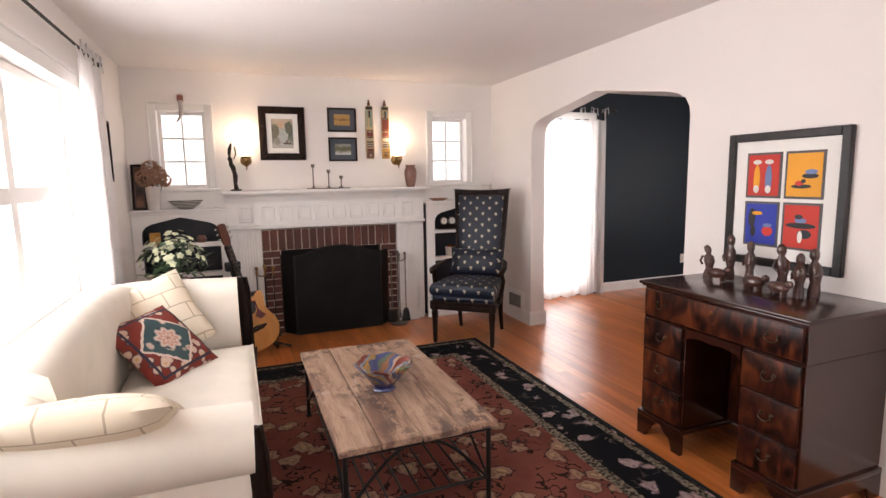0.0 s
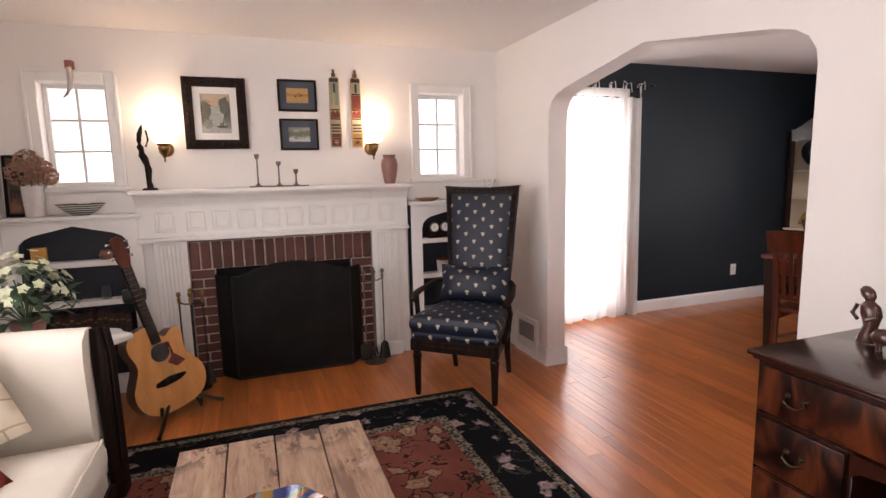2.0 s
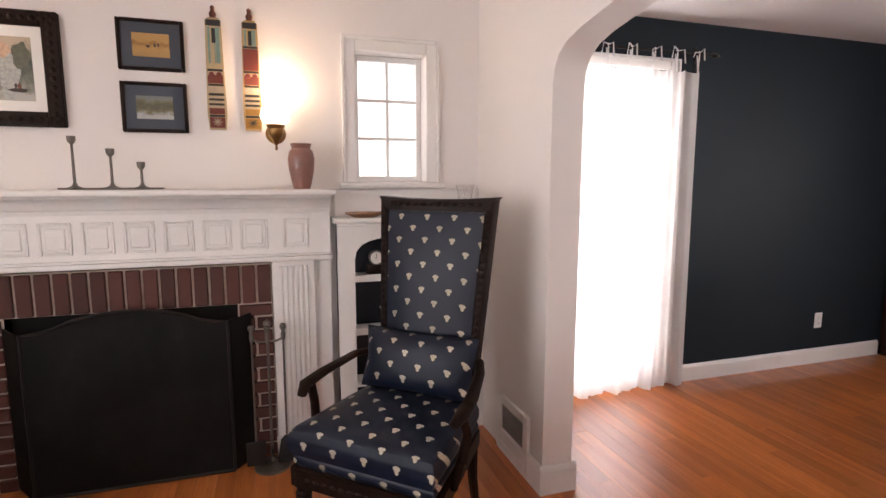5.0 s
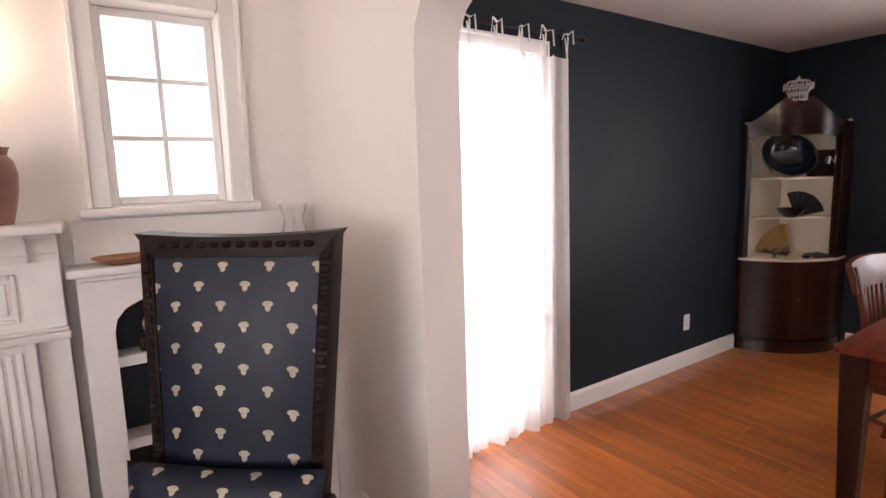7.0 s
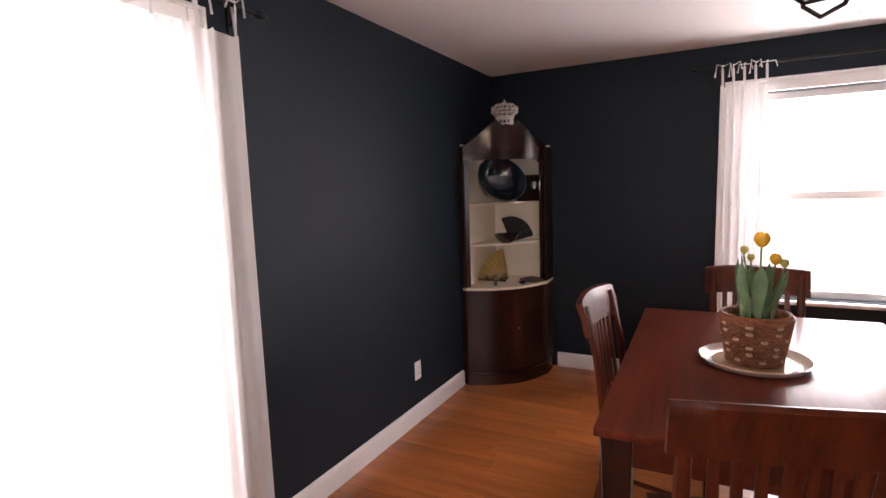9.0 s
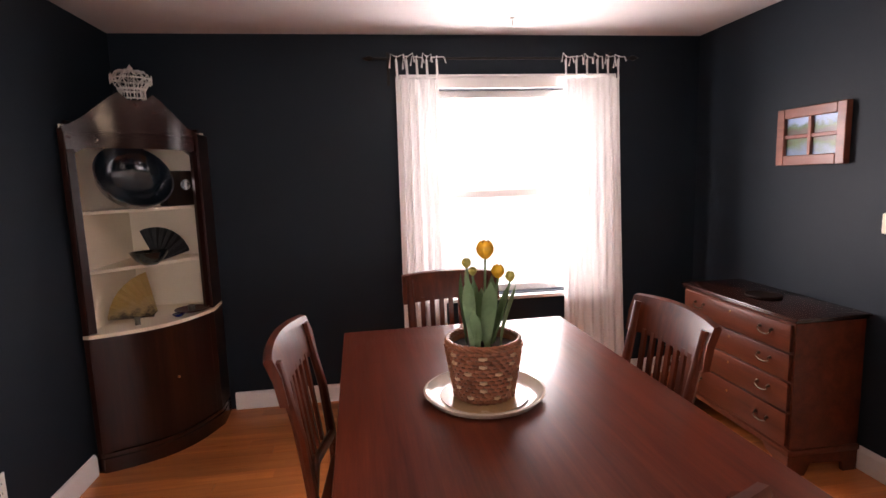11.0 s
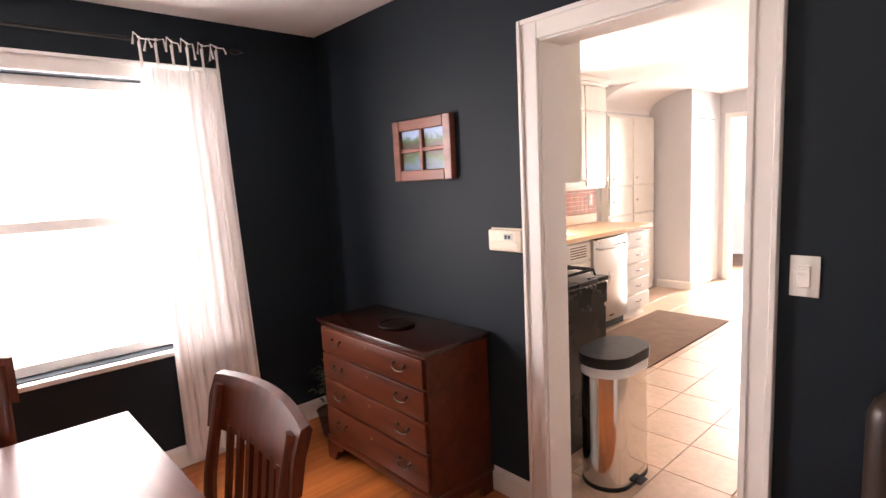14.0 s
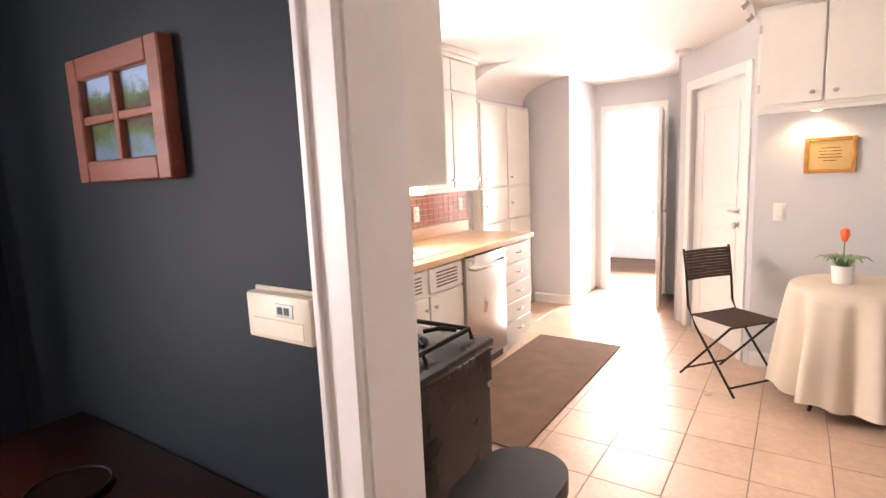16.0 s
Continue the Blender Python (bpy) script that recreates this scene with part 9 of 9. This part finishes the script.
part("drawer", boxes(((SX0 + 0.01, SY0 + 0.005, 0.05), (SX1 - 0.01, SY0 + 0.039, 0.205)), bev=0.006), BLACK, t)
part("control_panel", boxes(((SX0 + 0.005, SY0 + 0.0, 0.765), (SX1 - 0.005, SY0 + 0.039, 0.884)), bev=0.006), BLACK, t)
bm = bmesh.new()
tube(bm, [(SX0 + 0.06, SY0 + 0.005, 0.70), (SX0 + 0.06, SY0 - 0.045, 0.70), (SX1 - 0.06, SY0 - 0.045, 0.70), (SX1 - 0.06, SY0 + 0.005, 0.70)], 0.012, 8)
part("handle", bm, BLACK_PLASTIC, t)
for k in range(5):
    x = SX0 + 0.1 + 0.14 * k
    bm = bmesh.new()
    rod(bm, (x, SY0, 0.825), (x, SY0 - 0.025, 0.825), 0.02, 0.017, 14)
    part("control_knob", bm, BLACK_PLASTIC, t)
for cx in (SX0 + 0.2, SX1 - 0.2):
    for cy in (SY0 + 0.17, SY1 - 0.2):
        part("burner", turned([(0.0, 0.916), (0.055, 0.916), (0.05, 0.925), (0.035, 0.93), (0.03, 0.938), (0.0, 0.939)], (cx, cy, 0), 20), SOOT, t)
    bm = bmesh.new()
    for y in (SY0 + 0.05, (SY0 + SY1) / 2 - 0.02, SY1 - 0.09):
        tube(bm, [(cx - 0.15, y, 0.916), (cx - 0.14, y, 0.948), (cx + 0.14, y, 0.948), (cx + 0.15, y, 0.916)], 0.008, 6)
    for x in (cx - 0.14, cx + 0.14):
        tube(bm, [(x, SY0 + 0.05, 0.948), (x, SY1 - 0.09, 0.948)], 0.008, 6)
    for cy in (SY0 + 0.17, SY1 - 0.2):
        for k in range(4):
            a = math.pi / 4 + k * math.pi / 2
            tube(bm, [(cx + 0.035 * math.cos(a), cy + 0.035 * math.sin(a), 0.95), (cx + 0.09 * math.cos(a), cy + 0.09 * math.sin(a), 0.956), (cx + 0.155 * math.cos(a), cy + 0.13 * math.sin(a), 0.948)], 0.0075, 6)
    part("pan_grate", bm, SOOT, t, "black cast-iron grate", smooth=40)
t = thing("wall_cabinet", (0, 0, 0), 0, "cream cabinet over the cooker", "cabinet")
part("body", boxes(((SX0 + 0.03, 1.66, 1.42), (SX1, DK - 0.002, HC - 0.002)), bev=0.003), CAB_WHITE, t)
part("door", boxes(((SX0 + 0.04, 1.638, 1.44), (6.67, 1.659, 2.3)), bev=0.004), CAB_WHITE, t)
part("door", boxes(((6.68, 1.638, 1.44), (SX1 - 0.01, 1.659, 2.3)), bev=0.004), CAB_WHITE, t)

# pedal bin
t = thing("pedal_bin", (6.075, 1.79, 0), 0, "tall stainless steel pedal bin with a black lid", "bin")


def stadium(hx, hy, z0, z1, n=10):
    bm = bmesh.new()
    pts = [(hx * math.cos(a), (hy - hx) * (1 if i <= 20 else -1) + hx * math.sin(a)) for i, a in [(i, math.pi * (i if i <= 20 else i - 1) / 20) for i in range(42)]]
    prism(bm, pts, z0, z1, "xy")
    return bm


part("body", stadium(0.115, 0.185, 0.02, 0.575), CHROME, t, "polished steel body", smooth=40)
part("base", stadium(0.118, 0.188, 0.0, 0.02), BLACK_PLASTIC, t, smooth=40)
part("liner_edge", stadium(0.119, 0.189, 0.545, 0.59), surface("clear_bag", (0.6, 0.6, 0.6), 0.2, var=0.2), t, "crumpled bag edge", smooth=40)
bm = stadium(0.125, 0.196, 0.591, 0.64)
bmesh.ops.bevel(bm, geom=[e for e in bm.edges if all(v.co.z > 0.63 for v in e.verts)], offset=0.012, segments=3, affect="EDGES")
part("lid", bm, BLACK_PLASTIC, t, smooth=50)
part("hinge", boxes(((0.09, -0.04, 0.55), (0.135, 0.04, 0.61)), bev=0.006), BLACK_PLASTIC, t)
part("pedal", boxes(((-0.15, -0.035, 0.008), (-0.112, 0.035, 0.018)), bev=0.003), BLACK_PLASTIC, t)

# kitchen mat
single("kitchen_mat", boxes(((6.60, -1.23, 0.0), (7.30, 0.62, 0.009)), bev=0.003), surface("brown_mat", (0.15, 0.08, 0.043), 0.95, var=0.25, scale=8, fine=180, relief=0.6), "brown woven kitchen mat on the tiles", "mat", loc=(0, 0, 0.002))

# sockets on the splashback
wall_plate("wall_socket", (KE - 0.009, -0.35, 1.14), -90, "white double socket on the tiled splashback", "socket")
wall_plate("wall_socket", (KE - 0.009, -1.0, 1.17), -90, "white double socket on the tiled splashback", "socket")

# doors
def slab_door(name, w, h, label, loc, rz, hinge=1):
    t = tagged(new(name), label, "door", kind="structure")
    t.location, t.rotation_euler = loc, (0, 0, radians(rz))
    part("leaf", boxes(((0.0, -0.02, 0.008), (w, 0.02, h)), bev=0.003), TRIM, t)
    bm = bmesh.new()
    for z0, z1 in ((0.2, 0.95), (1.1, h - 0.15)):
        ring_frame(bm, 0.12, w - 0.12, z0, z1, 0.025, -0.026, -0.02, 0.002)
        ring_frame(bm, 0.12, w - 0.12, z0, z1, 0.025, 0.02, 0.026, 0.002)
    part("moulding", bm, TRIM, t)
    x = w - 0.07 if hinge > 0 else 0.07
    for s in (-1, 1):
        bm = bmesh.new()
        lathe(bm, [(0.0, 0.0), (0.026, 0.0), (0.024, 0.006), (0.01, 0.01), (0.01, 0.03), (0.024, 0.04), (0.026, 0.052), (0.0, 0.06)], seg=14)
        bmesh.ops.rotate(bm, verts=bm.verts, matrix=Euler((-s * math.pi / 2, 0, 0)).to_matrix())
        bmesh.ops.translate(bm, verts=bm.verts, vec=(x, s * 0.02, 0.98))
        part("door_knob", bm, STEEL, t, smooth=50)
    return t


d = slab_door("door_2", 0.78, 2.03, "white panelled door with a lever handle and bolt", (5.72, KS, 0), SL, -1)
dirv = dv.normalized()
d.location = (5.72 + dirv.x * 0.14, KS + dirv.y * 0.14, 0)
d.location = Vector(d.location) + Vector((dirv.y, -dirv.x, 0)) * 0.05
bm = bmesh.new()
for z in (1.08, 0.98):
    rod(bm, (0.07, 0.02, z), (0.07, 0.035, z), 0.026, seg=14)
tube(bm, [(0.07, 0.03, 1.08), (0.07, 0.06, 1.08), (0.16, 0.062, 1.08)], 0.009, 8)
box(bm, (0.03, 0.02, 0.86), (0.045, 0.034, 1.16), 0.003)
part("lever_and_bolt", bm, STEEL, d, "chrome lever and bolt")
tr = tagged(new("door_frame_2"), "white casing round the slanting door", "door frame", kind="structure")
tr.location, tr.rotation_euler = (5.72, KS, 0), (0, 0, radians(SL))
part("casing", boxes(((0.06, 0.001, 0), (0.135, 0.018, 2.12)), ((0.925, 0.001, 0), (1.0, 0.018, 2.12)), ((0.135, 0.001, 2.045), (0.925, 0.018, 2.12)), bev=0.003), TRIM, tr)
slab_door("door_3", 0.49, 2.03, "narrow white pantry door, closed", (7.455, -2.995, 0), 90)
slab_door("door_4", 0.60, 2.0, "white back door standing open into the kitchen", (6.70, -3.16, 0), 99)
fr = tagged(new("door_frame_3"), "white casing round the back doorway", "door frame", kind="structure")
fr.location = (7.01, -3.2, 0)
part("casing", boxes(((-0.36, 0.001, 0), (-0.29, 0.016, 2.11)), ((0.29, 0.001, 0), (0.36, 0.016, 2.11)), ((-0.29, 0.001, 2.04), (0.29, 0.016, 2.11)), bev=0.003), TRIM, fr)
single("porch_floor", boxes(((5.9, -5.6, -0.2), (8.1, -3.33, -0.03)), bev=0.01), timber("porch_boards", (0.12, 0.06, 0.03), (0.26, 0.14, 0.08), 0, 0.7, 0), "brown boarded back porch", "porch", "structure")
single("porch_wall", boxes(((5.9, -5.75, -0.2), (8.1, -5.6, 0.85)), bev=0.01), TRIM, "low white porch wall", "wall", "structure")

# breakfast nook
t = thing("wall_cabinet", (0, 0, 0), 0, "pale grey double wall cabinet over the breakfast table", "cabinet")
part("body", boxes(((4.85, KS + 0.002, 1.755), (5.715, -0.955, HC - 0.002)), bev=0), CAB_WHITE, t)
for a, b in ((4.86, 5.37), (5.38, 5.705)):
    d = part("door", boxes(((a, -0.954, 1.775), (b, -0.934, 2.33)), bev=0.004), CAB_WHITE, t)
    knob(d, b - 0.05 if a < 5 else a + 0.05, -0.934, 1.83, "y", 1)
for z in (1.85, 2.2):
    part("hinge", boxes(((5.695, -0.934, z), (5.712, -0.930, z + 0.05)), bev=0.001), STEEL, d)
part("light_rail", boxes(((4.85, -0.96, 1.725), (5.715, -0.935, 1.754)), bev=0.004), CAB_WHITE, t)
t = thing("cabinet_light", (5.4, -1.15, 1.754), 0, "small warm light under the wall cabinet", "lamp")
part("housing", turned([(0.0, 0.0), (0.035, 0.0), (0.035, -0.014), (0.0, -0.014)], seg=20), STEEL, t)
part("lens", turned([(0.0, -0.0145), (0.028, -0.0145), (0.026, -0.019), (0.0, -0.02)], seg=20), glow("warm_lens", (1.0, 0.8, 0.5), 14.0), t, "glowing lens")
l = new("cabinet_bulb", bpy.data.lights.new("cabinet_bulb", "SPOT"))
l.data.energy, l.data.color, l.data.spot_size, l.data.spot_blend, l.data.shadow_soft_size = 8.0, (1.0, 0.76, 0.46), radians(150), 0.6, 0.025
l.matrix_world = look((5.4, -1.15, 1.73), (5.4, -1.19, 1.0))
p = framed("framed_text", 0.27, 0.225, 0.025, 0.02, timber("honey_frame", (0.36, 0.16, 0.03), (0.55, 0.28, 0.06), 0), "small framed text in a honey-coloured wooden frame", 0, surface("gold_card", (0.55, 0.38, 0.16), 0.6, var=0.1))
p.location, p.rotation_euler = (5.315, KS, 1.46), (0, 0, radians(180))
for k in range(5):
    w = (0.05, 0.058, 0.054, 0.06, 0.035)[k]
    part("text_line", boxes(((-w, -0.0105, 0.042 - 0.02 * k), (w, -0.0092, 0.046 - 0.02 * k)), bev=0), DARK_WOOD, p)

# round table with a cloth
t = thing("breakfast_table", (5.15, -0.78, 0), 0, "round breakfast table on thin dark metal legs", "table")
part("tabletop", turned([(0.0, 0.70), (0.355, 0.70), (0.36, 0.71), (0.355, 0.72), (0.0, 0.72)], seg=40), PALE_WOOD, t)
for k in range(4):
    a = math.pi / 4 + k * math.pi / 2
    bm = bmesh.new()
    tube(bm, [(0.1 * math.cos(a), 0.1 * math.sin(a), 0.699), (0.16 * math.cos(a), 0.16 * math.sin(a), 0.4), (0.33 * math.cos(a), 0.33 * math.sin(a), 0.014)], 0.011, 8)
    part("leg", bm, IRON, t)
c = thing("tablecloth", (5.15, -0.78, 0), 0, "cream cotton tablecloth hanging in folds to the floor", "tablecloth")
bm = bmesh.new()
n, rows = 144, []
rows.append([bm.verts.new((0, 0, 0.724))])
for r, z, amp in ((0.2, 0.724, 0), (0.35, 0.724, 0), (0.366, 0.715, 0.002), (0.372, 0.66, 0.014), (0.382, 0.5, 0.034), (0.395, 0.3, 0.052), (0.41, 0.09, 0.066)):
    rows.append([bm.verts.new(((r + amp * (math.sin(8 * a) + 0.45 * math.sin(15 * a + 1))) * math.cos(a), (r + amp * (math.sin(8 * a) + 0.45 * math.sin(15 * a + 1))) * math.sin(a), z + (0.02 * math.sin(8 * a) if z < 0.1 else 0))) for a in [2 * math.pi * i / n for i in range(n)]])
for i in range(n):
    bm.faces.new((rows[0][0], rows[1][i], rows[1][(i + 1) % n]))
for a, b in zip(rows[1:], rows[2:]):
    for i in range(n):
        bm.faces.new((a[i], b[i], b[(i + 1) % n], a[(i + 1) % n]))
part("cloth", bm, surface("cream_cotton", (0.62, 0.54, 0.44), 0.9, var=0.05, scale=5, fine=400, relief=0.25), c, smooth=80)
for ob in (t, c):
    ob.scale = (0.94, 0.94, 1.0)
t = thing("bromeliad", (5.24, -0.80, 0.725), 0, "small bromeliad with an orange flower in a white pot", "plant")
part("pot", turned([(0.0, 0.0), (0.048, 0.0), (0.056, 0.1), (0.058, 0.105), (0.05, 0.1), (0.0, 0.09)], seg=24), WHITE_PLASTIC, t, smooth=50)
rnd = random.Random(2)
for k in range(16):
    a = 2 * math.pi * k / 16 + rnd.uniform(-0.1, 0.1)
    l_ = rnd.uniform(0.09, 0.13)
    bm = bmesh.new()
    strip(bm, 0.011, [(0.02 * math.cos(a), 0.02 * math.sin(a), 0.09), (l_ * 0.5 * math.cos(a), l_ * 0.5 * math.sin(a), 0.15), (l_ * 0.85 * math.cos(a), l_ * 0.85 * math.sin(a), 0.16), (l_ * 1.1 * math.cos(a), l_ * 1.1 * math.sin(a), 0.135)])
    part("leaf", bm, LEAF, t, smooth=60)
bm = bmesh.new()
rod(bm, (0, 0, 0.09), (0.0, 0, 0.26), 0.004, seg=6)
part("stem", bm, LEAF, t)
part("flower", turned([(0.0, 0.235), (0.012, 0.245), (0.026, 0.285), (0.02, 0.31), (0.0, 0.325)], seg=10), surface("orange_bract", (0.72, 0.13, 0.03), 0.5, var=0.2, scale=40), t)


def folding_chair():
    t = thing("folding_chair", (5.80, -0.85, 0), -128, "folding metal chair with brown woven seat and back", "chair")
    WOVEN = surface("brown_weave", (0.055, 0.028, 0.018), 0.7, var=0.5, scale=60, fine=300, relief=0.8)
    for s in (-1, 1):
        x = s * 0.19
        bm = bmesh.new()
        tube(bm, [(x, -0.22, 0.008), (x, 0.1, 0.38), (x, 0.17, 0.5), (x, 0.19, 0.7), (x, 0.22, 0.88)], 0.008, 8)
        part("back_leg", bm, IRON, t)
        bm = bmesh.new()
        tube(bm, [(x * 0.92, 0.24, 0.008), (x * 0.92, -0.16, 0.43)], 0.008, 8)
        part("front_leg", bm, IRON, t)
    for y, z, w in ((-0.16, 0.43, 0.18), (0.14, 0.445, 0.19), (-0.18, 0.055, 0.19), (0.2, 0.055, 0.175)):
        bm = bmesh.new()
        rod(bm, (-w, y, z), (w, y, z), 0.007, seg=8)
        part("rail", bm, IRON, t)
    for k in range(20):
        y = -0.18 + 0.017 * k
        bm = bmesh.new()
        tube(bm, [(-0.185, y, 0.448), (0, y, 0.443), (0.185, y, 0.448)], 0.0075, 6, flat=0.6)
        part("seat_strand", bm, WOVEN, t)
    for k in range(10):
        z = 0.68 + 0.02 * k
        bm = bmesh.new()
        tube(bm, [(-0.19, 0.183 + 0.14 * (z - 0.68), z), (0, 0.2 + 0.14 * (z - 0.68), z), (0.19, 0.183 + 0.14 * (z - 0.68), z)], 0.0085, 6, flat=1.2)
        part("back_strand", bm, WOVEN, t)


folding_chair()
t = thing("track_light", (5.76, -0.6, HC), 0, "ceiling track with small steel spotlights", "lamp")
part("track", boxes(((-0.02, -0.5, -0.025), (0.02, 0.5, 0.003)), bev=0.003), STEEL, t)
for y in (-0.35, 0.0, 0.35):
    bm = bmesh.new()
    rod(bm, (0, y, -0.02), (0, y, -0.05), 0.005, seg=8)
    rod(bm, (-0.015, y, -0.045), (0.02, y, -0.07), 0.012, 0.016, 16)
    part("spotlight", bm, STEEL, t, smooth=40)
single("smoke_alarm", turned([(0.0, -0.03), (0.05, -0.028), (0.06, -0.01), (0.06, 0.002), (0.0, 0.002)], seg=24), WHITE_PLASTIC, "round white smoke alarm on the kitchen ceiling", "smoke alarm", loc=(6.3, -1.9, HC), smooth=40)

# splashback tiles
def splashback():
    bed = single("splashback", boxes(((KE - 0.004, -1.12, 1.031), (KE - 0.0005, -0.06, 1.304)), bev=0), PAPER, "rose-coloured glass tile splashback with pale joints", "splashback", "structure")
    n, rows = 14, 6
    w, h = 1.06 / n, 0.272 / rows
    me = mesh_of("tile", boxes(((-0.0035, -w / 2 + 0.0015, -h / 2 + 0.0015), (0.0, w / 2 - 0.0015, h / 2 - 0.0015)), bev=0.001), PINK_TILE)
    for j in range(rows):
        for i in range(n):
            b = new("tile", me)
            b.parent, b.location = bed, (KE - 0.0045, -1.12 + (i + 0.5) * w, 1.032 + (j + 0.5) * h)


splashback()


# ---------------------------------------------------------------- floor pieces
def kitchen_tiles():
    s = 0.318
    me = mesh_of("tile", boxes(((-s / 2 + 0.002, -s / 2 + 0.002, -0.004), (s / 2 - 0.002, s / 2 - 0.002, 0.0)), bev=0.0015), TILE)
    x = 5.2
    for i in range(10):
        for j in range(18):
            cx, cy = 4.967 + (i + 0.5) * s, 2.246 - (j + 0.5) * s
            if cx + s / 2 > KE + 0.1 or cy - s / 2 < -3.25:
                continue
            if cy < KS - 0.2 and cx < 5.7:
                continue
            b = new("tile", me)
            b.parent, b.location = ktile_ob, (cx, cy, 0.0)


kitchen_tiles()


def boards():
    w = 0.083
    cache = {}

    def board_mesh(l):
        if l not in cache:
            cache[l] = mesh_of("board", boxes(((-w / 2 + 0.0002, -l / 2 + 0.0003, -0.012), (w / 2 - 0.0002, l / 2 - 0.0003, 0.0)), bev=0.0006), FLOOR_WOOD)
        return cache[l]
    rnd = random.Random(77)
    rest, count = bmesh.new(), 0
    x = XW - 0.08
    cols = []
    while x < DE + 0.05:
        cols.append(x + w / 2)
        x += w
    for cx in cols:
        lo, hi = (-1.0, YF + 0.04) if cx < XA + 0.07 else (DS - 0.02, DN + 0.04)
        y = lo - rnd.uniform(0, 0.6)
        while y < hi:
            l = rnd.choice([0.6, 0.9, 1.2, 1.5, 1.8])
            a, b = y, y + l
            y = b
            a2, b2 = max(a, lo), min(b, hi)
            l2 = round(b2 - a2, 2)
            if l2 < 0.02:
                continue
            near = (cx > 2.0 and b2 > 2.2) or (b2 > 4.9)
            if near and count < 300:
                ob = new("board", board_mesh(l2))
                ob.parent, ob.location = floor_ob, (cx, (a2 + b2) / 2, 0.0)
                count += 1
            else:
                box(rest, (cx - w / 2 + 0.0004, a2 + 0.0006, -0.012), (cx + w / 2 - 0.0004, b2 - 0.0006, 0.0))
    if len(rest.verts):
        ob = part("boards", rest, FLOOR_REST, floor_ob, smooth=0)
        ob["kind"] = "stuff"


FLOOR_REST = FLOOR_WOOD.copy()
FLOOR_REST.name = "fir_floor_rest"
nt = FLOOR_REST.node_tree
old = [n for n in nt.nodes if n.type == "OBJECT_INFO"][0]
geo = nt.nodes.new("ShaderNodeNewGeometry")
for l in list(nt.links):
    if l.from_node == old:
        nt.links.new(geo.outputs["Random Per Island"], l.to_socket)
boards()
